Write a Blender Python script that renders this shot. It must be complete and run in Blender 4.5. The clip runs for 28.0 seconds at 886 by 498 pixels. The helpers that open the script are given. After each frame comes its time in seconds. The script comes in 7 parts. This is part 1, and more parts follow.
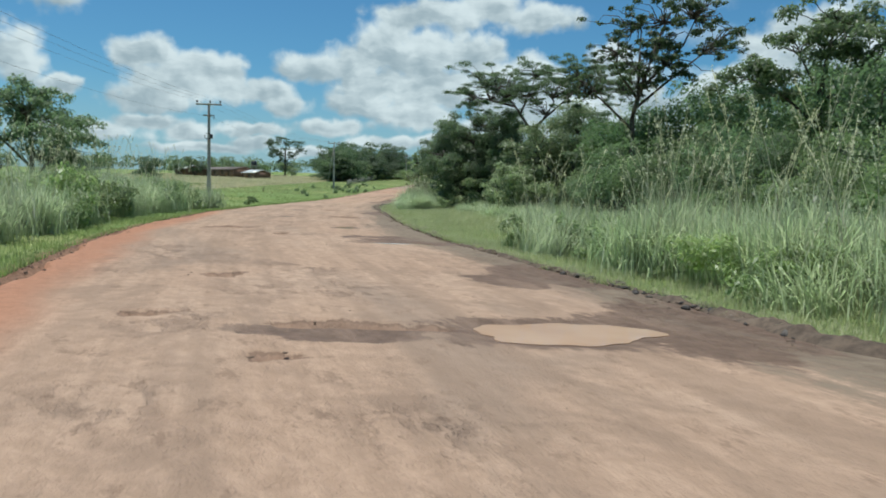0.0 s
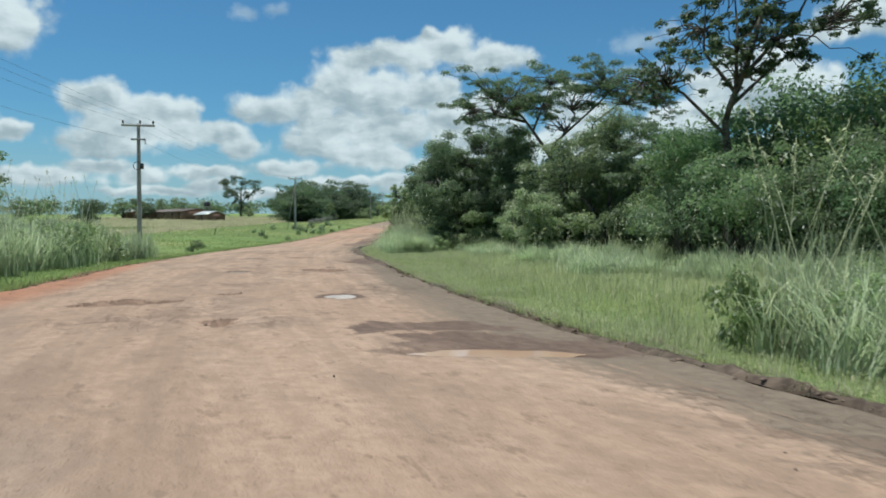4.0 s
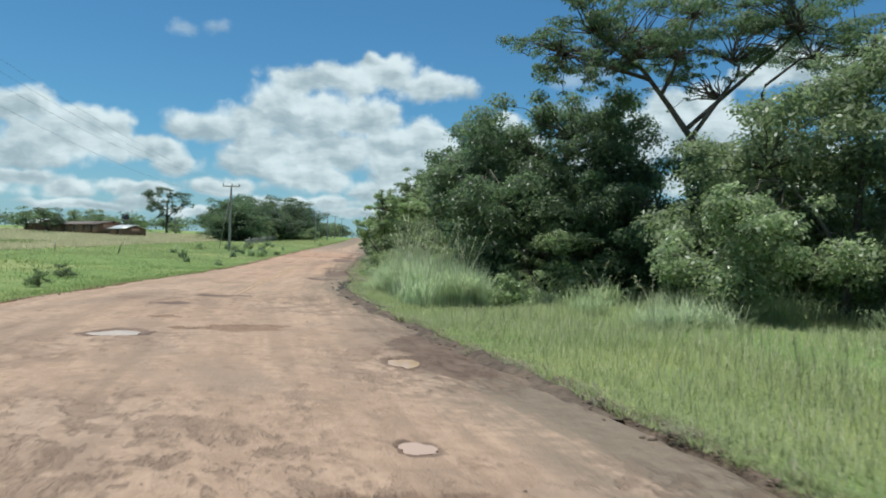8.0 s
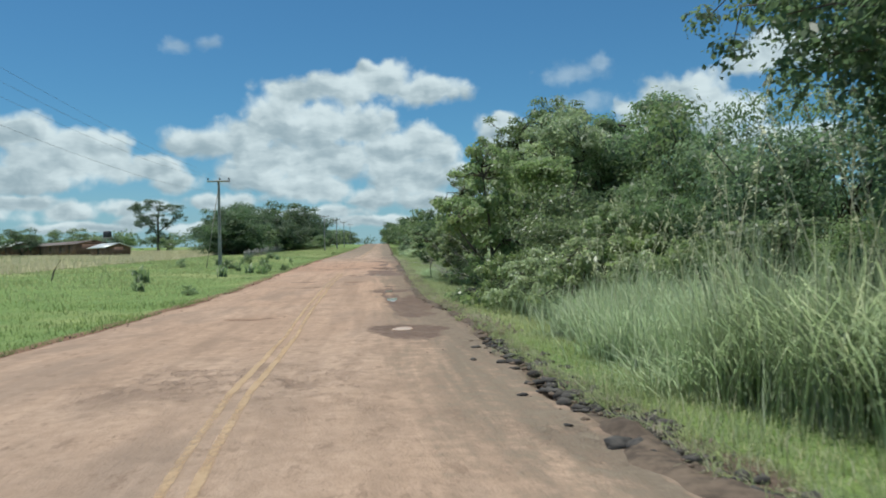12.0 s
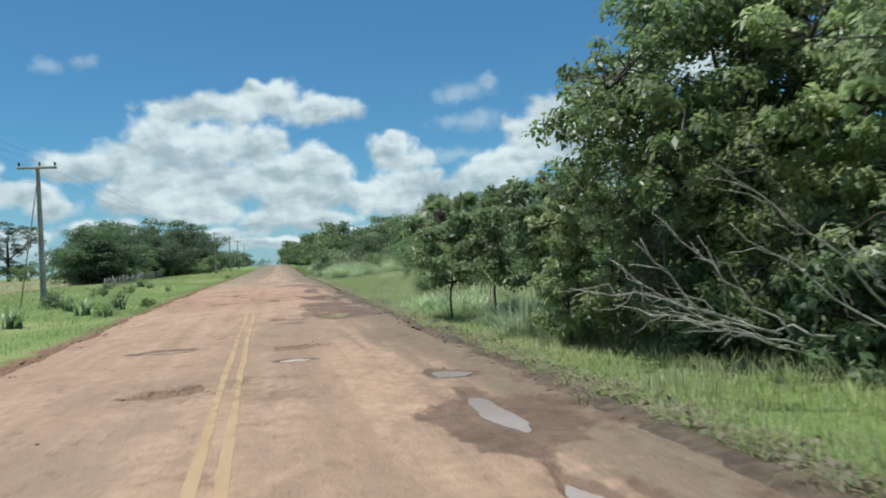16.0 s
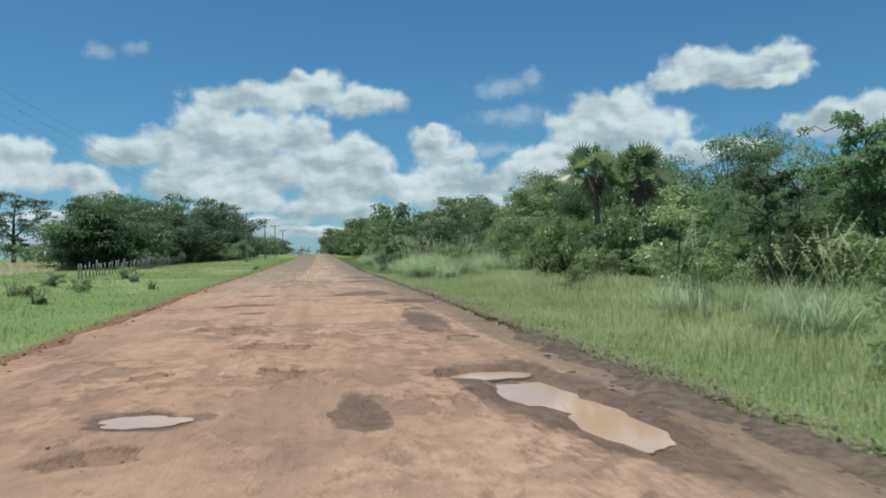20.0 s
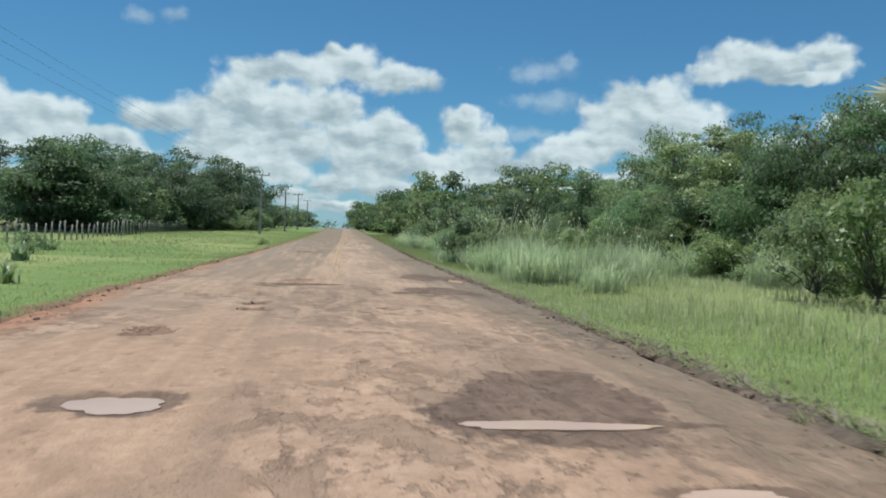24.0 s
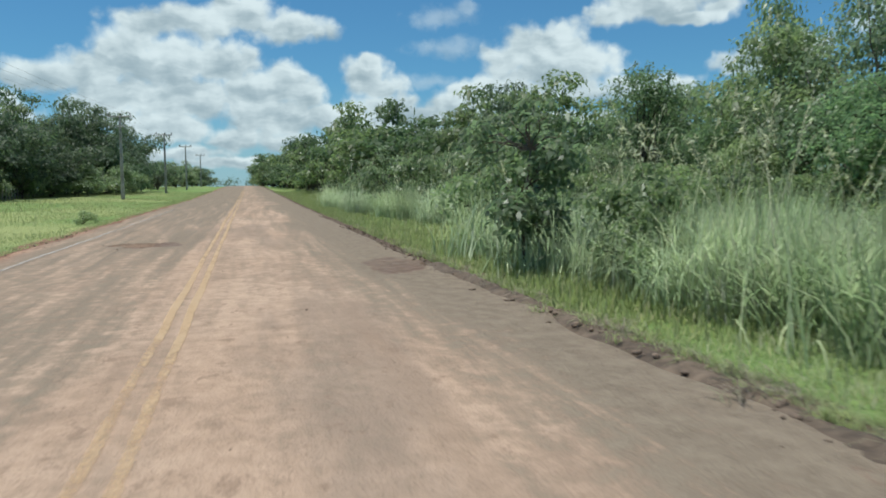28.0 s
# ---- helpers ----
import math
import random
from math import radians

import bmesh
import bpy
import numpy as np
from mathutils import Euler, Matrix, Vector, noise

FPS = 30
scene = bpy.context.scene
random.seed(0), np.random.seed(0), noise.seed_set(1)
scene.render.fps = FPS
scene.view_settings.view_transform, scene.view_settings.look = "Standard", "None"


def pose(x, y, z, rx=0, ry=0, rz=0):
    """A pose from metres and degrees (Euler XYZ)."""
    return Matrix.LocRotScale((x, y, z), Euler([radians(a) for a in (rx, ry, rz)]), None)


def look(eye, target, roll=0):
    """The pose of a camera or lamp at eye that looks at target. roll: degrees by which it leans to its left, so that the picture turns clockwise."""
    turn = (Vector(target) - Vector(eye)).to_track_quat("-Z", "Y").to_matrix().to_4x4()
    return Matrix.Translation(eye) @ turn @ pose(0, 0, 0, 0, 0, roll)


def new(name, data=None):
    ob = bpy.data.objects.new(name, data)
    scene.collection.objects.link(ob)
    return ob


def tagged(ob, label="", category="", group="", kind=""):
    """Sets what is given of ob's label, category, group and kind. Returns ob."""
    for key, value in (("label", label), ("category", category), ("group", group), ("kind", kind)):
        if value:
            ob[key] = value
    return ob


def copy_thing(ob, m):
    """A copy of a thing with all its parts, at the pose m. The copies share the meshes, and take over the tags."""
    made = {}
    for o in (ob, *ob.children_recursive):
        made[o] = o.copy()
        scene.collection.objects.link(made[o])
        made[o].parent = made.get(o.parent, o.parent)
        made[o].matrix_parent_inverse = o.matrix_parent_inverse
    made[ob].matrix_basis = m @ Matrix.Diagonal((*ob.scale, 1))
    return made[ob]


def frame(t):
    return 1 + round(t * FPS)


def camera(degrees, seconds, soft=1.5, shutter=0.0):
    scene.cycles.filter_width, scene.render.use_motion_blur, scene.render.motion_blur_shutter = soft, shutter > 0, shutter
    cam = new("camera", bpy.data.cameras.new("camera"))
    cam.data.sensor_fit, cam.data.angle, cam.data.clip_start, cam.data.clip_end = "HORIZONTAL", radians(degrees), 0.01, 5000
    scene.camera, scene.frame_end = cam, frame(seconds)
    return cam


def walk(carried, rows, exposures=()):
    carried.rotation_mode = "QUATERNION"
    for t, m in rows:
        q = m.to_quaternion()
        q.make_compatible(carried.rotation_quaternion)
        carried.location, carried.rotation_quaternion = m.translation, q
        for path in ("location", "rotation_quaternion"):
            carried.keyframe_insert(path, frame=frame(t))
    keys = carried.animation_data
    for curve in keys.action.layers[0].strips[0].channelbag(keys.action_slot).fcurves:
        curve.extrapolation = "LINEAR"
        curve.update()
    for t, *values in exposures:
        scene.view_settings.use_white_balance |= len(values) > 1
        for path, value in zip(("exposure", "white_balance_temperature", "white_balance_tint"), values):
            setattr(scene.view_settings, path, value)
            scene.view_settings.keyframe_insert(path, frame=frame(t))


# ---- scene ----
# ---------------------------------------------------------------- camera
cam = camera(60.4, 28.0, soft=1.8, shutter=0.2)
PATH = [
    (0, (3.65, -14.24, 1.58), (3.015, -4.291, 0.792), 1.39),
    (0.5, (3.32, -13.16, 1.58), (2.798, -3.193, 0.885), 0.83),
    (1, (2.94, -11.92, 1.57), (2.482, -1.949, 0.973), 0.29),
    (1.5, (2.55, -10.52, 1.56), (2.098, -0.545, 1.078), -0.02),
    (2, (2.10, -8.83, 1.54), (1.731, 1.155, 1.211), -0.20),
    (2.5, (1.68, -7.19, 1.53), (1.424, 2.804, 1.243), -0.06),
    (4.5, (0.00, -0.00, 1.48), (-0.109, 9.995, 1.195), 0.01),
    (5, (-0.60, 2.16, 1.48), (-0.866, 12.151, 1.224), -0.08),
    (5.5, (-1.30, 4.59, 1.48), (-1.653, 14.579, 1.264), 0.16),
    (6, (-2.07, 7.29, 1.49), (-2.352, 17.287, 1.312), 0.58),
    (6.5, (-2.81, 10.18, 1.49), (-2.840, 20.183, 1.395), 1.14),
    (7, (-3.42, 13.30, 1.50), (-3.068, 23.296, 1.490), 1.66),
    (7.5, (-3.79, 16.35, 1.50), (-3.179, 26.330, 1.548), 1.85),
    (8, (-4.08, 19.35, 1.51), (-3.352, 29.327, 1.581), 2.00),
    (8.5, (-4.34, 22.27, 1.51), (-3.700, 32.245, 1.670), 2.10),
    (9, (-4.87, 25.32, 1.51), (-4.402, 35.305, 1.821), 2.69),
    (9.5, (-5.45, 28.22, 1.52), (-5.150, 38.206, 2.029), 3.49),
    (10, (-6.02, 31.15, 1.52), (-5.554, 41.122, 2.058), 1.32),
    (10.5, (-6.54, 33.97, 1.53), (-5.752, 43.927, 2.099), -0.53),
    (11, (-6.92, 36.66, 1.53), (-6.540, 46.637, 2.080), -1.14),
    (11.5, (-7.23, 39.19, 1.53), (-6.664, 49.171, 1.869), -1.47),
    (13.5, (-8.38, 48.95, 1.54), (-7.531, 58.912, 1.354), -0.83),
    (14, (-8.74, 51.61, 1.55), (-7.732, 61.554, 1.374), -1.39),
    (14.5, (-9.03, 54.52, 1.55), (-7.749, 64.440, 1.520), -2.10),
    (15, (-9.29, 57.66, 1.55), (-7.688, 67.527, 1.710), -2.60),
    (15.5, (-9.43, 60.84, 1.57), (-7.600, 70.669, 1.841), -3.03),
    (16, (-9.46, 64.00, 1.63), (-7.422, 73.788, 1.917), -3.48),
    (16.5, (-9.50, 67.18, 1.69), (-7.335, 76.941, 1.939), -3.59),
    (17, (-9.57, 70.41, 1.76), (-7.370, 80.162, 1.952), -3.50),
    (17.5, (-9.63, 73.62, 1.82), (-7.470, 83.385, 1.984), -3.52),
    (18, (-9.74, 76.93, 1.88), (-7.744, 86.730, 2.036), -3.43),
    (18.5, (-9.89, 80.14, 1.95), (-8.110, 89.977, 2.092), -3.23),
    (19, (-10.14, 83.23, 2.01), (-8.565, 93.099, 2.152), -2.63),
    (19.5, (-10.27, 86.23, 2.06), (-8.785, 96.113, 2.239), -1.85),
    (20, (-10.29, 89.18, 2.12), (-8.743, 99.054, 2.356), -1.35),
    (20.5, (-10.37, 91.87, 2.18), (-8.662, 101.722, 2.440), -1.17),
    (22.5, (-10.20, 102.54, 2.40), (-8.119, 112.322, 2.379), -0.22),
    (23, (-10.15, 105.15, 2.45), (-8.386, 114.995, 2.431), 0.70),
    (23.5, (-10.31, 107.68, 2.50), (-8.904, 117.578, 2.496), 1.54),
    (24, (-10.70, 110.19, 2.56), (-9.474, 120.115, 2.548), 2.04),
    (24.5, (-11.03, 112.69, 2.61), (-9.743, 122.610, 2.614), 2.46),
    (25, (-11.29, 115.30, 2.66), (-9.714, 125.173, 2.649), 2.74),
    (25.5, (-11.35, 117.95, 2.72), (-9.447, 127.764, 2.695), 2.76),
    (26, (-11.41, 120.85, 2.78), (-9.213, 130.606, 2.725), 2.47),
    (26.5, (-11.27, 123.91, 2.85), (-8.888, 133.621, 2.748), 1.93),
    (27, (-10.90, 127.04, 2.92), (-8.377, 136.711, 2.762), 0.92),
    (27.5, (-10.56, 130.22, 3.00), (-8.040, 139.889, 2.670), -0.15),
    (28, (-10.35, 133.50, 3.08), (-7.965, 143.192, 2.427), -0.84),
]
walk(cam, [(t, look(eye, target, roll)) for t, eye, target, roll in PATH], exposures=[(0, -0.03, 6150, 3), (5, 0.0, 6150, 3), (8, 0.06, 6150, 3), (11, -0.08, 6150, 3), (14, 0.05, 6150, 3), (17, 0.08, 6150, 3), (20, -0.08, 6150, 3), (24, 0.0, 6150, 3), (28, 0.04, 6150, 3)])

# ---------------------------------------------------------------- world and sun
SUN_AZ, SUN_EL = -70.0, 77.0      # degrees right of +y, degrees up
world = bpy.data.worlds.new("sky")
scene.world = world
world.use_nodes = True
WN, WL = world.node_tree.nodes, world.node_tree.links
WN.clear()


def wnode(kind, **given):
    n = WN.new(kind)
    for key, value in given.items():
        setattr(n, key, value)
    return n


def wmath(op, a, b=None, c=None, clamp=False):
    n = wnode("ShaderNodeMath", operation=op, use_clamp=clamp)
    for i, v in enumerate((a, b, c)):
        if v is None:
            continue
        if isinstance(v, (int, float)):
            n.inputs[i].default_value = v
        else:
            WL.new(v, n.inputs[i])
    return n.outputs[0]


def wvec(op, a, b):
    n = wnode("ShaderNodeVectorMath", operation=op)
    for i, v in enumerate((a, b)):
        if v is None:
            continue
        if isinstance(v, tuple):
            n.inputs[i].default_value = v
        else:
            WL.new(v, n.inputs[i])
    return n.outputs["Value"] if op == "LENGTH" else n.outputs[0]


# Cumulus clouds, lobe by lobe: azimuth right of +y, elevation, half width, half height (degrees)
CLOUD_TOP = [(-4.0, 12.5, 4.5, 1.06), (-0.3, 13.2, 2.9, 1.28), (2.6, 12.4, 3.5, 1.11), (-6.8, 12.3, 2.1, 1.02), (-1.5, 14.0, 1.0, 0.64)]
CLOUD_MAIN = [(-8.1, 10.0, 2.5, 1.92), (-5.3, 9.7, 2.9, 1.79), (-2.0, 9.7, 2.9, 1.62), (-10.8, 8.9, 2.1, 1.49), (-13.6, 8.5, 2.5, 1.06), (-14.8, 8.5, 1.2, 0.77),
              (-8.9, 7.4, 3.7, 1.7), (-4.1, 7.4, 4.5, 1.7), (0.0, 7.9, 2.9, 1.92), (2.5, 8.5, 1.7, 1.53), (4.0, 7.6, 1.7, 1.19)]
CLOUD_FOOT = [(1.6, 6.2, 3.7, 1.5), (-9.7, 6.0, 2.3, 1.0), (-5.8, 5.3, 3.0, 1.15), (-1.3, 4.6, 1.9, 0.95), (5.0, 6.1, 2.9, 0.95), (2.9, 4.3, 2.7, 0.8), (-4.2, 3.5, 2.3, 0.6)]
CLOUD_TOWER = [(8.3, 9.2, 1.6, 1.28), (9.3, 8.2, 1.9, 1.19), (8.5, 10.1, 0.9, 0.68), (9.7, 6.9, 2.5, 0.85), (8.0, 5.9, 3.7, 1.0), (12.3, 6.2, 3.3, 0.7), (10.5, 5.0, 4.5, 0.7)]
CLOUD_RIGHT = [(20.8, 10.6, 2.7, 1.7), (22.2, 10.7, 2.9, 1.79), (24.0, 9.9, 2.8, 1.28), (18.7, 10.0, 1.6, 1.19), (21.9, 9.1, 4.5, 0.85), (16.5, 7.5, 2.9, 1.19), (18.2, 8.1, 2.9, 0.94),
               (22.3, 8.0, 3.7, 0.94), (27.4, 7.7, 3.3, 0.94), (30.4, 7.7, 2.1, 0.85), (15.2, 6.6, 2.5, 0.94)]
CLOUD_HIGH = [(27.6, 13.6, 1.9, 1.28), (29.9, 13.2, 2.7, 1.28), (26.0, 12.8, 1.4, 0.94), (32.8, 13.9, 2.0, 0.85), (33.9, 12.8, 1.5, 0.77), (31.3, 12.2, 2.5, 0.43), (36.5, 9.2, 3.1, 1.06), (38.5, 9.6, 2.1, 1.11)]
CLOUD_LEFT = [(-24.4, 8.9, 1.9, 1.06), (-25.7, 8.6, 1.6, 1.19), (-21.3, 8.3, 2.5, 1.19), (-19.9, 7.9, 1.9, 1.28), (-23.0, 7.0, 3.3, 1.49), (-19.5, 6.6, 2.9, 1.06), (-16.6, 6.7, 2.0, 0.80),
              (-15.4, 5.8, 1.9, 0.72), (-24.3, 5.8, 3.3, 1.10), (-24.6, 4.2, 2.5, 0.6), (-22.2, 3.6, 1.7, 0.68), (-18.0, 3.9, 2.3, 0.5), (-17.6, 3.0, 1.6, 0.5)]
CLOUD_WEST = [(-33.1, 8.0, 2.1, 1.79), (-30.6, 13.3, 2.6, 2.04), (-30.5, 6.3, 1.7, 0.68), (-29.0, 3.4, 4.0, 0.7), (48.0, 12.0, 6.0, 2.4), (-46.0, 10.0, 6.0, 2.4)]
CLOUD_LOW = [(-12.0, 4.3, 3.0, 0.6), (-8.2, 3.3, 3.2, 0.5), (-1.0, 2.8, 4.0, 0.45), (5.0, 3.2, 4.0, 0.5), (10.5, 3.4, 4.0, 0.45), (-21.0, 2.5, 4.0, 0.4), (-13.4, 2.4, 3.2, 0.4), (16.0, 4.6, 4.0, 0.6), (22.0, 5.6, 4.5, 0.7)]
WISPS = [(-15.3, 15.2, 1.3, 0.55), (-12.8, 15.3, 1.0, 0.55), (13.9, 13.2, 2.6, 0.8), (15.7, 13.9, 1.0, 0.75), (14.5, 11.0, 3.6, 0.7), (12.5, 8.6, 3.2, 0.6)]
coord = wnode("ShaderNodeTexCoord")
sep = wnode("ShaderNodeSeparateXYZ")
WL.new(coord.outputs["Generated"], sep.inputs[0])
az = wmath("MULTIPLY", wmath("ARCTAN2", sep.outputs[0], sep.outputs[1]), 57.296)
el = wmath("MULTIPLY", wmath("ARCSINE", sep.outputs[2]), 57.296)
both = wnode("ShaderNodeCombineXYZ")
WL.new(az, both.inputs[0]), WL.new(el, both.inputs[1])


def wnoise(vector, scale, detail, rough=0.55, flat=False):
    n = wnode("ShaderNodeTexNoise", noise_dimensions="2D" if flat else "3D")
    n.inputs["Scale"].default_value, n.inputs["Detail"].default_value, n.inputs["Roughness"].default_value = scale, detail, rough
    WL.new(vector, n.inputs["Vector"])
    return n


def wramp(value, lo, hi, a=0.0, b=1.0):
    n = wnode("ShaderNodeMapRange", interpolation_type="SMOOTHSTEP")
    n.inputs["From Min"].default_value, n.inputs["From Max"].default_value = lo, hi
    n.inputs["To Min"].default_value, n.inputs["To Max"].default_value = a, b
    WL.new(value, n.inputs["Value"])
    return n.outputs[0]


def billows(vector, scale):
    """Rounded swellings, highest in the middle of each."""
    n = wnode("ShaderNodeTexVoronoi", feature="SMOOTH_F1", voronoi_dimensions="2D")
    n.inputs["Scale"].default_value, n.inputs["Smoothness"].default_value = scale, 0.35
    WL.new(vector, n.inputs["Vector"])
    return wmath("SUBTRACT", 0.42, n.outputs["Distance"])


def puffs(vector):
    """Small swellings that crinkle the cloud outlines and shade their faces."""
    return wmath("ADD", wmath("MULTIPLY", billows(vector, 0.50), 0.50), wmath("ADD", wmath("MULTIPLY", billows(vector, 1.15), 0.22), wmath("MULTIPLY", billows(vector, 2.6), 0.06)))


drift = wnoise(both.outputs[0], 0.42, 3.0, 0.5, True)
bent = wvec("ADD", both.outputs[0], wvec("MULTIPLY", wvec("SUBTRACT", drift.outputs["Color"], (0.5, 0.5, 0.5)), (1.5, 1.0, 0.0)))
best, slope, weight = None, None, None
for a, e, w, h in CLOUD_TOP + CLOUD_MAIN + CLOUD_FOOT + CLOUD_TOWER + CLOUD_RIGHT + CLOUD_HIGH + CLOUD_LEFT + CLOUD_WEST + CLOUD_LOW:
    off = wvec("MULTIPLY", wvec("SUBTRACT", bent, (a, e, 0.0)), (1 / (1.12 * w), 1 / (1.14 * h), 0.0))
    v = wmath("SUBTRACT", 1.0, wvec("LENGTH", off, None))
    share = wmath("POWER", wmath("MAXIMUM", wmath("ADD", v, 0.35), 0.0), 3.0)
    dot = wnode("ShaderNodeVectorMath", operation="DOT_PRODUCT")
    WL.new(off, dot.inputs[0])
    dot.inputs[1].default_value = (0.28, 0.80, 0.0)
    turned = wmath("MULTIPLY", dot.outputs["Value"], share)
    best = v if best is None else wmath("SMOOTH_MAX", best, v, 0.30)
    slope = turned if slope is None else wmath("ADD", slope, turned)
    weight = share if weight is None else wmath("ADD", weight, share)
crisp = wvec("ADD", both.outputs[0], wvec("MULTIPLY", wvec("SUBTRACT", wnoise(both.outputs[0], 1.3, 3.0, 0.5, True).outputs["Color"], (0.5, 0.5, 0.5)), (0.5, 0.4, 0.0)))
puff = puffs(crisp)
heap = wmath("ADD", best, wmath("ADD", puff, wmath("MULTIPLY", wmath("SUBTRACT", wnoise(crisp, 1.2, 4.0, 0.5).outputs["Fac"], 0.5), 0.40)))
# broken cloud all round; the unseen part behind and overhead is added as fill light
wide = wmath("MULTIPLY", wmath("SUBTRACT", wnoise(coord.outputs["Generated"], 3.2, 6.0).outputs["Fac"], 0.52), 3.2)
far = wmath("MAXIMUM", wmath("MULTIPLY", wmath("SUBTRACT", wmath("ABSOLUTE", az), 44.0), 0.08, None, True), wmath("MULTIPLY", wmath("SUBTRACT", el, 24.0), 0.05, None, True))
wide = wmath("SUBTRACT", wmath("MULTIPLY", wmath("ADD", wide, 1.0), far), 1.0)
dens = wmath("MAXIMUM", heap, wide)
# bright crowns and sides, grey undersides and hollows
rise = wmath("DIVIDE", slope, wmath("ADD", weight, 0.04))
relief = wmath("SUBTRACT", puffs(wvec("ADD", crisp, (-0.12, -0.26, 0.0))), puffs(wvec("ADD", crisp, (0.14, 0.30, 0.0))))
bank = wmath("SUBTRACT", wnoise(wvec("MULTIPLY", bent, (0.5, 1.3, 1.0)), 0.42, 4.0, 0.55).outputs["Fac"], 0.5)
lit = wmath("ADD", wmath("MULTIPLY", rise, 0.50), wmath("ADD", wmath("MULTIPLY", relief, 0.62), wmath("MULTIPLY", bank, 2.1)))
lit = wmath("SUBTRACT", lit, wramp(best, 0.30, 1.0, 0.0, 0.22))
cloudcol = wnode("ShaderNodeMix", data_type="RGBA")
WL.new(wramp(lit, -0.62, 0.42), cloudcol.inputs["Factor"])
cloudcol.inputs["A"].default_value = (0.345, 0.425, 0.470, 1)
cloudcol.inputs["B"].default_value = (0.735, 0.800, 0.815, 1)
# faint wisps
wisps = None
for a, e, w, h in WISPS:
    v = wmath("SUBTRACT", 1.0, wvec("LENGTH", wvec("MULTIPLY", wvec("SUBTRACT", bent, (a, e, 0.0)), (1 / (1.2 * w), 1 / (1.3 * h), 1.0)), None))
    wisps = v if wisps is None else wmath("MAXIMUM", wisps, v)
wisps = wmath("MULTIPLY", wramp(wmath("ADD", wisps, wmath("MULTIPLY", wmath("SUBTRACT", wnoise(crisp, 0.9, 5.0).outputs["Fac"], 0.5), 1.2)), 0.0, 0.9), 0.36)
cover = wmath("MAXIMUM", wmath("MULTIPLY", wramp(dens, -0.16, 0.40), 0.97), wisps)
air = wnode("ShaderNodeTexSky", sky_type="NISHITA")
air.sun_disc = False
air.sun_elevation, air.sun_rotation = radians(SUN_EL), radians(SUN_AZ)
air.air_density, air.dust_density, air.ozone_density = 1.0, 0.4, 2.0
airs = wvec("MULTIPLY", air.outputs[0], (0.0450, 0.0768, 0.0920))
haze = wnode("ShaderNodeMapRange", interpolation_type="SMOOTHSTEP")
haze.inputs["From Min"].default_value, haze.inputs["From Max"].default_value = 9.0, -1.0
haze.inputs["To Max"].default_value = 0.75
WL.new(el, haze.inputs["Value"])
skymix = wnode("ShaderNodeMix", data_type="RGBA")
WL.new(haze.outputs[0], skymix.inputs["Factor"]), WL.new(airs, skymix.inputs["A"])
skymix.inputs["B"].default_value = (0.34, 0.48, 0.565, 1)
sky = wnode("ShaderNodeMix", data_type="RGBA")
WL.new(cover, sky.inputs["Factor"])
WL.new(skymix.outputs["Result"], sky.inputs["A"]), WL.new(cloudcol.outputs["Result"], sky.inputs["B"])
back = wnode("ShaderNodeBackground")
WL.new(sky.outputs["Result"], back.inputs["Color"])
back.inputs["Strength"].default_value = 1.0
wout = wnode("ShaderNodeOutputWorld")
WL.new(back.outputs[0], wout.inputs["Surface"])

sun_data = bpy.data.lights.new("sun", "SUN")
sun_data.energy, sun_data.angle, sun_data.color = 3.7, radians(0.53), (1.0, 0.95, 0.87)
sun = new("sun", sun_data)
sun_dir = Vector((math.sin(radians(SUN_AZ)) * math.cos(radians(SUN_EL)), math.cos(radians(SUN_AZ)) * math.cos(radians(SUN_EL)), math.sin(radians(SUN_EL))))
sun.matrix_world = look(sun_dir * 300, (0, 0, 0))


# ---------------------------------------------------------------- materials
def mat(name):
    m = bpy.data.materials.new(name)
    m.use_nodes = True
    nt = m.node_tree
    return m, nt, nt.nodes["Principled BSDF"]


def nz(nt, scale, detail=4.0, rough=0.55, vector=None, dist=0.0):
    n = nt.nodes.new("ShaderNodeTexNoise")
    n.inputs["Scale"].default_value, n.inputs["Detail"].default_value = scale, detail
    n.inputs["Roughness"].default_value, n.inputs["Distortion"].default_value = rough, dist
    if vector is not None:
        nt.links.new(vector, n.inputs["Vector"])
    return n.outputs["Fac"]


def pos(nt, scale=None):
    g = nt.nodes.new("ShaderNodeNewGeometry").outputs["Position"]
    if scale is None:
        return g
    m = nt.nodes.new("ShaderNodeVectorMath")
    m.operation = "MULTIPLY"
    nt.links.new(g, m.inputs[0])
    m.inputs[1].default_value = scale
    return m.outputs[0]


def ramp(nt, value, lo, hi, a=0.0, b=1.0):
    n = nt.nodes.new("ShaderNodeMapRange")
    n.interpolation_type = "SMOOTHSTEP"
    n.inputs["From Min"].default_value, n.inputs["From Max"].default_value = lo, hi
    n.inputs["To Min"].default_value, n.inputs["To Max"].default_value = a, b
    nt.links.new(value, n.inputs["Value"])
    return n.outputs[0]


def mix(nt, fac, a, b, blend="MIX"):
    n = nt.nodes.new("ShaderNodeMix")
    n.data_type, n.blend_type = "RGBA", blend
    if isinstance(fac, float):
        n.inputs["Factor"].default_value = fac
    else:
        nt.links.new(fac, n.inputs["Factor"])
    for key, v in (("A", a), ("B", b)):
        if isinstance(v, tuple):
            n.inputs[key].default_value = (*v, 1)
        else:
            nt.links.new(v, n.inputs[key])
    return n.outputs["Result"]


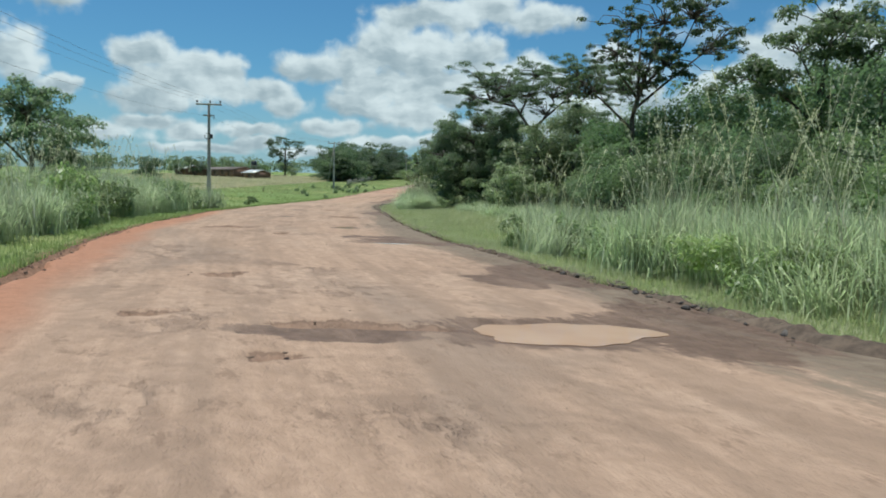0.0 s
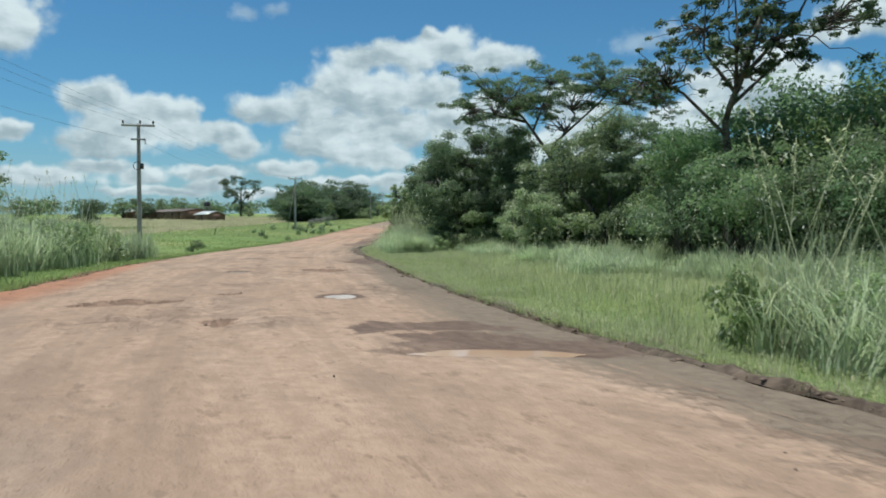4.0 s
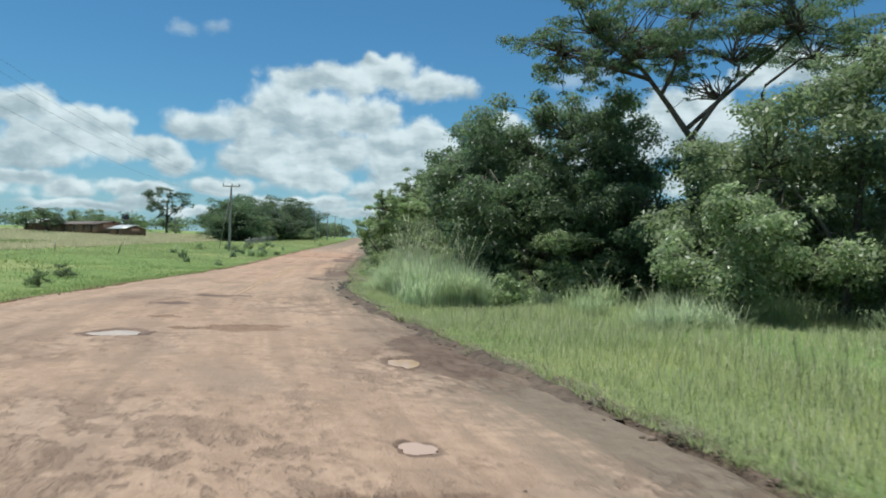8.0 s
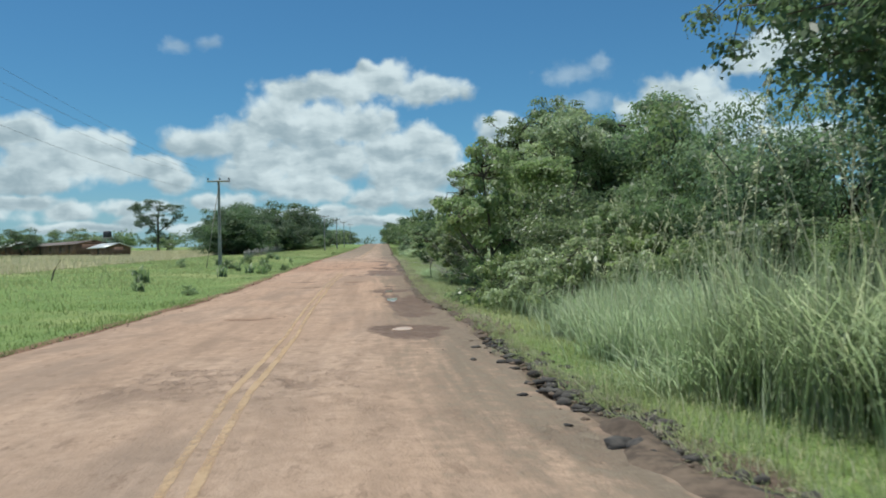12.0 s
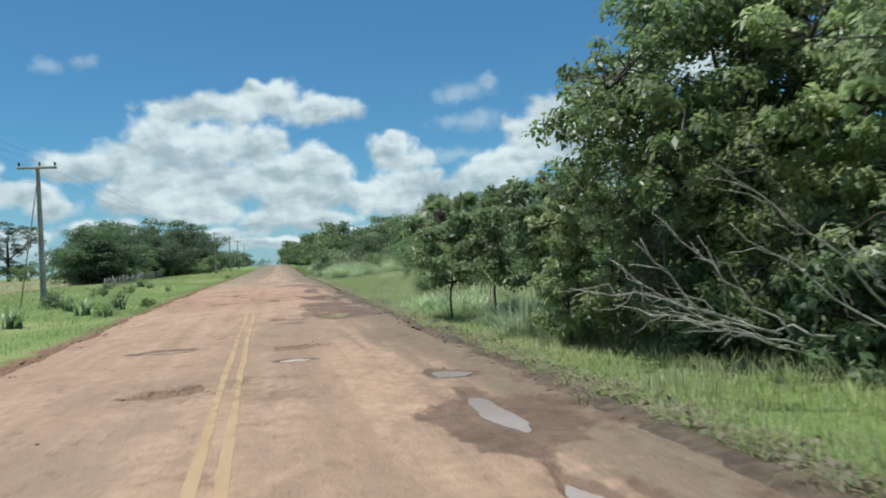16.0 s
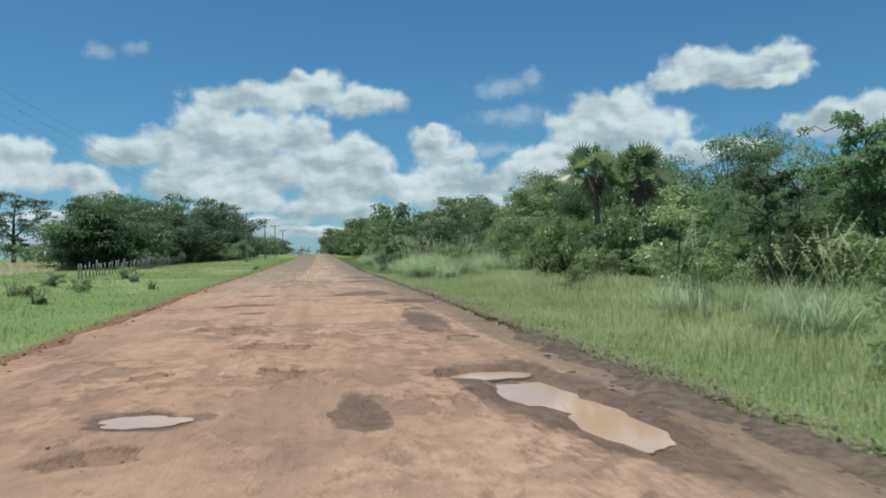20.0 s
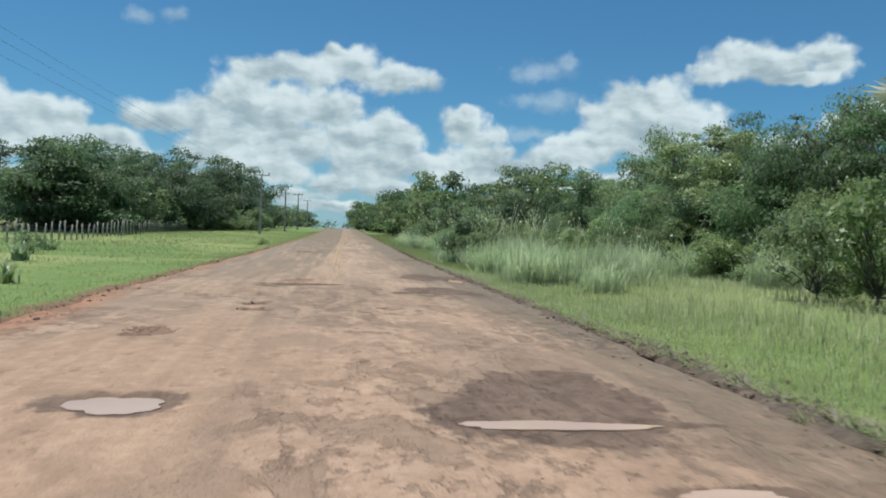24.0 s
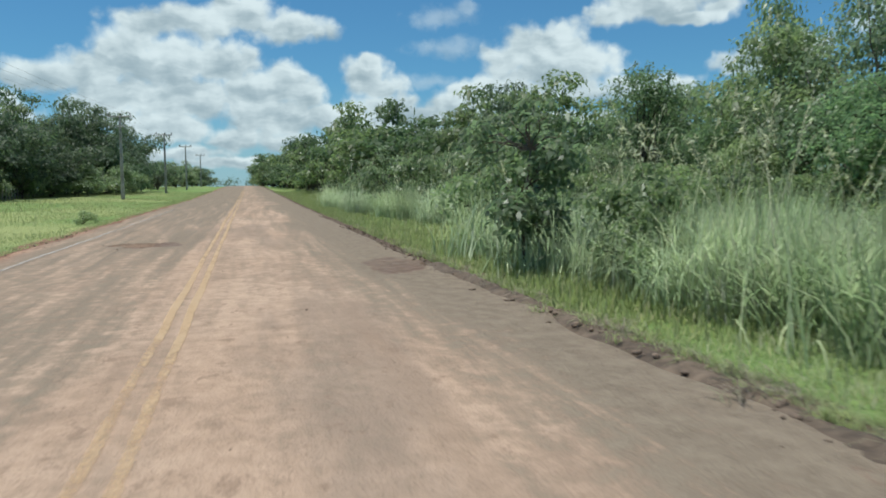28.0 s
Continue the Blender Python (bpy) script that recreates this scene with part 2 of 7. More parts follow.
def calc(nt, op, a, b=0.0, clamp=False):
    n = nt.nodes.new("ShaderNodeMath")
    n.operation, n.use_clamp = op, clamp
    for i, v in enumerate((a, b)):
        if isinstance(v, (int, float)):
            n.inputs[i].default_value = v
        else:
            nt.links.new(v, n.inputs[i])
    return n.outputs[0]


def attr(nt, name):
    n = nt.nodes.new("ShaderNodeAttribute")
    n.attribute_name = name
    return n.outputs["Fac"]


def bump(nt, bsdf, height, strength=0.4, dist=0.02):
    n = nt.nodes.new("ShaderNodeBump")
    n.inputs["Strength"].default_value, n.inputs["Distance"].default_value = strength, dist
    nt.links.new(height, n.inputs["Height"])
    nt.links.new(n.outputs[0], bsdf.inputs["Normal"])


def island(nt):
    return nt.nodes.new("ShaderNodeNewGeometry").outputs["Random Per Island"]


def each(nt):
    return nt.nodes.new("ShaderNodeObjectInfo").outputs["Random"]


def foliage(name, dark, light, third=None, gloss=0.42, through_light=0.35, share=0.12, upward=0.5):
    """Leaves: each leaf its own tone, some light let through, a waxy shine."""
    m, nt, b = mat(name)
    r = island(nt)
    col = mix(nt, ramp(nt, r, 0.0, 1.0), dark, light)
    if third:
        col = mix(nt, ramp(nt, calc(nt, "FRACT", calc(nt, "MULTIPLY", r, 37.0)), 1.0 - share, 1.0 - share + 0.03), col, third)
    patch = nz(nt, 0.55, 2.0, 0.5, pos(nt))
    col = mix(nt, ramp(nt, patch, 0.35, 0.65, 0.0, 0.4), col, tuple(0.75 * c for c in dark), "MIX")
    col = mix(nt, ramp(nt, nz(nt, 1.1, 2.0, 0.5, pos(nt)), 0.52, 0.72, 0.0, 0.55), col, tuple(1.25 * c for c in light), "MIX")
    hs = nt.nodes.new("ShaderNodeHueSaturation")
    nt.links.new(col, hs.inputs["Color"])
    nt.links.new(ramp(nt, each(nt), 0.0, 1.0, 0.470, 0.496), hs.inputs["Hue"])
    other = calc(nt, "FRACT", calc(nt, "MULTIPLY", each(nt), 17.0))
    nt.links.new(ramp(nt, other, 0.0, 1.0, 0.74, 1.22), hs.inputs["Value"])
    nt.links.new(ramp(nt, calc(nt, "FRACT", calc(nt, "MULTIPLY", each(nt), 53.0)), 0.0, 1.0, 0.70, 0.96), hs.inputs["Saturation"])
    col = hs.outputs[0]
    nt.links.new(col, b.inputs["Base Color"])
    b.inputs["Roughness"].default_value = gloss
    b.inputs["Specular IOR Level"].default_value = 0.5
    g = nt.nodes.new("ShaderNodeNewGeometry")
    soft = nt.nodes.new("ShaderNodeVectorMath")
    soft.operation = "ADD"
    nt.links.new(g.outputs["Normal"], soft.inputs[0])
    soft.inputs[1].default_value = (0.0, 0.0, upward)
    unit_n = nt.nodes.new("ShaderNodeVectorMath")
    unit_n.operation = "NORMALIZE"
    nt.links.new(soft.outputs[0], unit_n.inputs[0])
    nt.links.new(unit_n.outputs[0], b.inputs["Normal"])
    t = nt.nodes.new("ShaderNodeBsdfTranslucent")
    nt.links.new(mix(nt, 1.0, mix(nt, 0.4, col, light), (1.30, 1.30, 1.22), "MULTIPLY"), t.inputs["Color"])
    s = nt.nodes.new("ShaderNodeMixShader")
    s.inputs[0].default_value = through_light
    nt.links.new(b.outputs[0], s.inputs[1]), nt.links.new(t.outputs[0], s.inputs[2])
    nt.links.new(s.outputs[0], nt.nodes["Material Output"].inputs["Surface"])
    return m


M_LEAF_DARK = foliage("leaf_dark_glossy", (0.104, 0.186, 0.086), (0.200, 0.322, 0.140), (0.29, 0.35, 0.20), 0.38, 0.62, 0.11, 0.45)
M_LEAF_FAR = foliage("leaf_far_wood", (0.058, 0.112, 0.048), (0.125, 0.215, 0.085), None, 0.55, 0.45, 0.1, 0.5)
# pale third tone of the mid and light leaves paints in shiny glints
M_LEAF_MID = foliage("leaf_mid_green", (0.110, 0.185, 0.070), (0.215, 0.315, 0.118), (0.40, 0.44, 0.27), 0.36, 0.56, 0.14, 0.45)
M_LEAF_LIGHT = foliage("leaf_light_green", (0.155, 0.245, 0.085), (0.285, 0.395, 0.140), (0.50, 0.54, 0.32), 0.36, 0.58, 0.17, 0.5)
# pale leaves, lightened further: sunlight on near roadside foliage put into the colour
M_LEAF_PALE_LIT = foliage("leaf_pale_glossy_lit", (0.175, 0.265, 0.115), (0.350, 0.455, 0.205), (0.56, 0.60, 0.38), 0.32, 0.60, 0.20, 0.6)
M_LEAF_FEATHER = foliage("leaf_feathery", (0.070, 0.140, 0.055), (0.150, 0.265, 0.095), None, 0.50, 0.55, 0.1, 0.5)
M_LEAF_OPEN = foliage("leaf_brownish", (0.060, 0.105, 0.045), (0.125, 0.195, 0.080), (0.17, 0.14, 0.075), 0.45, 0.5, 0.06, 0.5)
M_LEAF_YELLOW = foliage("leaf_yellow", (0.22, 0.20, 0.03), (0.34, 0.30, 0.05), None, 0.45, 0.4)
M_PALM = foliage("palm_leaf", (0.125, 0.200, 0.090), (0.250, 0.340, 0.160), (0.44, 0.48, 0.30), 0.34, 0.55, 0.20, 0.6)
M_PALM_DRY = foliage("palm_leaf_dry", (0.13, 0.10, 0.06), (0.24, 0.19, 0.11), None, 0.7, 0.2)
M_REED = foliage("reed_grass", (0.210, 0.308, 0.152), (0.395, 0.520, 0.268), (0.60, 0.67, 0.41), 0.5, 0.55, 0.22, 2.2)
M_PLUME = foliage("reed_plume", (0.50, 0.55, 0.34), (0.68, 0.71, 0.48), None, 0.7, 0.6, 0.1, 2.4)
M_GRASS = foliage("verge_grass", (0.178, 0.240, 0.080), (0.290, 0.358, 0.128), (0.45, 0.43, 0.25), 0.75, 0.5, 0.18, 3.2)
M_FIELD = foliage("field_grass", (0.150, 0.238, 0.062), (0.258, 0.350, 0.105), (0.44, 0.45, 0.21), 0.75, 0.5, 0.12, 3.2)
M_FIELD_DRY = foliage("field_grass_ripe", (0.38, 0.36, 0.16), (0.56, 0.51, 0.26), None, 0.7, 0.45, 0.1, 3.0)
M_LITTER = foliage("leaf_litter", (0.14, 0.115, 0.070), (0.34, 0.29, 0.19), (0.22, 0.28, 0.11), 0.7, 0.25, 0.42, 1.5)


def bark(name, a, b_, scale=6.0):
    m, nt, b = mat(name)
    v = pos(nt, (1.0, 1.0, 0.35))
    n = nz(nt, scale, 6.0, 0.65, v)
    col = mix(nt, ramp(nt, n, 0.35, 0.65), a, b_)
    nt.links.new(mix(nt, ramp(nt, nz(nt, 1.3, 3.0, 0.5, pos(nt)), 0.45, 0.7, 0.0, 0.5), col, (0.20, 0.20, 0.17)), b.inputs["Base Color"])
    b.inputs["Roughness"].default_value = 0.88
    bump(nt, b, n, 0.7, 0.03)
    return m


M_BARK = bark("bark_dark", (0.045, 0.036, 0.028), (0.13, 0.105, 0.08))
M_BARK_PALE = bark("bark_pale", (0.34, 0.31, 0.26), (0.56, 0.53, 0.45))
M_PALM_TRUNK = bark("palm_trunk", (0.07, 0.058, 0.045), (0.17, 0.145, 0.115), 12.0)
M_FENCE = bark("fence_wood_grey", (0.22, 0.20, 0.175), (0.46, 0.43, 0.385), 9.0)


def road_material():
    m, nt, b = mat("dusty_broken_asphalt")
    L = nt.links
    u, s = attr(nt, "across"), attr(nt, "along")
    uv = nt.nodes.new("ShaderNodeCombineXYZ")
    L.new(u, uv.inputs[0]), L.new(s, uv.inputs[1])

    def sc(x, y):
        n = nt.nodes.new("ShaderNodeVectorMath")
        n.operation = "MULTIPLY"
        L.new(uv.outputs[0], n.inputs[0])
        n.inputs[1].default_value = (x, y, 1.0)
        return n.outputs[0]

    big = nz(nt, 0.30, 4.0, 0.6, sc(1.0, 0.5))
    streak = nz(nt, 1.0, 5.0, 0.65, sc(2.6, 0.16), 0.4)
    fine = nz(nt, 5.0, 6.0, 0.7, sc(1.0, 0.8))
    grain = nz(nt, 38.0, 3.0, 0.7, uv.outputs[0])
    dust = mix(nt, ramp(nt, streak, 0.32, 0.68), (0.585, 0.393, 0.289), (0.470, 0.314, 0.231))
    dust = mix(nt, ramp(nt, big, 0.4, 0.66, 0.0, 0.5), dust, (0.650, 0.460, 0.354))
    dust = mix(nt, ramp(nt, fine, 0.34, 0.66, 0.0, 0.55), dust, (0.375, 0.248, 0.176))
    blot = nz(nt, 0.9, 5.0, 0.7, sc(1.0, 0.7), 0.6)
    dust = mix(nt, ramp(nt, blot, 0.48, 0.66, 0.0, 0.62), dust, (0.345, 0.235, 0.175))
    worn = nz(nt, 0.22, 5.0, 0.62, sc(1.6, 0.45), 0.5)
    dust = mix(nt, ramp(nt, worn, 0.50, 0.64, 0.0, 0.62), dust, (0.330, 0.238, 0.186))
    speck = nz(nt, 3.2, 4.0, 0.75, sc(1.0, 0.55))
    dust = mix(nt, ramp(nt, speck, 0.56, 0.66, 0.0, 0.6), dust, (0.275, 0.180, 0.130))
    track = nz(nt, 1.0, 4.0, 0.6, sc(1.25, 0.045), 0.3)
    dust = mix(nt, ramp(nt, track, 0.50, 0.66, 0.0, 0.42), dust, (0.335, 0.228, 0.168))
    tar = mix(nt, ramp(nt, fine, 0.3, 0.7), (0.205, 0.153, 0.116), (0.305, 0.235, 0.178))
    tar = mix(nt, ramp(nt, grain, 0.40, 0.75, 0.0, 0.30), tar, (0.385, 0.305, 0.235))
    bare = calc(nt, "ADD", attr(nt, "tar"), calc(nt, "MULTIPLY", calc(nt, "SUBTRACT", streak, 0.5), 0.8))
    bare = calc(nt, "ADD", bare, calc(nt, "MULTIPLY", calc(nt, "SUBTRACT", fine, 0.5), 0.8))
    col = mix(nt, ramp(nt, bare, 0.32, 0.72), dust, tar)
    redf = calc(nt, "ADD", attr(nt, "red"), calc(nt, "MULTIPLY", calc(nt, "SUBTRACT", big, 0.5), 0.8))
    col = mix(nt, ramp(nt, redf, 0.35, 0.8, 0.0, 0.85), col, mix(nt, ramp(nt, fine, 0.3, 0.7), (0.53, 0.250, 0.155), (0.43, 0.200, 0.122)))
    col = mix(nt, 1.0, col, mix(nt, attr(nt, "ochre"), (0.985, 1.010, 0.985), (1.070, 0.960, 0.870)), "MULTIPLY")
    wetf = calc(nt, "ADD", attr(nt, "wet"), calc(nt, "MULTIPLY", calc(nt, "SUBTRACT", nz(nt, 2.2, 5.0, 0.65, sc(1.0, 0.6)), 0.5), 0.95))
    wetf = calc(nt, "ADD", wetf, calc(nt, "MULTIPLY", calc(nt, "SUBTRACT", nz(nt, 8.0, 5.0, 0.7, sc(1.0, 0.6)), 0.5), 0.55))
    wetness = ramp(nt, wetf, 0.40, 0.58)
    col = mix(nt, calc(nt, "MULTIPLY", wetness, ramp(nt, nz(nt, 1.1, 5.0, 0.7, sc(1.0, 0.5), 0.6), 0.36, 0.56, 0.58, 0.95)), col, mix(nt, ramp(nt, fine, 0.3, 0.7), (0.140, 0.088, 0.062), (0.235, 0.153, 0.110)))
    hole = calc(nt, "ADD", attr(nt, "hole"), calc(nt, "MULTIPLY", calc(nt, "SUBTRACT", nz(nt, 5.5, 5.0, 0.7, sc(1.0, 0.7)), 0.5), calc(nt, "MULTIPLY", ramp(nt, attr(nt, "hole"), 0.0, 0.25), 1.5)))
    col = mix(nt, calc(nt, "MULTIPLY", ramp(nt, hole, 0.15, 0.7), 0.55), col, (0.27, 0.160, 0.108))
    # dark ring painted in for the shade below the pothole rim
    rim = calc(nt, "MULTIPLY", ramp(nt, hole, 0.12, 0.32), ramp(nt, hole, 0.36, 0.62, 1.0, 0.0))
    col = mix(nt, calc(nt, "MULTIPLY", rim, 0.55), col, (0.165, 0.100, 0.072))
    # torn rims and tyre-pressed crusts: short dark strokes where the mud was churned
    churn = attr(nt, "churn")
    crust = nz(nt, 1.5, 8.0, 0.66, sc(1.0, 0.62), 0.4)
    ridge = calc(nt, "ADD", ramp(nt, crust, 0.50, 0.60), ramp(nt, nz(nt, 5.0, 6.0, 0.70, sc(1.2, 0.6)), 0.54, 0.64, 0.0, 0.6), True)
    gate = ramp(nt, calc(nt, "ADD", churn, calc(nt, "MULTIPLY", calc(nt, "SUBTRACT", big, 0.5), 1.8)), 0.40, 1.0)
    col = mix(nt, calc(nt, "MULTIPLY", calc(nt, "MULTIPLY", ridge, gate), 0.46), col, (0.235, 0.157, 0.114))
    L.new(col, b.inputs["Base Color"])
    L.new(ramp(nt, wetness, 0.0, 1.0, 0.95, 0.68), b.inputs["Roughness"])
    b.inputs["Specular IOR Level"].default_value = 0.2
    h = calc(nt, "ADD", calc(nt, "MULTIPLY", fine, 1.0), calc(nt, "MULTIPLY", grain, 0.35))
    bump(nt, b, calc(nt, "SUBTRACT", calc(nt, "ADD", h, calc(nt, "MULTIPLY", speck, 0.8)), calc(nt, "MULTIPLY", calc(nt, "MULTIPLY", ridge, gate), 0.55)), 0.9, 0.06)
    return m


M_ROAD = road_material()


def ground_material():
    m, nt, b = mat("grassy_soil")
    p = pos(nt)
    big, mid, fine = nz(nt, 0.06, 4.0, 0.6, p), nz(nt, 0.7, 5.0, 0.65, p), nz(nt, 9.0, 5.0, 0.7, p)
    grass = mix(nt, ramp(nt, fine, 0.3, 0.7), (0.140, 0.215, 0.066), (0.235, 0.318, 0.105))
    grass = mix(nt, ramp(nt, mid, 0.42, 0.72, 0.0, 0.55), grass, (0.285, 0.345, 0.115))
    grass = mix(nt, ramp(nt, big, 0.48, 0.62, 0.0, 0.6), grass, (0.42, 0.41, 0.18))
    soil = mix(nt, ramp(nt, fine, 0.3, 0.7), (0.20, 0.115, 0.075), (0.34, 0.20, 0.135))
    soil = mix(nt, attr(nt, "mud"), soil, mix(nt, ramp(nt, fine, 0.3, 0.7), (0.085, 0.060, 0.045), (0.20, 0.145, 0.11)))
    bare = calc(nt, "ADD", attr(nt, "soil"), calc(nt, "MULTIPLY", calc(nt, "SUBTRACT", mid, 0.5), 0.9))
    nt.links.new(mix(nt, ramp(nt, bare, 0.4, 0.7), grass, soil), b.inputs["Base Color"])
    b.inputs["Roughness"].default_value = 0.95
    b.inputs["Specular IOR Level"].default_value = 0.15
    bump(nt, b, calc(nt, "ADD", fine, mid), 0.8, 0.08)
    return m


M_GROUND = ground_material()


def plain(name, a, b_, scale=8.0, rough=0.8, metal=0.0, relief=0.3):
    m, nt, b = mat(name)
    n = nz(nt, scale, 5.0, 0.65, pos(nt))
    n2 = nz(nt, scale * 0.12, 3.0, 0.5, pos(nt))
    col = mix(nt, ramp(nt, n, 0.3, 0.7), a, b_)
    nt.links.new(mix(nt, ramp(nt, n2, 0.4, 0.7, 0.0, 0.35), col, tuple(0.6 * c for c in a)), b.inputs["Base Color"])
    b.inputs["Roughness"].default_value, b.inputs["Metallic"].default_value = rough, metal
    bump(nt, b, n, relief, 0.01)
    return m


M_CONCRETE = plain("weathered_concrete", (0.33, 0.32, 0.30), (0.49, 0.475, 0.45), 7.0, 0.85)
M_STEEL = plain("dull_steel", (0.16, 0.16, 0.165), (0.26, 0.26, 0.27), 14.0, 0.5, 0.7)
M_CERAMIC = plain("brown_porcelain", (0.055, 0.035, 0.028), (0.10, 0.06, 0.045), 20.0, 0.25)
M_BLACKBOX = plain("dark_housing", (0.03, 0.03, 0.033), (0.06, 0.06, 0.065), 12.0, 0.5)
M_WIRE = plain("aluminium_wire", (0.14, 0.14, 0.145), (0.22, 0.22, 0.225), 10.0, 0.5, 0.6)
M_CLOD = plain("broken_tar_clods", (0.13, 0.092, 0.068), (0.30, 0.212, 0.152), 11.0, 0.97, 0.0, 0.6)
M_TAR = plain("black_broken_tar", (0.045, 0.039, 0.035), (0.135, 0.115, 0.100), 9.0, 0.9, 0.0, 0.7)
M_MUD = plain("churned_dark_mud", (0.080, 0.056, 0.040), (0.200, 0.142, 0.100), 6.0, 0.96, 0.0, 0.9)
M_WALL = plain("brown_brick_wall", (0.17, 0.10, 0.075), (0.27, 0.16, 0.12), 3.0, 0.9)
M_TILE = plain("weathered_roof_tiles", (0.16, 0.12, 0.105), (0.27, 0.215, 0.19), 2.0, 0.85)
M_SHEET = plain("pale_metal_sheet", (0.62, 0.61, 0.58), (0.74, 0.73, 0.70), 2.0, 0.45, 0.2)
M_DOOR = plain("dark_timber", (0.05, 0.04, 0.032), (0.09, 0.07, 0.055), 6.0, 0.7)


def worn_paint(name, a, b_, cover):
    """Road paint rubbed thin: flakes missing, dust over the rest, ragged sides."""
    m, nt, b = mat(name)
    p = pos(nt, (1.0, 0.45, 1.0))
    fine, mid, big = nz(nt, 26.0, 5.0, 0.7, p), nz(nt, 5.0, 4.0, 0.6, p), nz(nt, 0.5, 3.0, 0.5, p)
    nt.links.new(mix(nt, ramp(nt, mid, 0.3, 0.7), a, b_), b.inputs["Base Color"])
    b.inputs["Roughness"].default_value = 0.85
    left = calc(nt, "ADD", calc(nt, "MULTIPLY", fine, 0.55), calc(nt, "ADD", calc(nt, "MULTIPLY", mid, 0.6), calc(nt, "MULTIPLY", big, 0.8)))
    left = calc(nt, "SUBTRACT", left, calc(nt, "MULTIPLY", calc(nt, "POWER", attr(nt, "rim"), 4.0), 0.28))
    clear = nt.nodes.new("ShaderNodeBsdfTransparent")
    s = nt.nodes.new("ShaderNodeMixShader")
    nt.links.new(ramp(nt, left, 0.60, 0.98, 0.0, cover), s.inputs[0])
    nt.links.new(clear.outputs[0], s.inputs[1]), nt.links.new(b.outputs[0], s.inputs[2])
    nt.links.new(s.outputs[0], nt.nodes["Material Output"].inputs["Surface"])
    return m


M_YELLOW = worn_paint("worn_yellow_paint", (0.60, 0.395, 0.215), (0.66, 0.455, 0.270), 0.66)
M_WHITE = worn_paint("worn_white_paint", (0.60, 0.52, 0.46), (0.70, 0.63, 0.56), 0.45)


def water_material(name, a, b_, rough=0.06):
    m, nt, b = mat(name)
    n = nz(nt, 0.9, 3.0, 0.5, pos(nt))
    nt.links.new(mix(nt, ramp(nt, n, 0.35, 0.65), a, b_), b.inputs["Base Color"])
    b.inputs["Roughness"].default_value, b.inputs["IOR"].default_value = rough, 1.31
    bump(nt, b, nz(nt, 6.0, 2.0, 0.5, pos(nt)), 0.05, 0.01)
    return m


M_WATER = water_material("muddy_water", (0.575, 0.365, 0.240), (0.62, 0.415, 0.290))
# pale base colour carries the reflected sky of these small puddles
M_WATER_SKY = water_material("sky_toned_water", (0.42, 0.35, 0.33), (0.48, 0.40, 0.37), 0.03)
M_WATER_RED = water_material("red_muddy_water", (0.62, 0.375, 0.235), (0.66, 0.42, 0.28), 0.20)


# ---------------------------------------------------------------- shapes
def lattice(x, y, seed=0):
    """Smooth value noise in 0..1 over arrays."""
    x, y = np.asarray(x, float), np.asarray(y, float)
    xi, yi = np.floor(x).astype(np.int64), np.floor(y).astype(np.int64)
    fx, fy = x - xi, y - yi
    fx, fy = fx * fx * (3 - 2 * fx), fy * fy * (3 - 2 * fy)

    def h(a, b):
        v = (a * 374761393 + b * 668265263 + seed * 974634777) & 0x7FFFFFFF
        v = ((v ^ (v >> 13)) * 1274126177) & 0x7FFFFFFF
        return ((v ^ (v >> 16)) & 0xFFFF) / 65535.0

    return (h(xi, yi) * (1 - fx) + h(xi + 1, yi) * fx) * (1 - fy) + (h(xi, yi + 1) * (1 - fx) + h(xi + 1, yi + 1) * fx) * fy


def rough2(x, y, scale, octaves=3, seed=0):
    out, amp = 0.0, 0.5
    for k in range(octaves):
        out = out + amp * (lattice(x / scale, y / scale, seed + k) - 0.5)
        scale, amp = scale * 0.48, amp * 0.55
    return out


def mesh_np(name, verts, faces, smooth=False, **attrs):
    """A mesh from an array of points and an array (or arrays) of faces."""
    groups = faces if isinstance(faces, list) else [faces]
    groups = [np.asarray(f, np.int32) for f in groups if len(f)]
    me = bpy.data.meshes.new(name)
    verts = np.asarray(verts, np.float32)
    me.vertices.add(len(verts))
    me.vertices.foreach_set("co", verts.ravel())
    loops = np.concatenate([f.ravel() for f in groups])
    counts = np.concatenate([np.full(len(f), f.shape[1]) for f in groups])
    me.loops.add(len(loops))
    me.loops.foreach_set("vertex_index", loops)
    me.polygons.add(len(counts))
    me.polygons.foreach_set("loop_start", np.r_[0, np.cumsum(counts)[:-1]].astype(np.int32))
    me.update(calc_edges=True)
    if smooth:
        me.polygons.foreach_set("use_smooth", np.ones(len(counts), bool))
    for key, values in attrs.items():
        a = me.attributes.new(key, "FLOAT", "POINT")
        a.data.foreach_set("value", np.asarray(values, np.float32))
    return me


def put(name, me, material, parent=None, label=""):
    """One mesh object, under a thing when one is given."""
    me.materials.clear()
    me.materials.append(material)
    ob = new(name, me)
    if parent is not None:
        ob.parent = parent
    if label:
        tagged(ob, label)
    return ob


def empty(name, m, label, category, group="", kind=""):
    ob = new(name)
    ob.matrix_world = m
    return tagged(ob, label, category, group, kind)


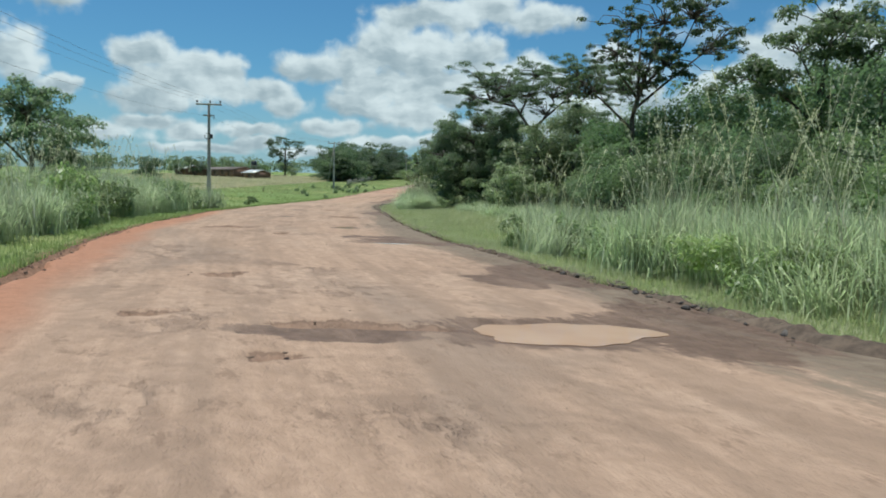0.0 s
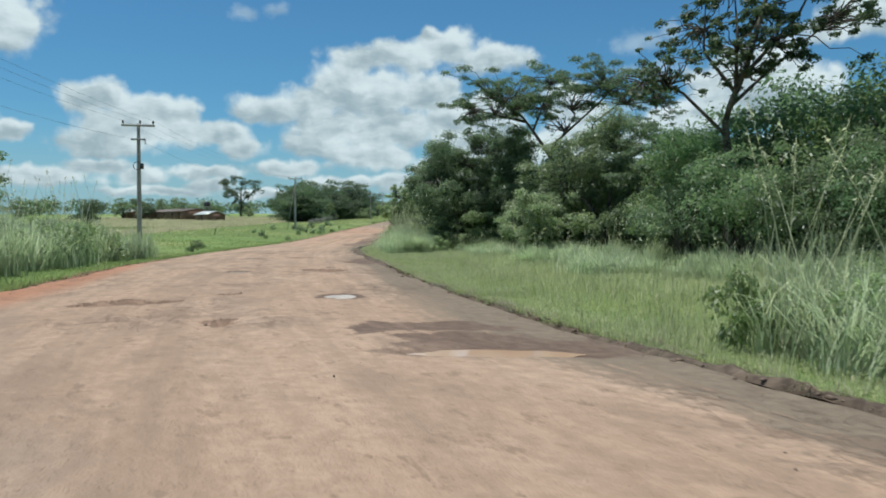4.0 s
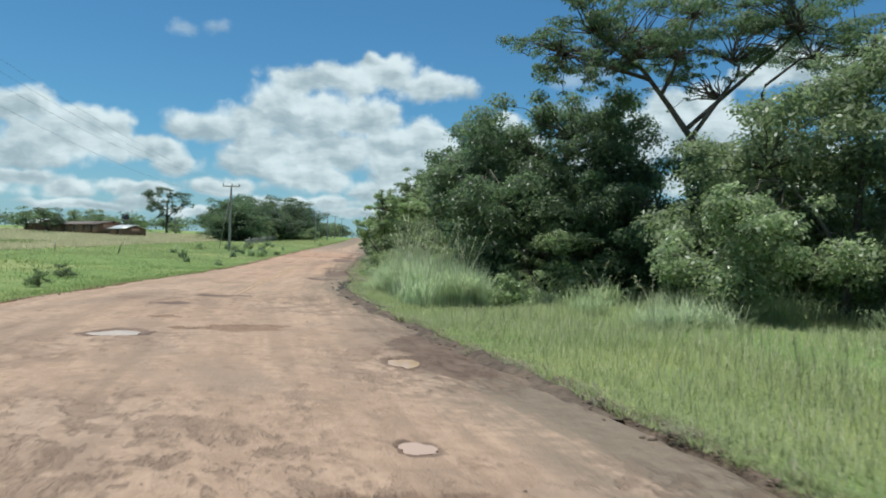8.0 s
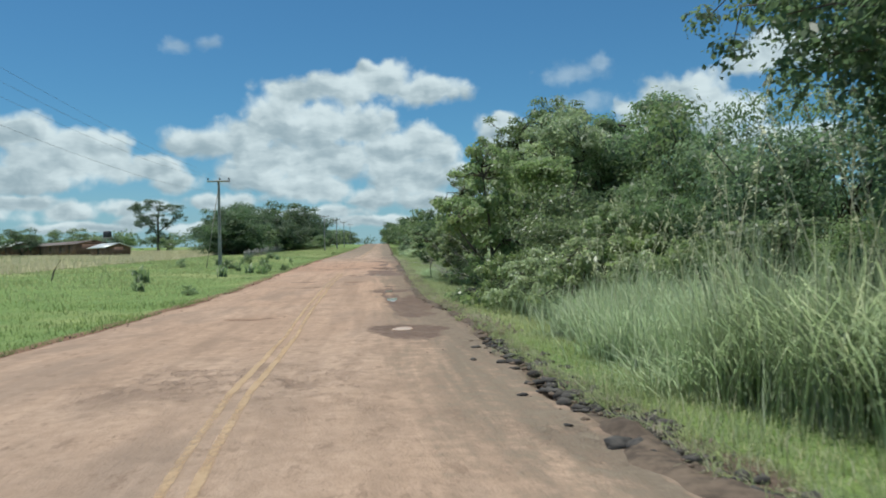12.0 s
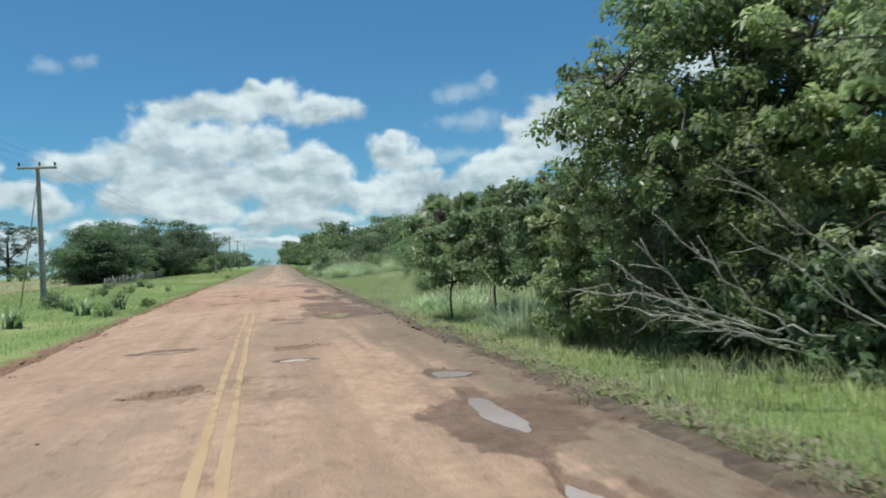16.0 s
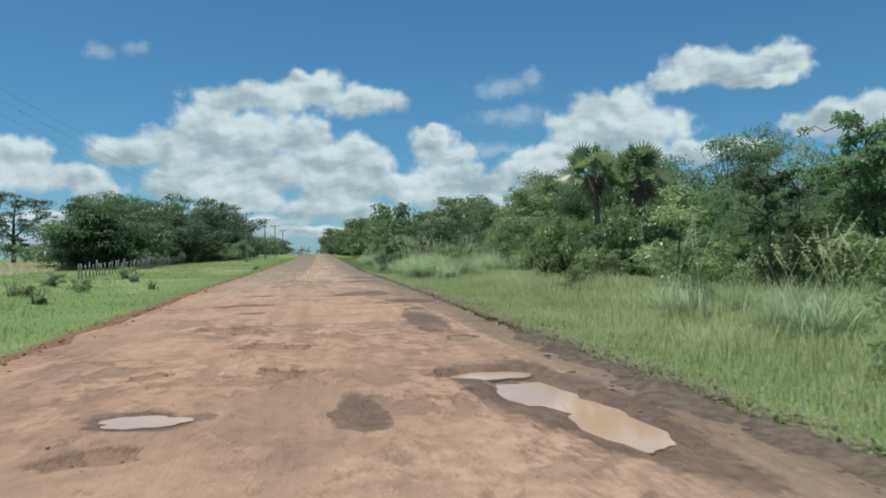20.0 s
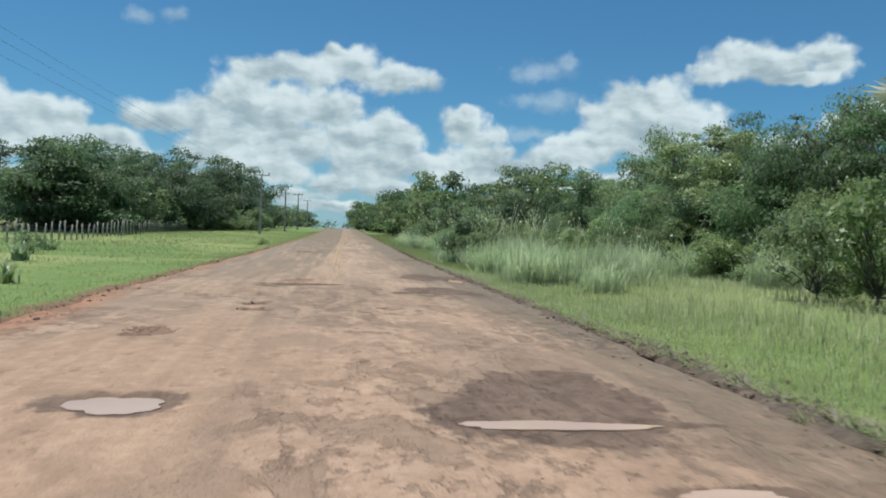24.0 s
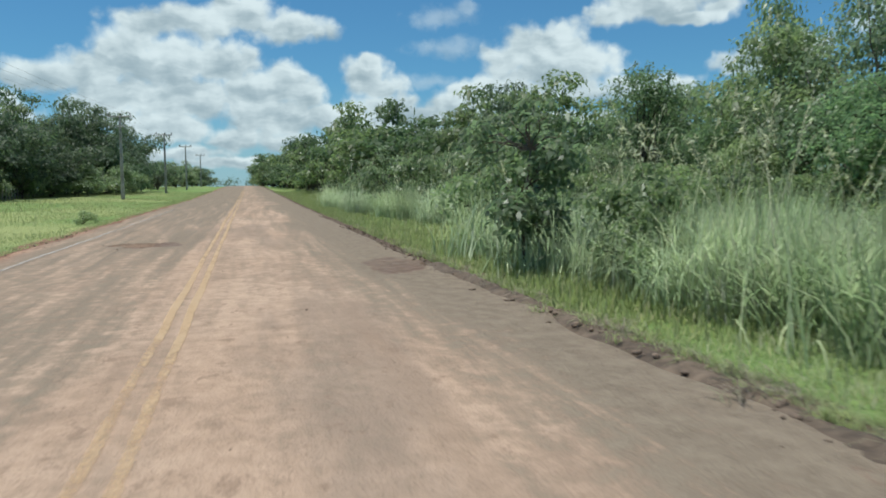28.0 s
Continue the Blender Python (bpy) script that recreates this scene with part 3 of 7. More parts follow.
class Soup:
    """Collects points and faces of one mesh."""

    def __init__(self):
        self.v, self.q, self.t, self.n = [], [], [], 0

    def add(self, v, q=None, t=None):
        v = np.asarray(v, float).reshape(-1, 3)
        if q is not None and len(q):
            self.q.append(np.asarray(q) + self.n)
        if t is not None and len(t):
            self.t.append(np.asarray(t) + self.n)
        self.v.append(v)
        self.n += len(v)

    def mesh(self, name, smooth=False):
        faces = []
        if self.q:
            faces.append(np.concatenate(self.q))
        if self.t:
            faces.append(np.concatenate(self.t))
        return mesh_np(name, np.concatenate(self.v), faces, smooth)

    def tube(self, path, radii, sides=7):
        """A tapered limb along a path of points."""
        path = np.asarray(path, float)
        n = len(path)
        radii = np.broadcast_to(np.asarray(radii, float), (n,))
        d = np.gradient(path, axis=0)
        d /= np.linalg.norm(d, axis=1, keepdims=True) + 1e-9
        ref = np.where(np.abs(d[:, 2:3]) > 0.9, [[1.0, 0, 0]], [[0, 0, 1.0]])
        a = np.cross(d, ref)
        a /= np.linalg.norm(a, axis=1, keepdims=True) + 1e-9
        b = np.cross(d, a)
        ang = np.arange(sides) * 2 * np.pi / sides
        ring = path[:, None] + radii[:, None, None] * (np.cos(ang)[None, :, None] * a[:, None] + np.sin(ang)[None, :, None] * b[:, None])
        i, j = np.meshgrid(np.arange(n - 1), np.arange(sides), indexing="ij")
        k = (j + 1) % sides
        q = np.stack([i * sides + j, i * sides + k, (i + 1) * sides + k, (i + 1) * sides + j], -1).reshape(-1, 4)
        tip = (n - 1) * sides
        caps = [[0, k + 1, k] for k in range(1, sides - 1)] + [[tip, tip + k, tip + k + 1] for k in range(1, sides - 1)]
        self.add(ring, q, caps)

    def box(self, c, size, turn=0.0):
        x, y, z = np.asarray(size) / 2
        v = np.array([(-x, -y, -z), (x, -y, -z), (x, y, -z), (-x, y, -z), (-x, -y, z), (x, -y, z), (x, y, z), (-x, y, z)])
        k, s = math.cos(turn), math.sin(turn)
        v = v @ np.array([(k, s, 0), (-s, k, 0), (0, 0, 1)]) + np.asarray(c)
        self.add(v, [(0, 3, 2, 1), (4, 5, 6, 7), (0, 1, 5, 4), (1, 2, 6, 5), (2, 3, 7, 6), (3, 0, 4, 7)])

    def leaves(self, c, up, size, rng, slim=0.5, droop=0.25):
        """Folded leaf blades at the points c that face along up."""
        n = len(c)
        up = up / (np.linalg.norm(up, axis=1, keepdims=True) + 1e-9)
        a = np.cross(up, rng.normal(size=(n, 3)))
        a /= np.linalg.norm(a, axis=1, keepdims=True) + 1e-9
        a[:, 2] -= droop
        b = np.cross(up, a)
        b /= np.linalg.norm(b, axis=1, keepdims=True) + 1e-9
        s = np.asarray(size).reshape(-1, 1)
        v = np.stack([c - a * s * 0.5, c + b * s * slim * 0.5 + up * s * 0.10 - a * s * 0.05, c + a * s * 0.5, c - b * s * slim * 0.5 + up * s * 0.10 - a * s * 0.05], 1)
        self.add(v, np.arange(n * 4).reshape(-1, 4))

    def blades(self, root, lean, height, width, bend=0.5, steps=3):
        """Arching grass blades: root points, flat lean directions, heights and widths."""
        n = len(root)
        h, w = np.asarray(height).reshape(-1, 1), np.asarray(width).reshape(-1, 1)
        side = np.stack([-lean[:, 1], lean[:, 0], np.zeros(n)], 1)
        side /= np.linalg.norm(side, axis=1, keepdims=True) + 1e-9
        flat = np.c_[lean, np.zeros(n)]
        rows = []
        for k in range(steps):
            f = k / steps
            p = root + flat * h * f ** 1.8 + np.array([0, 0, 1.0]) * h * (f - bend * f ** 3 * np.linalg.norm(flat, axis=1, keepdims=True))
            rows += [p - side * w * (1 - f * 0.6) / 2, p + side * w * (1 - f * 0.6) / 2]
        f = 1.0
        rows.append(root + flat * h + np.array([0, 0, 1.0]) * h * (1 - bend * np.linalg.norm(flat, axis=1, keepdims=True)))
        m = 2 * steps + 1
        v = np.stack(rows, 1)
        base = (np.arange(n) * m)[:, None]
        q = [base + np.array([2 * k, 2 * k + 1, 2 * k + 3, 2 * k + 2]) for k in range(steps - 1)]
        t = base + np.array([m - 3, m - 2, m - 1])
        self.add(v, np.concatenate(q) if q else None, t)


# ---------------------------------------------------------------- plan of the land
GRADE_Y = [-200, -40, 0, 30, 60, 90, 120, 150, 200, 260, 330, 390, 470, 700, 1200, 4000]
GRADE_Z = [0.0, 0.0, 0.0, 0.02, 0.07, 0.64, 1.26, 1.97, 3.34, 5.11, 7.1, 8.2, 7.6, 3.0, 0.0, 0.0]
RIGHT_Y = [-80, -40, -25, -14, -6, 2, 9, 17, 25, 37, 43, 48, 53, 58, 62, 66, 80, 120, 150, 200, 260, 340, 500]
RIGHT_X = [39, 21.5, 14.8, 10.4, 7.6, 4.75, 2.35, 0.2, -1.45, -3.9, -4.95, -5.6, -5.85, -5.65, -6.0, -6.4, -6.6, -6.6, -7.2, -7.6, -8.2, -9.0, -11]
LEFT_Y = [-80, -40, -25, -14, -3, 5, 13, 19, 27, 38, 53, 75, 100, 130, 200, 260, 340, 500]
LEFT_X = [26, 9.5, 4.2, 0.3, -4.0, -7.0, -9.3, -10.6, -12.1, -13.2, -13.95, -14.0, -15.0, -15.8, -15.5, -16.0, -16.8, -18.8]


def softened(y, ys, xs, reach):
    return np.mean([np.interp(np.asarray(y, float) + d, ys, xs) for d in np.linspace(-reach, reach, 7)], axis=0)


def grade(y):
    return softened(y, GRADE_Y, GRADE_Z, 8.0)


def right_edge(y):
    return softened(y, RIGHT_Y, RIGHT_X, 3.0)


def left_edge(y):
    return softened(y, LEFT_Y, LEFT_X, 3.0)


def land(x, y):
    """Height of the soil: a sunk bed below the road, shallow ditches and an uneven field."""
    x, y = np.asarray(x, float), np.asarray(y, float)
    out_r, out_l = x - right_edge(y), left_edge(y) - x
    off = np.maximum(out_r, out_l)
    dip = np.interp(off, [-1.0, -0.25, 0.05, 0.6, 1.8, 3.5, 7.0], [-0.35, -0.3, -0.05, -0.07, -0.17, -0.14, 0.0])
    uneven = rough2(x, y, 7.0, 3, 5) * 0.22 * np.clip(off / 3, 0, 1) + rough2(x, y, 60.0, 2, 9) * 1.2 * np.clip((off - 15) / 60, 0, 1)
    return grade(y) + dip + uneven


# Standing water: x, y, half width, half length
PUDDLES_BEND = [(4.5, -5.8, 0.97, 0.62), (1.0, 6.9, 0.85, 0.30), (-1.8, 13.8, 0.33, 0.42), (-6.3, 22.1, 0.31, 0.30),
                (-8.4, 32.0, 0.34, 0.40), (-3.8, 29.6, 0.19, 0.40), (-3.8, 25.1, 0.15, 0.16), 
                (-7.30, 57.0, 0.21, 0.34), (-7.5, 66.4, 0.15, 1.4), (-7.75, 68.2, 0.10, 0.45), (-7.62, 70.9, 0.15, 0.80), (-8.15, 85.7, 0.42, 1.15),
                (-9.4, 75.8, 0.20, 0.17), (-11.6, 78.6, 0.42, 0.26), (-8.38, 87.7, 0.22, 0.75)]
PUDDLES_STRAIGHT = [(-8.36, 98.25, 0.52, 0.32), (-8.08, 97.0, 0.33, 0.95), (-11.9, 96.3, 0.40, 0.26), (-7.88, 95.5, 0.30, 1.0), (-8.03, 103.8, 0.11, 0.28), (-9.05, 116.0, 0.72, 0.15), (-8.4, 114.4, 0.34, 0.11),
                    (-8.0, 102.0, 0.19, 0.28), (-12.6, 111.7, 0.47, 0.45), (-12.1, 108.8, 0.25, 0.22),
                    (-8.6, 111.5, 0.24, 0.16), (-8.0, 108.9, 0.18, 0.32), (-12.5, 116.5, 0.33, 0.33), (-12.4, 129.0, 0.38, 0.22),
                    (-9.1, 127.8, 0.43, 0.30), (-7.42, 133.2, 0.19, 0.95), (-7.50, 73.4, 0.21, 0.30)]
PUDDLES = PUDDLES_BEND + PUDDLES_STRAIGHT


def camber(x, y):
    """The road's own rounding and bumps, before holes and puddles."""
    xr, xl = right_edge(y), left_edge(y)
    u = (x - xl) / (xr - xl)
    return 0.05 * (1 - (2 * u - 1) ** 2) + rough2(x, y, 2.4, 4, 21) * 0.05 + rough2(x, y, 0.5, 2, 31) * 0.016


def brim(cx, cy, rx, ry):
    a = np.linspace(0, 2 * np.pi, 16, endpoint=False)
    x, y = cx + 1.3 * rx * np.cos(a), cy + 1.3 * ry * np.sin(a)
    return float(np.min(grade(y) + camber(x, y))) + 0.036


# brim of each; those that touch share the lowest
LEVEL = [min(brim(*b) for b in PUDDLES if abs(a[0] - b[0]) < 1.2 * (a[2] + b[2]) and abs(a[1] - b[1]) < 1.2 * (a[3] + b[3])) for a in PUDDLES]
# Damp, bare stretches of the old tar
DAMP_BEND = [(2.0, -6.4, 1.2, 0.6), (0.9, 7.7, 1.5, 0.9), (2.6, 7.6, 1.0, 0.8), (6.3, -4.9, 1.4, 2.6), (5.0, 0.2, 1.7, 2.3), (4.0, -0.9, 0.9, 1.3), (-0.5, 9.0, 0.6, 0.7),
             (0.6, 9.2, 0.8, 0.7), (-3.2, 31.2, 0.8, 3.0), (-8.9, 42.1, 1.15, 0.6), (-9.4, 38.5, 0.6, 0.6), (-7.2, 56.4, 0.75, 1.7), (-7.0, 60.9, 0.6, 1.4), (-6.9, 64.6, 0.9, 3.2),
             (-7.6, 70.6, 0.75, 1.6), (-8.0, 87.6, 1.15, 4.6), (-9.4, 83.5, 0.5, 0.5)]
DAMP_STRAIGHT = [(-8.2, 90.8, 1.0, 2.6), (-10.0, 96.2, 0.25, 1.2), (-8.0, 96.6, 0.85, 3.0), (-8.2, 105.5, 0.5, 2.6), (-8.9, 116.7, 1.1, 1.7), (-7.7, 112.2, 0.8, 1.1),
                 (-8.7, 117.2, 0.8, 1.0), (-8.5, 134.0, 0.7, 1.8), (-12.0, 129.7, 1.2, 0.5), (-8.4, 128.9, 1.0, 1.4), (-7.7, 133.6, 0.5, 1.7),
                 (-7.9, 147.0, 0.7, 1.4), (-12.6, 152.8, 0.6, 0.8)]
# Dry potholes
HOLES_BEND = [(1.7, -7.6, 0.28, 0.16), (-0.9, -1.6, 0.37, 0.40), (-0.4, -5.5, 0.32, 0.26), (2.2, -5.9, 0.87, 0.28), (-3.0, 9.4, 0.24, 0.40), (-5.8, 12.4, 0.94, 0.6),
              (-4.3, 14.3, 0.21, 0.37), (-3.7, 23.2, 0.67, 0.9), (-8.4, 35.0, 0.45, 0.35), (-6.7, 33.3, 0.95, 0.6), (-10.9, 60.0, 0.47, 0.44), (-9.5, 84.8, 0.5, 0.6),
              (-10.9, 73.6, 0.55, 0.3), (-9.3, 77.8, 0.43, 0.4)]
HOLES_STRAIGHT = [(-11.1, 101.5, 0.47, 0.55), (-12.1, 104.6, 0.8, 0.8), (-12.4, 98.9, 0.29, 0.27), (-12.0, 95.1, 0.30, 0.31), (-10.8, 98.7, 0.25, 0.44), (-13.3, 120.8, 0.35, 0.44),
                  (-12.4, 124.8, 0.26, 0.31), (-9.9, 124.3, 0.22, 0.25), (-12.3, 123.7, 0.26, 0.24), (-12.0, 130.9, 0.47, 0.55), (-11.8, 129.6, 0.78, 0.37),
                  (-12.7, 134.6, 0.24, 0.14), (-13.1, 152.8, 0.6, 0.7)]
HOLES = HOLES_BEND + HOLES_STRAIGHT


def rim_of(ang, seed, ragged=0.35):
    """Radius of a ragged oval, 1 on the whole."""
    return 1 + ragged * (0.42 * np.sin(2 * ang + seed * 1.7) + 0.32 * np.sin(3 * ang + seed * 2.3) + 0.20 * np.sin(5 * ang + seed * 4.1) + 0.14 * np.sin(8 * ang + seed * 1.3)
                         + 0.10 * np.sin(13 * ang + seed * 2.9))


def oval(x, y, cx, cy, rx, ry, seed, ragged=0.35):
    """1 in the middle, 0 on a ragged rim."""
    ang = np.arctan2((y - cy) / ry, (x - cx) / rx)
    d = np.hypot((x - cx) / rx, (y - cy) / ry)
    edge = rim_of(ang, seed, ragged)
    return 1 - d / np.maximum(edge, 0.35)


def road_fields(x, y):
    """Height above the grade, and how damp, bare, red and broken the road is."""
    xr, xl = right_edge(y), left_edge(y)
    u = (x - xl) / (xr - xl)
    z = camber(x, y)
    wet, hole, calm = np.zeros_like(x), np.zeros_like(x), np.zeros_like(x)
    for k, (cx, cy, rx, ry) in enumerate(PUDDLES):
        near = (np.abs(x - cx) < rx * 4) & (np.abs(y - cy) < ry * 4 + 1)
        f = oval(x[near], y[near], cx, cy, rx, ry, k, 0.26)
        w = np.clip((f + 0.45) / 0.36, 0, 1)
        calm[near] = np.maximum(calm[near], w)
        z[near] = z[near] * (1 - w) + w * (LEVEL[k] - grade(y[near]) - 0.05 - 0.035 * np.clip((f + 0.1) / 0.3, 0, 1))
        wet[near] = np.maximum(wet[near], np.clip(0.5 + 0.55 * (f + 0.55), 0, 1) * (f > -1.2))
    for k, (cx, cy, rx, ry) in enumerate(HOLES):
        near = (np.abs(x - cx) < rx * 2) & (np.abs(y - cy) < ry * 2)
        f = oval(x[near], y[near], cx, cy, rx, ry, 50 + k, 0.5)
        z[near] -= 0.085 * np.clip(f / 0.12, 0, 1)
        hole[near] = np.maximum(hole[near], np.clip(f / 0.3 + 0.3, 0, 1))
    for k, (cx, cy, rx, ry) in enumerate(DAMP_BEND + DAMP_STRAIGHT):
        near = (np.abs(x - cx) < rx * 2) & (np.abs(y - cy) < ry * 2)
        f = oval(x[near], y[near], cx, cy, rx, ry, 90 + k, 0.3)
        wet[near] = np.maximum(wet[near], np.clip(0.36 + 1.1 * f, 0, 1))
        z[near] -= 0.02 * np.clip(f * 2, 0, 1) * (1 - calm[near])
    side = np.clip(1 - (xr - x) / 1.5, 0, 1)
    wet = np.maximum(wet, 0.52 * side * np.interp(y, [-20, 0, 20, 50, 60, 120, 140, 170], [0.8, 0.9, 0.6, 0.6, 1.0, 1.0, 0.8, 0.3]))
    tar = 0.12 + np.interp(y, [-20, 24, 30, 52, 60], [0.75, 0.75, 0.45, 0.45, 0.55]) * np.clip(1.25 - (xr - x) / (1.9 + 1.6 * rough2(x * 0, y, 4.0, 2, 171)), 0, 1) + np.interp(y, [-20, 50, 60, 95, 125, 140, 200], [0, 0.05, 0.14, 0.0, 0.08, 0.22, 0.40]) + 0.20 * np.interp(y, [115, 135], [0, 1]) * np.clip((x - xl < 4) * 1.0, 0, 1)
    red = np.clip(1.15 - (x - xl) / np.interp(y, [-20, 25, 45], [2.4, 2.2, 1.5]), 0, 1) * np.interp(y, [-20, 20, 36, 80, 118, 145, 200], [1.0, 0.9, 0.40, 0.35, 0.6, 0.6, 0.3])
    churn = np.clip(rough2(x, y, 3.2, 2, 141) * 1.6 + np.interp(y, [-20, 18, 24, 48, 56, 92, 98, 136, 142, 200], [0.45, 0.5, 0.75, 0.6, 0.25, 0.35, 0.7, 0.75, 0.05, 0.0]) + 0.5 * hole, 0, 1)
    rut = np.sin(u * 46 + 3 * rough2(x, y, 5.0, 2, 152)) * 0.008
    z = z + (1 - calm) * churn * (rough2(x, y, 0.9, 3, 143) * 0.032 + rut)
    return z, wet, hole, tar, red, churn


# ---------------------------------------------------------------- the ground sheet and the road
def ground_sheet():
    far = np.cumsum(1.5 * 1.27 ** np.arange(27))
    xs = np.r_[-75 - far[::-1], np.arange(-75, -22, 1.2), np.arange(-22, 14, 0.45), np.arange(14, 44, 1.2), 44 + far]
    ys = np.r_[-60 - far[::-1], np.arange(-60, -20, 2.0), np.arange(-20, 160, 0.8), np.arange(160, 400, 2.5), 400 + far]
    x, y = np.meshgrid(xs, ys)
    z = land(x, y)
    off = np.maximum(x - right_edge(y), left_edge(y) - x)
    soil = np.interp(off, [-0.5, 0.25, 0.8, 1.6], [1.0, 0.75, 0.3, 0.0])
    nx, ny = len(xs), len(ys)
    i, j = np.meshgrid(np.arange(ny - 1), np.arange(nx - 1), indexing="ij")
    q = np.stack([i * nx + j, i * nx + j + 1, (i + 1) * nx + j + 1, (i + 1) * nx + j], -1).reshape(-1, 4)
    me = mesh_np("ground", np.stack([x, y, z], -1).reshape(-1, 3), q, True, soil=soil.ravel(), mud=(x > (left_edge(y) + right_edge(y)) / 2).astype(float).ravel())
    return tagged(put("ground", me, M_GROUND), "green grassy ground with patches of ripe grass", "ground", kind="structure")


def road_sheet():
    ys = np.r_[np.arange(-75, -15, 0.8), np.arange(-15, 156, 0.115), np.arange(156, 500, 0.8)]
    us = np.linspace(0, 1, 75)
    xl, xr = left_edge(ys), right_edge(ys)
    xl = xl + rough2(ys * 0 + 3.3, ys, 2.2, 3, 61) * 0.9
    xr = xr + rough2(ys * 0 + 7.7, ys, 1.3, 3, 62) * 0.42
    x = xl[:, None] + (xr - xl)[:, None] * us[None]
    y = np.repeat(ys[:, None], len(us), 1)
    shape = x.shape
    z, wet, hole, tar, red, churn = (a.reshape(shape) for a in road_fields(x.ravel(), y.ravel()))
    z = z + grade(y)
    z[:, 0] -= 0.30
    z[:, -1] -= 0.30
    z[:, 1] -= 0.05
    z[:, -2] -= 0.06
    nx = len(us)
    i, j = np.meshgrid(np.arange(len(ys) - 1), np.arange(nx - 1), indexing="ij")
    q = np.stack([i * nx + j, i * nx + j + 1, (i + 1) * nx + j + 1, (i + 1) * nx + j], -1).reshape(-1, 4)
    mid = (left_edge(ys) + right_edge(ys))[:, None] / 2
    me = mesh_np("road", np.stack([x, y, z], -1).reshape(-1, 3), q, True, wet=wet.ravel(), hole=hole.ravel(), tar=tar.ravel(), churn=churn.ravel(),
                 ochre=np.interp(y, [-20, 10, 25, 50, 60, 90, 96, 110, 120, 128], [0.25, 0.15, 0.1, 0.1, 0.3, 0.45, 0.85, 0.75, 0.35, 0.1]).ravel(), red=red.ravel(), across=(x - mid).ravel(), along=y.ravel())
    return tagged(put("road", me, M_ROAD), "worn asphalt road covered in reddish dust, full of potholes", "road", kind="structure")


ground_sheet()
road = road_sheet()


def surface(x, y):
    """Height of the road or the soil at one place or many."""
    x, y = np.atleast_1d(np.asarray(x, float)), np.atleast_1d(np.asarray(y, float))
    on = (x > left_edge(y)) & (x < right_edge(y))
    return np.where(on, grade(y) + road_fields(x, y)[0], land(x, y))


def puddle(k, cx, cy, rx, ry):
    ang = np.linspace(0, 2 * np.pi, 96, endpoint=False)
    edge = rim_of(ang, k, 0.26)
    rim = np.stack([cx + rx * edge * np.cos(ang) * 1.04, cy + ry * edge * np.sin(ang) * 1.04], 1)
    level = LEVEL[k] - 0.046 + 0.0015 * (k % 5)
    v = np.r_[[(cx, cy, level)], np.c_[rim, np.full(96, level)]]
    t = [(0, 1 + i, 1 + (i + 1) % 96) for i in range(96)]
    wall = np.r_[np.c_[rim, np.full(96, level)], np.c_[rim, np.full(96, level - 0.03)]]
    s = Soup()
    s.add(v, None, t)
    s.add(wall, [(i, i + 96, (i + 1) % 96 + 96, (i + 1) % 96) for i in range(96)])
    big = rx * ry > 0.3
    water, small = (M_WATER_SKY, "small puddle in the dark old tar, toned for reflected sky") if 60 < cy < 75 else (M_WATER_RED, "narrow red muddy puddle beside the road edge") if cy > 131 or 56 < cy < 58 else (M_WATER, "small muddy puddle in a pothole")
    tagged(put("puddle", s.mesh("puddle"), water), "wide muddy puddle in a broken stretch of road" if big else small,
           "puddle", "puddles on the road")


for k, (cx, cy, rx, ry) in enumerate(PUDDLES):
    puddle(k, cx, cy, rx, ry)


def painted_line(name, xs_of, width, y0, y1, material, label, seed):
    """A worn stripe lying on the road."""
    ys = np.arange(y0, y1, 0.09)
    cols = 6
    wander = (lattice(ys / 1.7, ys * 0 + 9, seed) - 0.5) * 0.03
    side_at = np.linspace(-width / 2, width / 2, cols + 1)
    x = (xs_of(ys) + wander)[:, None] + side_at[None]
    y = np.repeat(ys[:, None], cols + 1, 1)
    hz = np.max([surface(x.ravel() + dx, y.ravel() + dy) for dx in (-0.06, 0.06) for dy in (-0.06, 0.06)], axis=0).reshape(x.shape) + 0.004
    i, j = np.meshgrid(np.arange(len(ys) - 1), np.arange(cols), indexing="ij")
    n = cols + 1
    faces = np.stack([i * n + j, i * n + j + 1, (i + 1) * n + j + 1, (i + 1) * n + j], -1).reshape(-1, 4)
    me = mesh_np(name, np.stack([x, y, hz], -1).reshape(-1, 3), faces, True, rim=(np.abs(side_at[None]) / (width / 2) + 0.7 * np.clip(1 - (ys - y0) / 5, 0, 1)[:, None]).ravel())
    tagged(put(name, me, material), label, "road marking", kind="structure")


def middle(y):
    return np.interp(y, [36, 43, 50, 56, 63, 68, 77, 87, 120, 140, 161, 180, 260], [-7.97, -8.57, -9.17, -9.4, -9.8, -10.0, -10.3, -10.55, -11.0, -11.17, -11.32, -11.4, -11.9])


for side in (-0.10, 0.10):
    painted_line("yellow_line", lambda y: middle(y) + side, 0.10, 42.0, 88.0, M_YELLOW, "faded double yellow centre line", 3)
    painted_line("yellow_line", lambda y: middle(y) + side, 0.10, 131.5, 250.0, M_YELLOW, "faded double yellow centre line", 5)
painted_line("edge_line", lambda y: left_edge(y) + 1.05, 0.10, 133.0, 178.0, M_WHITE, "worn white edge line", 7)


# ---------------------------------------------------------------- trees and bushes
def unit(rng, n):
    d = rng.normal(size=(n, 3))
    return d / np.linalg.norm(d, axis=1, keepdims=True)


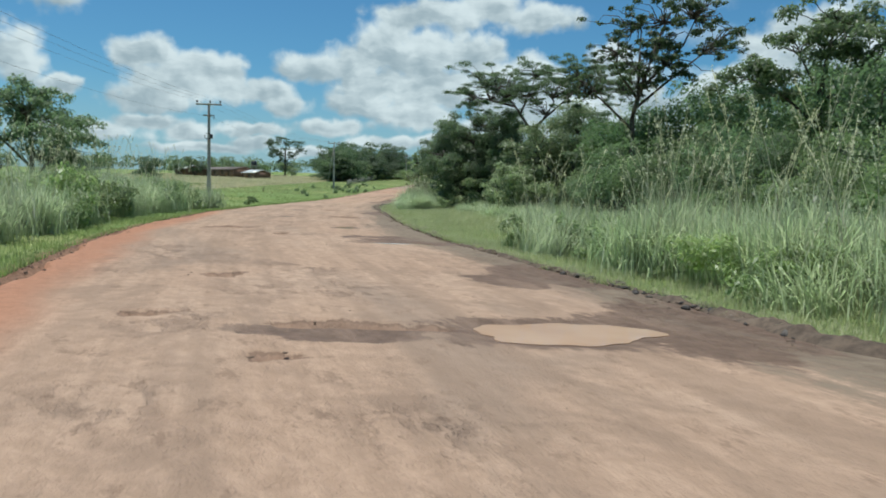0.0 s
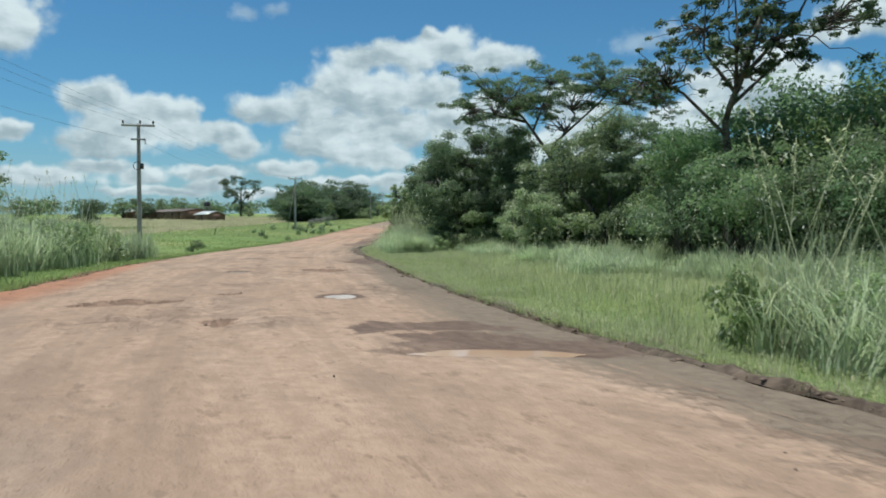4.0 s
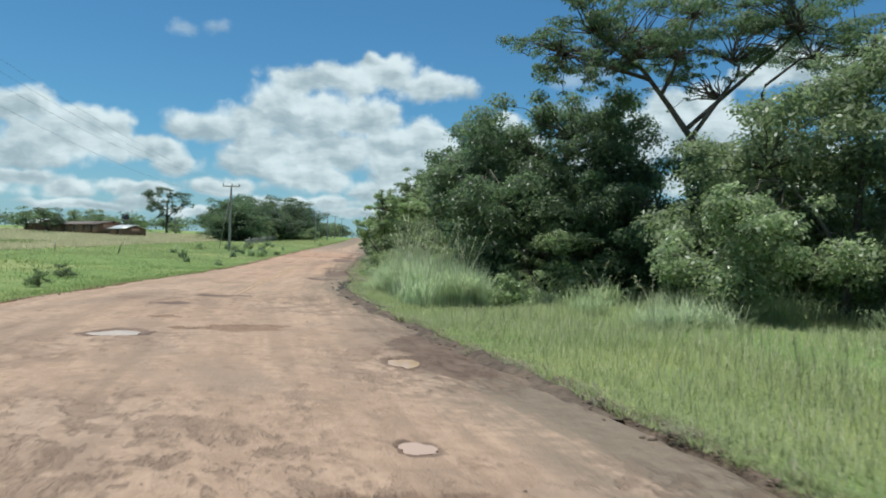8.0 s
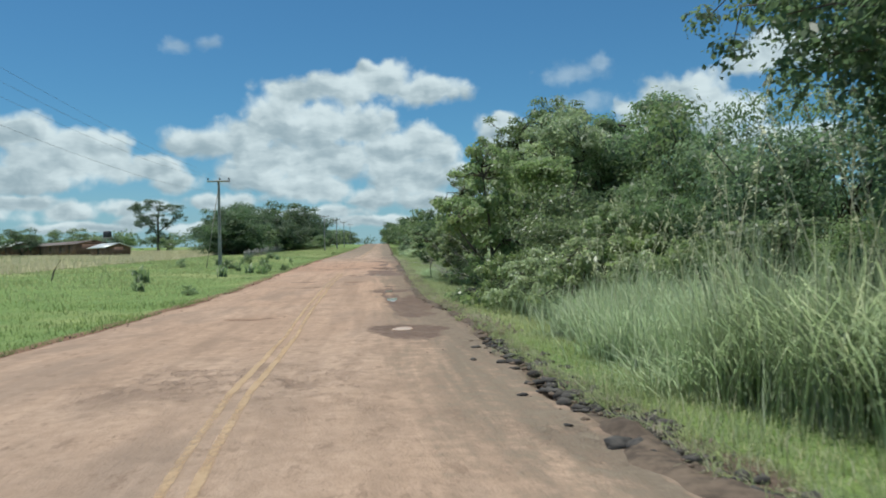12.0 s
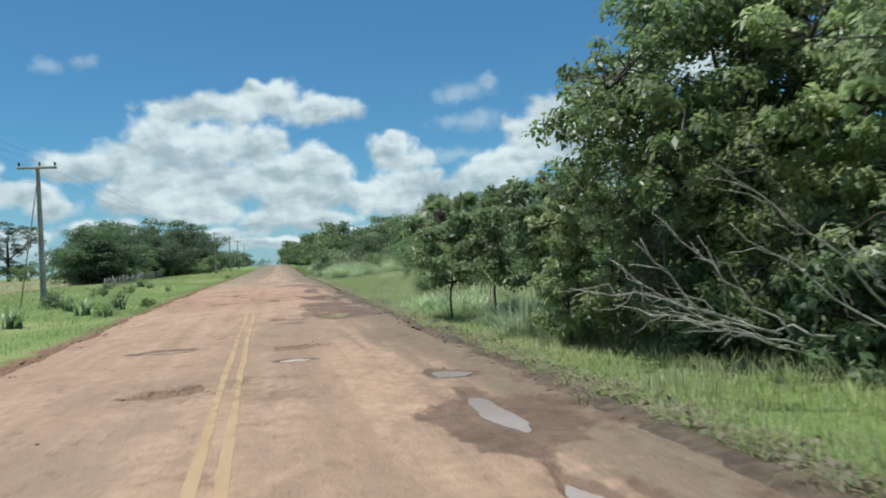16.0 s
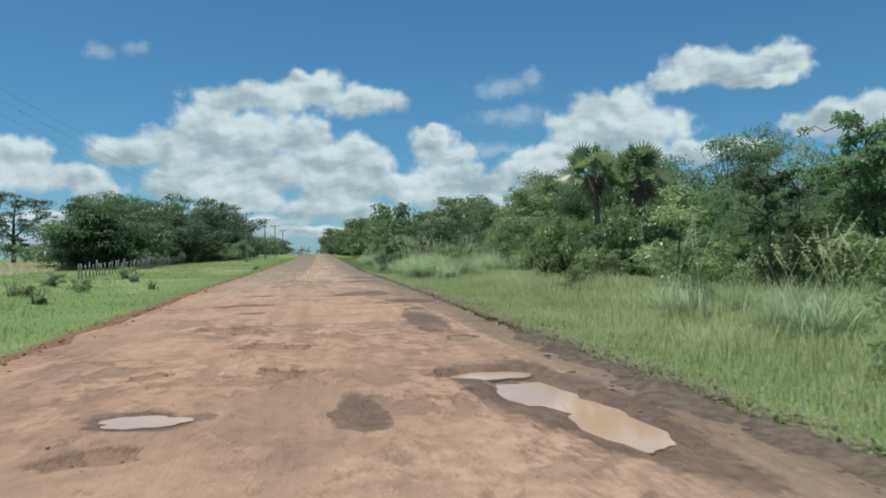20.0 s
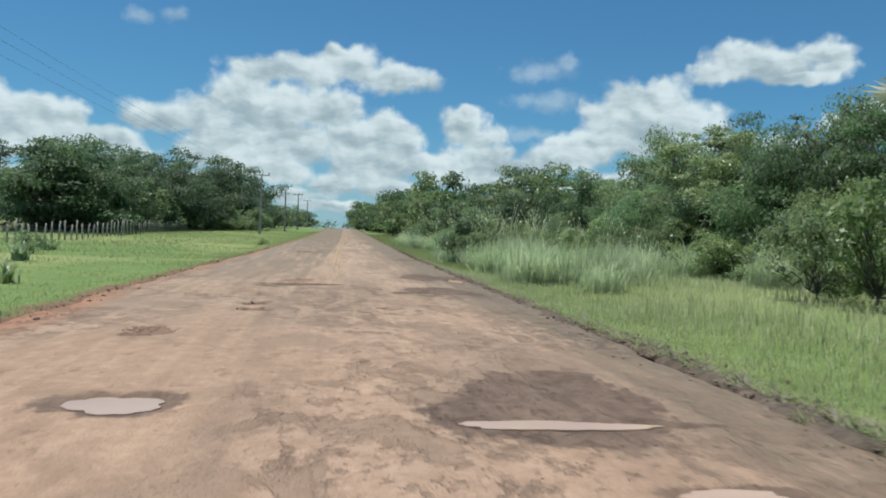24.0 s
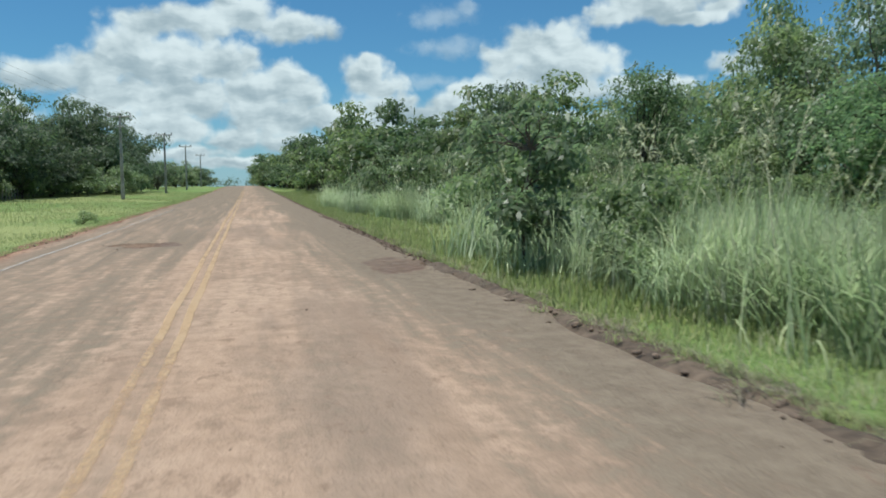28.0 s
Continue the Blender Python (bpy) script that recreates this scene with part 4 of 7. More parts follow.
def limb_path(rng, a, b, steps=6, wander=0.12):
    a, b = np.asarray(a, float), np.asarray(b, float)
    f = np.linspace(0, 1, steps)[:, None]
    p = a + (b - a) * f
    p[:, 2] += np.sin(f[:, 0] * np.pi) * 0.08 * np.linalg.norm(b - a)
    p[1:-1] += rng.normal(size=(steps - 2, 3)) * wander * np.linalg.norm(b - a) * 0.35
    return p


def crown_leaves(soup, rng, centres, radii, count, size, flat=0.7, slim=0.5, droop=0.25, cap=0.62):
    """Leaves in domed tufts: most on the upper and outer side of each, few below."""
    w = radii ** 2.0
    pick = rng.choice(len(centres), count, p=w / w.sum())
    d = unit(rng, count)
    turn_up = (d[:, 2] < 0) & (rng.random(count) < cap)
    d[:, 2] = np.where(turn_up, -d[:, 2], d[:, 2])
    ragged = 1 + 0.28 * np.sin(d[:, 0] * 5 + pick * 1.7) * np.sin(d[:, 1] * 6 + pick * 2.9)
    r = radii[pick] * ragged * rng.random(count) ** 0.32
    d2 = d * np.array([1, 1, flat])
    c = centres[pick] + d2 * r[:, None]
    c[:, 2] = np.where(c[:, 2] < 0.03, 0.03 + 0.3 * rng.random(count), c[:, 2])
    up = d * 0.8 + np.array([0, 0, 0.45]) + rng.normal(size=(count, 3)) * 0.42
    soup.leaves(c, up, size * rng.uniform(0.6, 1.35, count), rng, slim, droop)


def tree_parts(seed, height, base, spread, clusters, count, size, leaf, wood, trunk_r, cluster_r=0.30, lean=(0.0, 0.0), fork=0.35,
               flat=0.7, top_heavy=0.0, slim=0.5, hollow=0.5):
    """Meshes of a tree's trunk with limbs and of its crown, standing at the origin."""
    rng = np.random.default_rng(seed)
    mid_z, half = (height + base) / 2, (height - base) / 2
    d = unit(rng, clusters)
    rad = rng.uniform(hollow, 1.0, clusters)
    if base < 0.6:
        low = d[:, 2] < 0.2
        d[low, :2] /= np.linalg.norm(d[low, :2], axis=1, keepdims=True) + 1e-9
    c = d * rad[:, None] * np.array([spread, spread, half]) * 0.84
    c *= 1 + 0.30 * np.clip(rng.normal(size=(clusters, 1)), -1.5, 1.0)
    c[:, 0] += spread * 0.25 * np.sin(c[:, 2] * 1.3 + seed)
    c[:, 1] += spread * 0.25 * np.cos(c[:, 2] * 1.1 + seed)
    c[:, 2] = np.clip(c[:, 2] + top_heavy * half * rng.random(clusters), -half, half * 0.9)
    c += np.array([lean[0], lean[1], mid_z])
    radii = spread * cluster_r * rng.uniform(0.45, 1.5, clusters)
    radii = np.minimum(radii, np.maximum(c[:, 2] * 0.9 + 0.35, 0.55))
    wood_s, leaf_s = Soup(), Soup()
    split = np.array([lean[0] * fork, lean[1] * fork, base + (height - base) * 0.15 if base > 0.6 else 0.35])
    trunk = limb_path(rng, (0, 0, -0.25), split, 6, 0.1)
    wood_s.tube(trunk, np.linspace(trunk_r * 1.25, trunk_r * 0.8, 6), 9)
    for k in np.argsort(-c[:, 2])[: min(clusters, 26)]:
        thick = trunk_r * rng.uniform(0.22, 0.5)
        wood_s.tube(limb_path(rng, split - np.array([0, 0, 0.1]), c[k], 6, 0.16), np.linspace(thick, 0.012, 6), 5)
    crown_leaves(leaf_s, rng, c, radii, count, size, flat, slim)
    return wood_s.mesh("trunk", True), leaf_s.mesh("crown"), wood, leaf


def plant(name, parts, m, label, category, group=""):
    ob = empty(name, m, label, category, group)
    put("trunk", parts[0], parts[2], ob)
    put("crown", parts[1], parts[3], ob)
    return ob


def stand(x, y, turn=0.0, size=1.0, tall=None, sink=0.05):
    z = float(land(x, y)) - sink
    tip_x, tip_y = 6.0 * math.sin(x * 12.9 + y * 7.1), 6.0 * math.cos(x * 3.7 + y * 9.3)
    return pose(x, y, z, tip_x, tip_y, turn) @ Matrix.Diagonal((size, size * (1.0 + 0.2 * math.sin(turn)), tall or size, 1))


# Kinds that repeat along the road: built once, then copied
KINDS = {
    "broad": (dict(height=5.0, base=0.15, spread=2.5, clusters=40, count=7600, size=0.15, leaf=M_LEAF_MID, wood=M_BARK, trunk_r=0.10), "tree", "dense green broadleaf tree in the roadside woods"),
    "dark": (dict(height=5.4, base=0.15, spread=2.6, clusters=42, count=7800, size=0.15, leaf=M_LEAF_DARK, wood=M_BARK, trunk_r=0.12), "tree", "dark glossy-leaved tree in the roadside woods"),
    "light": (dict(height=4.6, base=0.15, spread=2.3, clusters=38, count=6800, size=0.15, leaf=M_LEAF_LIGHT, wood=M_BARK, trunk_r=0.08), "tree", "light green young tree in the roadside woods"),
    "feather": (dict(height=5.6, base=0.9, spread=2.7, clusters=60, count=9500, size=0.155, leaf=M_LEAF_FEATHER, wood=M_BARK, trunk_r=0.09, flat=0.45, slim=0.34, top_heavy=0.5), "tree", "feathery-leaved tree with a layered crown"),
    "shrub": (dict(height=2.3, base=0.05, spread=1.5, clusters=24, count=2900, size=0.14, leaf=M_LEAF_MID, wood=M_BARK, trunk_r=0.04), "bush", "low leafy green bush at the edge of the woods"),
    "shrub_light": (dict(height=2.0, base=0.05, spread=1.4, clusters=22, count=2500, size=0.14, leaf=M_LEAF_LIGHT, wood=M_BARK, trunk_r=0.035), "bush", "pale green shrub with small leaves"),
    "leafy_weed": (dict(height=2.0, base=0.05, spread=1.4, clusters=18, count=1500, size=0.19, leaf=M_LEAF_LIGHT, wood=M_BARK, trunk_r=0.03), "weed", "leafy green weed among the tall grass"),
    "far": (dict(height=6.5, base=0.3, spread=3.4, clusters=34, count=5200, size=0.27, cluster_r=0.34, flat=0.5, hollow=0.7, leaf=M_LEAF_FAR, wood=M_BARK, trunk_r=0.16), "tree", "dark green tree in a distant wood"),
    "far_mid": (dict(height=6.0, base=0.3, spread=3.2, clusters=32, count=4800, size=0.27, cluster_r=0.34, flat=0.5, hollow=0.7, leaf=M_LEAF_MID, wood=M_BARK, trunk_r=0.15), "tree", "green tree in a distant wood"),
}
MADE = {}


def grow(kind, x, y, turn, size, tall=None, group="trees of the roadside woods"):
    """A tree or bush of one of the repeating kinds, in one of two shapes."""
    spec, name, label = KINDS[kind]
    form = (kind, int(turn * 7.3) % 2)
    m = stand(x, y, turn, size, tall)
    if form not in MADE and name == "weed":
        _, crown, _, leaf = tree_parts(seed=sum(map(ord, kind)) + 91 * form[1], **spec)
        MADE[form] = put("weed", crown, leaf)
        MADE[form].matrix_world = m
        return tagged(MADE[form], label, name, group)
    if form not in MADE:
        MADE[form] = plant(name, tree_parts(seed=sum(map(ord, kind)) + 91 * form[1], **spec), m, label, name, group)
        return MADE[form]
    made = MADE[form]
    keep = made.scale.copy()
    ob = copy_thing(made, m @ Matrix.Diagonal((1 / keep.x, 1 / keep.y, 1 / keep.z, 1)))
    return tagged(ob, group=group)


WOOD_Y = [-25, 0, 18, 30, 40, 44, 52, 58, 63, 66, 74, 77, 84, 92, 105, 120, 132, 140, 152, 165, 190, 220, 260, 340, 420]
WOOD_X = [20, 13.5, 12.5, 12.5, 10.8, 7.4, 4.8, -1.2, -3.0, -3.8, -3.6, -0.4, 2.0, 2.8, 3.6, 5.0, 4.6, 3.6, 3.2, 1.2, -1.2, -2.8, -4.6, -8.3, -10]
WOOD_H = [7.0, 6.6, 6.2, 5.8, 5.4, 5.0, 4.3, 4.1, 4.8, 5.6, 5.4, 4.6, 4.3, 4.4, 4.6, 4.6, 5.4, 6.6, 6.8, 6.0, 5.6, 5.6, 5.6, 5.4, 5.2]


def grove(name, spots, seed, label):
    """Many far trees as one mass: trunks and crowns of two kinds laid out over the spots."""
    forms = [tree_parts(seed=seed + k, **dict(KINDS[kind][0], count=1500, size=0.46)) for k, kind in enumerate(("far", "far_mid", "far", "far_mid"))]
    verts, faces, which, n = [], [], [], 0
    raw = []
    for trunk, crown, _, _ in forms:
        for slot, me in ((0, trunk), (1, crown)):
            v = np.empty(len(me.vertices) * 3, np.float32)
            me.vertices.foreach_get("co", v)
            quads = np.array([tuple(p.vertices) for p in me.polygons if len(p.vertices) == 4], np.int32)
            raw.append((slot, v.reshape(-1, 3), quads))
    for k, (x, y, turn, wide, tall) in enumerate(spots):
        m = np.array(stand(x, y, turn, wide, tall))
        for slot, v, q in raw[2 * (k % 4): 2 * (k % 4) + 2]:
            verts.append(v @ m[:3, :3].T + m[:3, 3])
            faces.append(q + n)
            which.append(np.full(len(q), 0 if slot == 0 else 1 + k % 2))
            n += len(v)
    me = mesh_np(name, np.concatenate(verts), np.concatenate(faces))
    ob = put(name, me, M_BARK)
    me.materials.append(M_LEAF_FAR)
    me.materials.append(M_LEAF_MID)
    me.polygons.foreach_set("material_index", np.concatenate(which).astype(np.int32))
    return tagged(ob, label, "woods", kind="stuff")


def woods():
    rng = np.random.default_rng(11)
    for row, (back, gap, tall) in enumerate(((2.1, 2.5, 0.58), (4.8, 3.3, 1.0), (8.5, 4.2, 1.12), (14.0, 6.0, 1.2))):
        y = -14.0 if row < 3 else 20.0
        while y < 186:
            edge, h = np.interp(y, WOOD_Y, WOOD_X), np.interp(y, WOOD_Y, WOOD_H)
            x = edge + back + rng.normal() * 0.6
            want = h * tall * rng.uniform(0.62, 1.34)
            far = y > 165
            kinds = ["broad", "dark", "light", "feather"] if not far else ["far", "far_mid", "far_mid"]
            kind = kinds[int(rng.choice(len(kinds), p=([0.26, 0.58, 0.0, 0.16] if y < 34 else [0.34, 0.38, 0.10, 0.18] if y < 55 else [0.34, 0.46, 0.06, 0.14] if row else [0.34, 0.26, 0.22, 0.18]) if not far else [0.4, 0.3, 0.3]))]
            full = KINDS[kind][0]["height"]
            size = want / full
            grow(kind, float(x), y + float(rng.normal() * 0.5), float(rng.uniform(0, 360)), min(max(size, 0.55), 1.1) * float(rng.uniform(0.9, 1.08)), size)
            if row == 0 and not far and not 65.0 < y < 73.5:
                grow("shrub" if rng.random() < 0.35 else "shrub_light", float(edge + rng.normal() * 0.3), y + 1.2, float(rng.uniform(0, 360)), float(rng.uniform(0.6, 1.05)), None, "bushes along the woods")
            y += gap * float(rng.uniform(0.85, 1.2)) * (1.45 if far else 1.0)
    y = -12.0
    while y < 186:
        for back in (0.5, 2.6):
            if back < 1 and 65.0 < y < 73.5:
                continue
            kind = ["shrub", "shrub_light", "shrub_light", "shrub_light"][int(rng.integers(0, 4))] if y > 40 else "shrub"
            tall = np.interp(y, [40, 56, 64, 80, 84, 130], [0.9, 0.95, 1.0, 0.95, 0.75, 0.9]) * rng.uniform(0.7, 1.25)
            grow(kind, float(np.interp(y, WOOD_Y, WOOD_X) + back + rng.normal() * 0.35), y + float(rng.normal() * 0.4), float(rng.uniform(0, 360)), float(rng.uniform(0.75, 1.05)), float(tall), "bushes along the woods")
        y += 1.75 * float(rng.uniform(0.8, 1.2))
    spots = []
    for y in np.arange(188, 400, 4.6):
        for back in (1.5, 6.0, 11.0):
            x = np.interp(y, WOOD_Y, WOOD_X) + back + rng.normal() * 0.8
            spots.append((float(x), float(y) + float(rng.normal()), float(rng.uniform(0, 360)), float(rng.uniform(0.8, 1.1)), float(rng.uniform(0.7, 1.35))))
    grove("roadside_woods", spots, 71, "mixed green woods along the far road")


woods()
# a loose group in front of the tall open tree, and taller trees behind the fallen branch
for kind, x, y, k in (("dark", 10.2, 23.4, 0.80), ("broad", 12.2, 22.0, 0.85), ("dark", 9.6, 28.0, 0.72), ("broad", 10.6, 31.5, 0.8), ("dark", 13.6, 20.4, 0.9), ("feather", 11.6, 29.8, 0.95), 
                      ("dark", 1.4, 72.0, 1.1), ("broad", 2.6, 67.8, 1.15), ("dark", 2.2, 76.0, 1.05)):
    grow(kind, x, y, x * 77 + y * 13, k, k * 1.05)

for kind, x, y, k in (("dark", 12.6, 29.0, 1.25), ("broad", 14.8, 27.2, 1.40), ("dark", 17.0, 26.0, 1.45), ("broad", 19.4, 27.0, 1.40), ("dark", 16.0, 30.5, 1.50), ("broad", 10.6, 31.0, 1.15), ("dark", 21.6, 26.4, 1.6)):
    grow(kind, x, y, x * 53 + y * 11, k, k)

# Left of the road: the wood behind the fence, further trees by the road, and trees on the far field
rng_left = np.random.default_rng(23)
for k in range(78):
    y = rng_left.uniform(178, 252)
    lo, hi = -10.3 - 0.295 * (y - 89), np.interp(y, [178, 205, 222, 252], [-35.5, -34, -28.0, -26.5])
    x = hi - (hi - lo) * rng_left.random() ** 1.4
    grow("far" if rng_left.random() < 0.85 else "far_mid", float(x), float(y), float(rng_left.uniform(0, 360)), float(rng_left.uniform(0.95, 1.4)),
         float(rng_left.uniform(0.95, 1.85) * np.interp(y, [178, 205, 225], [0.74, 0.86, 1.0])), "trees of the wood behind the fence")
for k in range(34):
    y = 180 + 2.1 * k
    x = np.interp(y, [178, 205, 222, 252], [-34.5, -33, -27.2, -25.6]) + rng_left.normal() * 0.7
    grow("shrub", float(x), y, float(rng_left.uniform(0, 360)), float(rng_left.uniform(1.1, 1.7)), float(rng_left.uniform(1.0, 1.7)), "bushes along the wood behind the fence")
grove("left_woods", [(float(-25 - rng_left.uniform(0, 14)), float(rng_left.uniform(254, 400)), float(rng_left.uniform(0, 360)), float(rng_left.uniform(0.8, 1.1)), float(rng_left.uniform(0.7, 1.1))) for k in range(40)],
      83, "dark green woods beyond the fence")
FIELD_TREES = [(-98, 238, 1.05), (-91, 241, 1.2), (-84.5, 238, 1.05), (-79, 233, 0.75), (-74, 240, 0.8), (-66, 137, 0.85), (-84, 205, 1.0), (-92, 212, 1.05), (-101, 210, 0.9), (-62, 232, 0.62), (-73, 226, 0.7), (-110, 190, 0.9), (-128, 230, 1.1),
               (-142, 260, 1.1), (-120, 290, 1.0), (-96, 300, 1.0), (-84, 310, 1.0), (-160, 300, 1.2), (-180, 260, 1.2), (-150, 190, 1.0)]
for x, y, s in FIELD_TREES:
    grow("far" if (x * 3 + y) % 2 > 0.8 else "far_mid", x, y, x * 7.0, s, s * 0.95, "scattered trees on the far field")


def far_wood(name, x0, x1, y0, y1, count, seed, label, lift=(1.0, 5.0)):
    """A distant line of woods as one mass of foliage."""
    rng = np.random.default_rng(seed)
    s = Soup()
    n = 60
    c = np.c_[rng.uniform(x0, x1, n), rng.uniform(y0, y1, n), np.zeros(n)]
    c[:, 2] = land(c[:, 0], c[:, 1]) + rng.uniform(*lift, n)
    crown_leaves(s, rng, c, rng.uniform(3.0, 6.5, n), count, 1.5, 0.7)
    tagged(put(name, s.mesh(name), M_LEAF_FAR), label, "woods", kind="stuff")


far_wood("far_woods", -420, -170, 330, 400, 3000, 1, "dark line of distant trees")
far_wood("far_woods", -220, -60, 380, 430, 3000, 2, "dark line of distant trees beyond the field")
# crowns raised off the ground to fit the camera's view over the crest
far_wood("far_woods", -60, 60, 620, 700, 2600, 3, "distant woods beyond the road, lifted to show over its crest", (5.0, 12.5))
far_wood("far_woods", -700, -420, 200, 420, 2600, 4, "dark line of distant trees")


def hero(name, label, base, stems, blobs, count, size, leaf, wood, trunk_r, seed, slim=0.5, flat=0.75, depth=1.6, category="tree", tufts=5, tuft=(0.42, 0.85), loose=0.5):
    """A tree of its own shape: stems and crown masses given as (x, height) across the road and a reach."""
    rng = np.random.default_rng(seed)
    bx, by = base
    ob = empty(name, pose(bx, by, float(land(bx, by))), label, category)
    trunk_s, leaf_s = Soup(), Soup()
    first = np.array([(x - bx, (2.4 * trunk_r * rng.normal() if k else 0.0), h) for k, (x, h) in enumerate(stems[0])])
    first[0, 2] = -0.3
    n = len(first)
    fine = np.stack([np.interp(np.linspace(0, n - 1, n * 4), np.arange(n), first[:, a]) for a in range(3)], 1)
    trunk_s.tube(fine, np.linspace(trunk_r * 1.2, trunk_r * 0.3, len(fine)), 10)
    trunk_ob = put("trunk", trunk_s.mesh("trunk", True), wood, ob)
    limbs = [fine]
    for stem in stems[1:]:
        p = np.array([(x - bx, 0.0, h) for x, h in stem])
        near = min((np.linalg.norm(q - p[0]), tuple(q)) for q in fine)[1]
        p[0] = near
        p[1:, 1] += near[1] + rng.normal(size=len(p) - 1) * min(0.5, 3.5 * trunk_r)
        m = len(p)
        f = np.stack([np.interp(np.linspace(0, m - 1, m * 4), np.arange(m), p[:, a]) for a in range(3)], 1)
        s = Soup()
        s.tube(f, np.linspace(trunk_r * 0.55, trunk_r * 0.14, len(f)), 8)
        put("limb", s.mesh("limb", True), wood, trunk_ob)
        limbs.append(f)
    wood_pts = np.concatenate(limbs)
    centres, radii = [], []
    twigs = Soup()
    for x, h, r in blobs:
        mid = np.array([x - bx, rng.normal() * depth * 0.5, h])
        near = wood_pts[np.argmin(np.linalg.norm(wood_pts - mid, axis=1))]
        for _ in range(tufts):
            c = mid + rng.normal(size=3) * np.array([r * loose, depth * 0.45, r * loose * 0.62])
            centres.append(c), radii.append(r * rng.uniform(*tuft))
            twigs.tube(limb_path(rng, near, c, 6, 0.14), np.linspace(trunk_r * 0.16 + 0.012, 0.008, 6), 5)
    put("branchwork", twigs.mesh("branchwork", True), wood, ob)
    crown_leaves(leaf_s, rng, np.array(centres), np.array(radii), count, size, flat, slim)
    put("crown", leaf_s.mesh("crown"), leaf, ob)
    return ob


hero("umbrella_tree", "tall spreading tree with flat feathery green crown and leaning trunk", (8.0, 46.0),
     [[(8.0, 0.0), (7.9, 2.6), (7.4, 4.6), (6.5, 6.1), (5.8, 7.2), (4.9, 8.5), (3.4, 9.3)], [(8.0, 1.6), (9.1, 3.6), (9.3, 6.0), (9.3, 7.9), (11.0, 9.2), (13.2, 9.3), (14.6, 9.1)],
      [(9.1, 7.2), (8.2, 8.4), (7.4, 9.4)], [(9.3, 7.8), (9.9, 9.4), (10.3, 10.0)], [(5.2, 8.1), (3.0, 8.6), (1.5, 8.8)], [(5.6, 7.4), (6.2, 9.0), (6.7, 10.4)]],
     [(2.6, 10.0, 1.3), (5.0, 9.7, 1.4), (6.6, 10.9, 1.1), (8.6, 10.7, 1.2), (8.5, 9.6, 1.3), (10.3, 10.3, 1.4), (11.9, 9.9, 1.4), (13.8, 9.9, 1.0), (14.4, 9.2, 0.8), (1.3, 8.6, 1.0),
      (2.0, 7.9, 0.7), (4.5, 8.7, 0.9), (3.2, 9.0, 1.0), (6.1, 9.1, 1.0), (7.2, 8.1, 0.6), (4.0, 10.2, 0.9)],
     52000, 0.13, M_LEAF_FEATHER, M_BARK, 0.16, 5, 0.36, 0.42, 2.2, tufts=22, tuft=(0.20, 0.50), loose=0.80)
hero("bushy_tree", "bushy tree with a humped green crown below the spreading tree", (8.8, 40.0),
     [[(8.8, 0.0), (9.0, 1.8), (9.3, 3.8), (9.5, 5.6)], [(9.0, 1.4), (7.4, 3.2), (6.6, 4.2)], [(9.1, 2.0), (10.6, 3.8), (10.9, 4.8)]],
     [(7.5, 5.4, 1.3), (9.6, 6.6, 1.3), (9.0, 4.7, 1.5), (6.4, 4.0, 1.4), (5.4, 2.6, 1.3), (10.7, 4.9, 1.3), (11.1, 3.0, 1.3), (8.1, 2.5, 1.5), (10.0, 1.8, 1.2), (8.6, 6.2, 1.0)],
     42000, 0.15, M_LEAF_MID, M_BARK, 0.14, 31, 0.5, 0.75, 2.2, tufts=11, tuft=(0.40, 0.75), loose=0.6)
hero("layered_tree", "tree with flat layers of pale green leaves beside the clearing", (11.4, 37.3),
     [[(11.4, 0.0), (11.3, 1.8), (11.1, 3.8), (10.9, 5.8)], [(11.3, 2.4), (12.2, 4.0), (12.4, 5.0)], [(11.2, 2.8), (10.2, 4.4)]],
     [(10.8, 6.5, 1.0), (10.0, 5.4, 1.0), (11.7, 5.7, 1.0), (11.4, 4.4, 1.2), (10.3, 3.6, 1.2), (12.0, 2.8, 1.3), (13.2, 5.2, 1.1), (13.4, 3.8, 1.2), (10.8, 2.0, 1.1)],
     24000, 0.15, M_LEAF_FEATHER, M_BARK, 0.11, 32, 0.42, 0.45, 1.8, tufts=10, tuft=(0.36, 0.7), loose=0.66)
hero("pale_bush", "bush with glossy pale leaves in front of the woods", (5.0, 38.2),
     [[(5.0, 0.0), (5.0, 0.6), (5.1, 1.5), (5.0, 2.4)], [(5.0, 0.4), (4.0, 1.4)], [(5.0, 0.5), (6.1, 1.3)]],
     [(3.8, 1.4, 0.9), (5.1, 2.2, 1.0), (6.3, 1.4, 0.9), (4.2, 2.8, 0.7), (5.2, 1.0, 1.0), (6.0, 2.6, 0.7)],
     9500, 0.14, M_LEAF_PALE_LIT, M_BARK, 0.05, 33, 0.5, 0.75, 1.6, category="bush", tufts=8, tuft=(0.38, 0.7), loose=0.6)
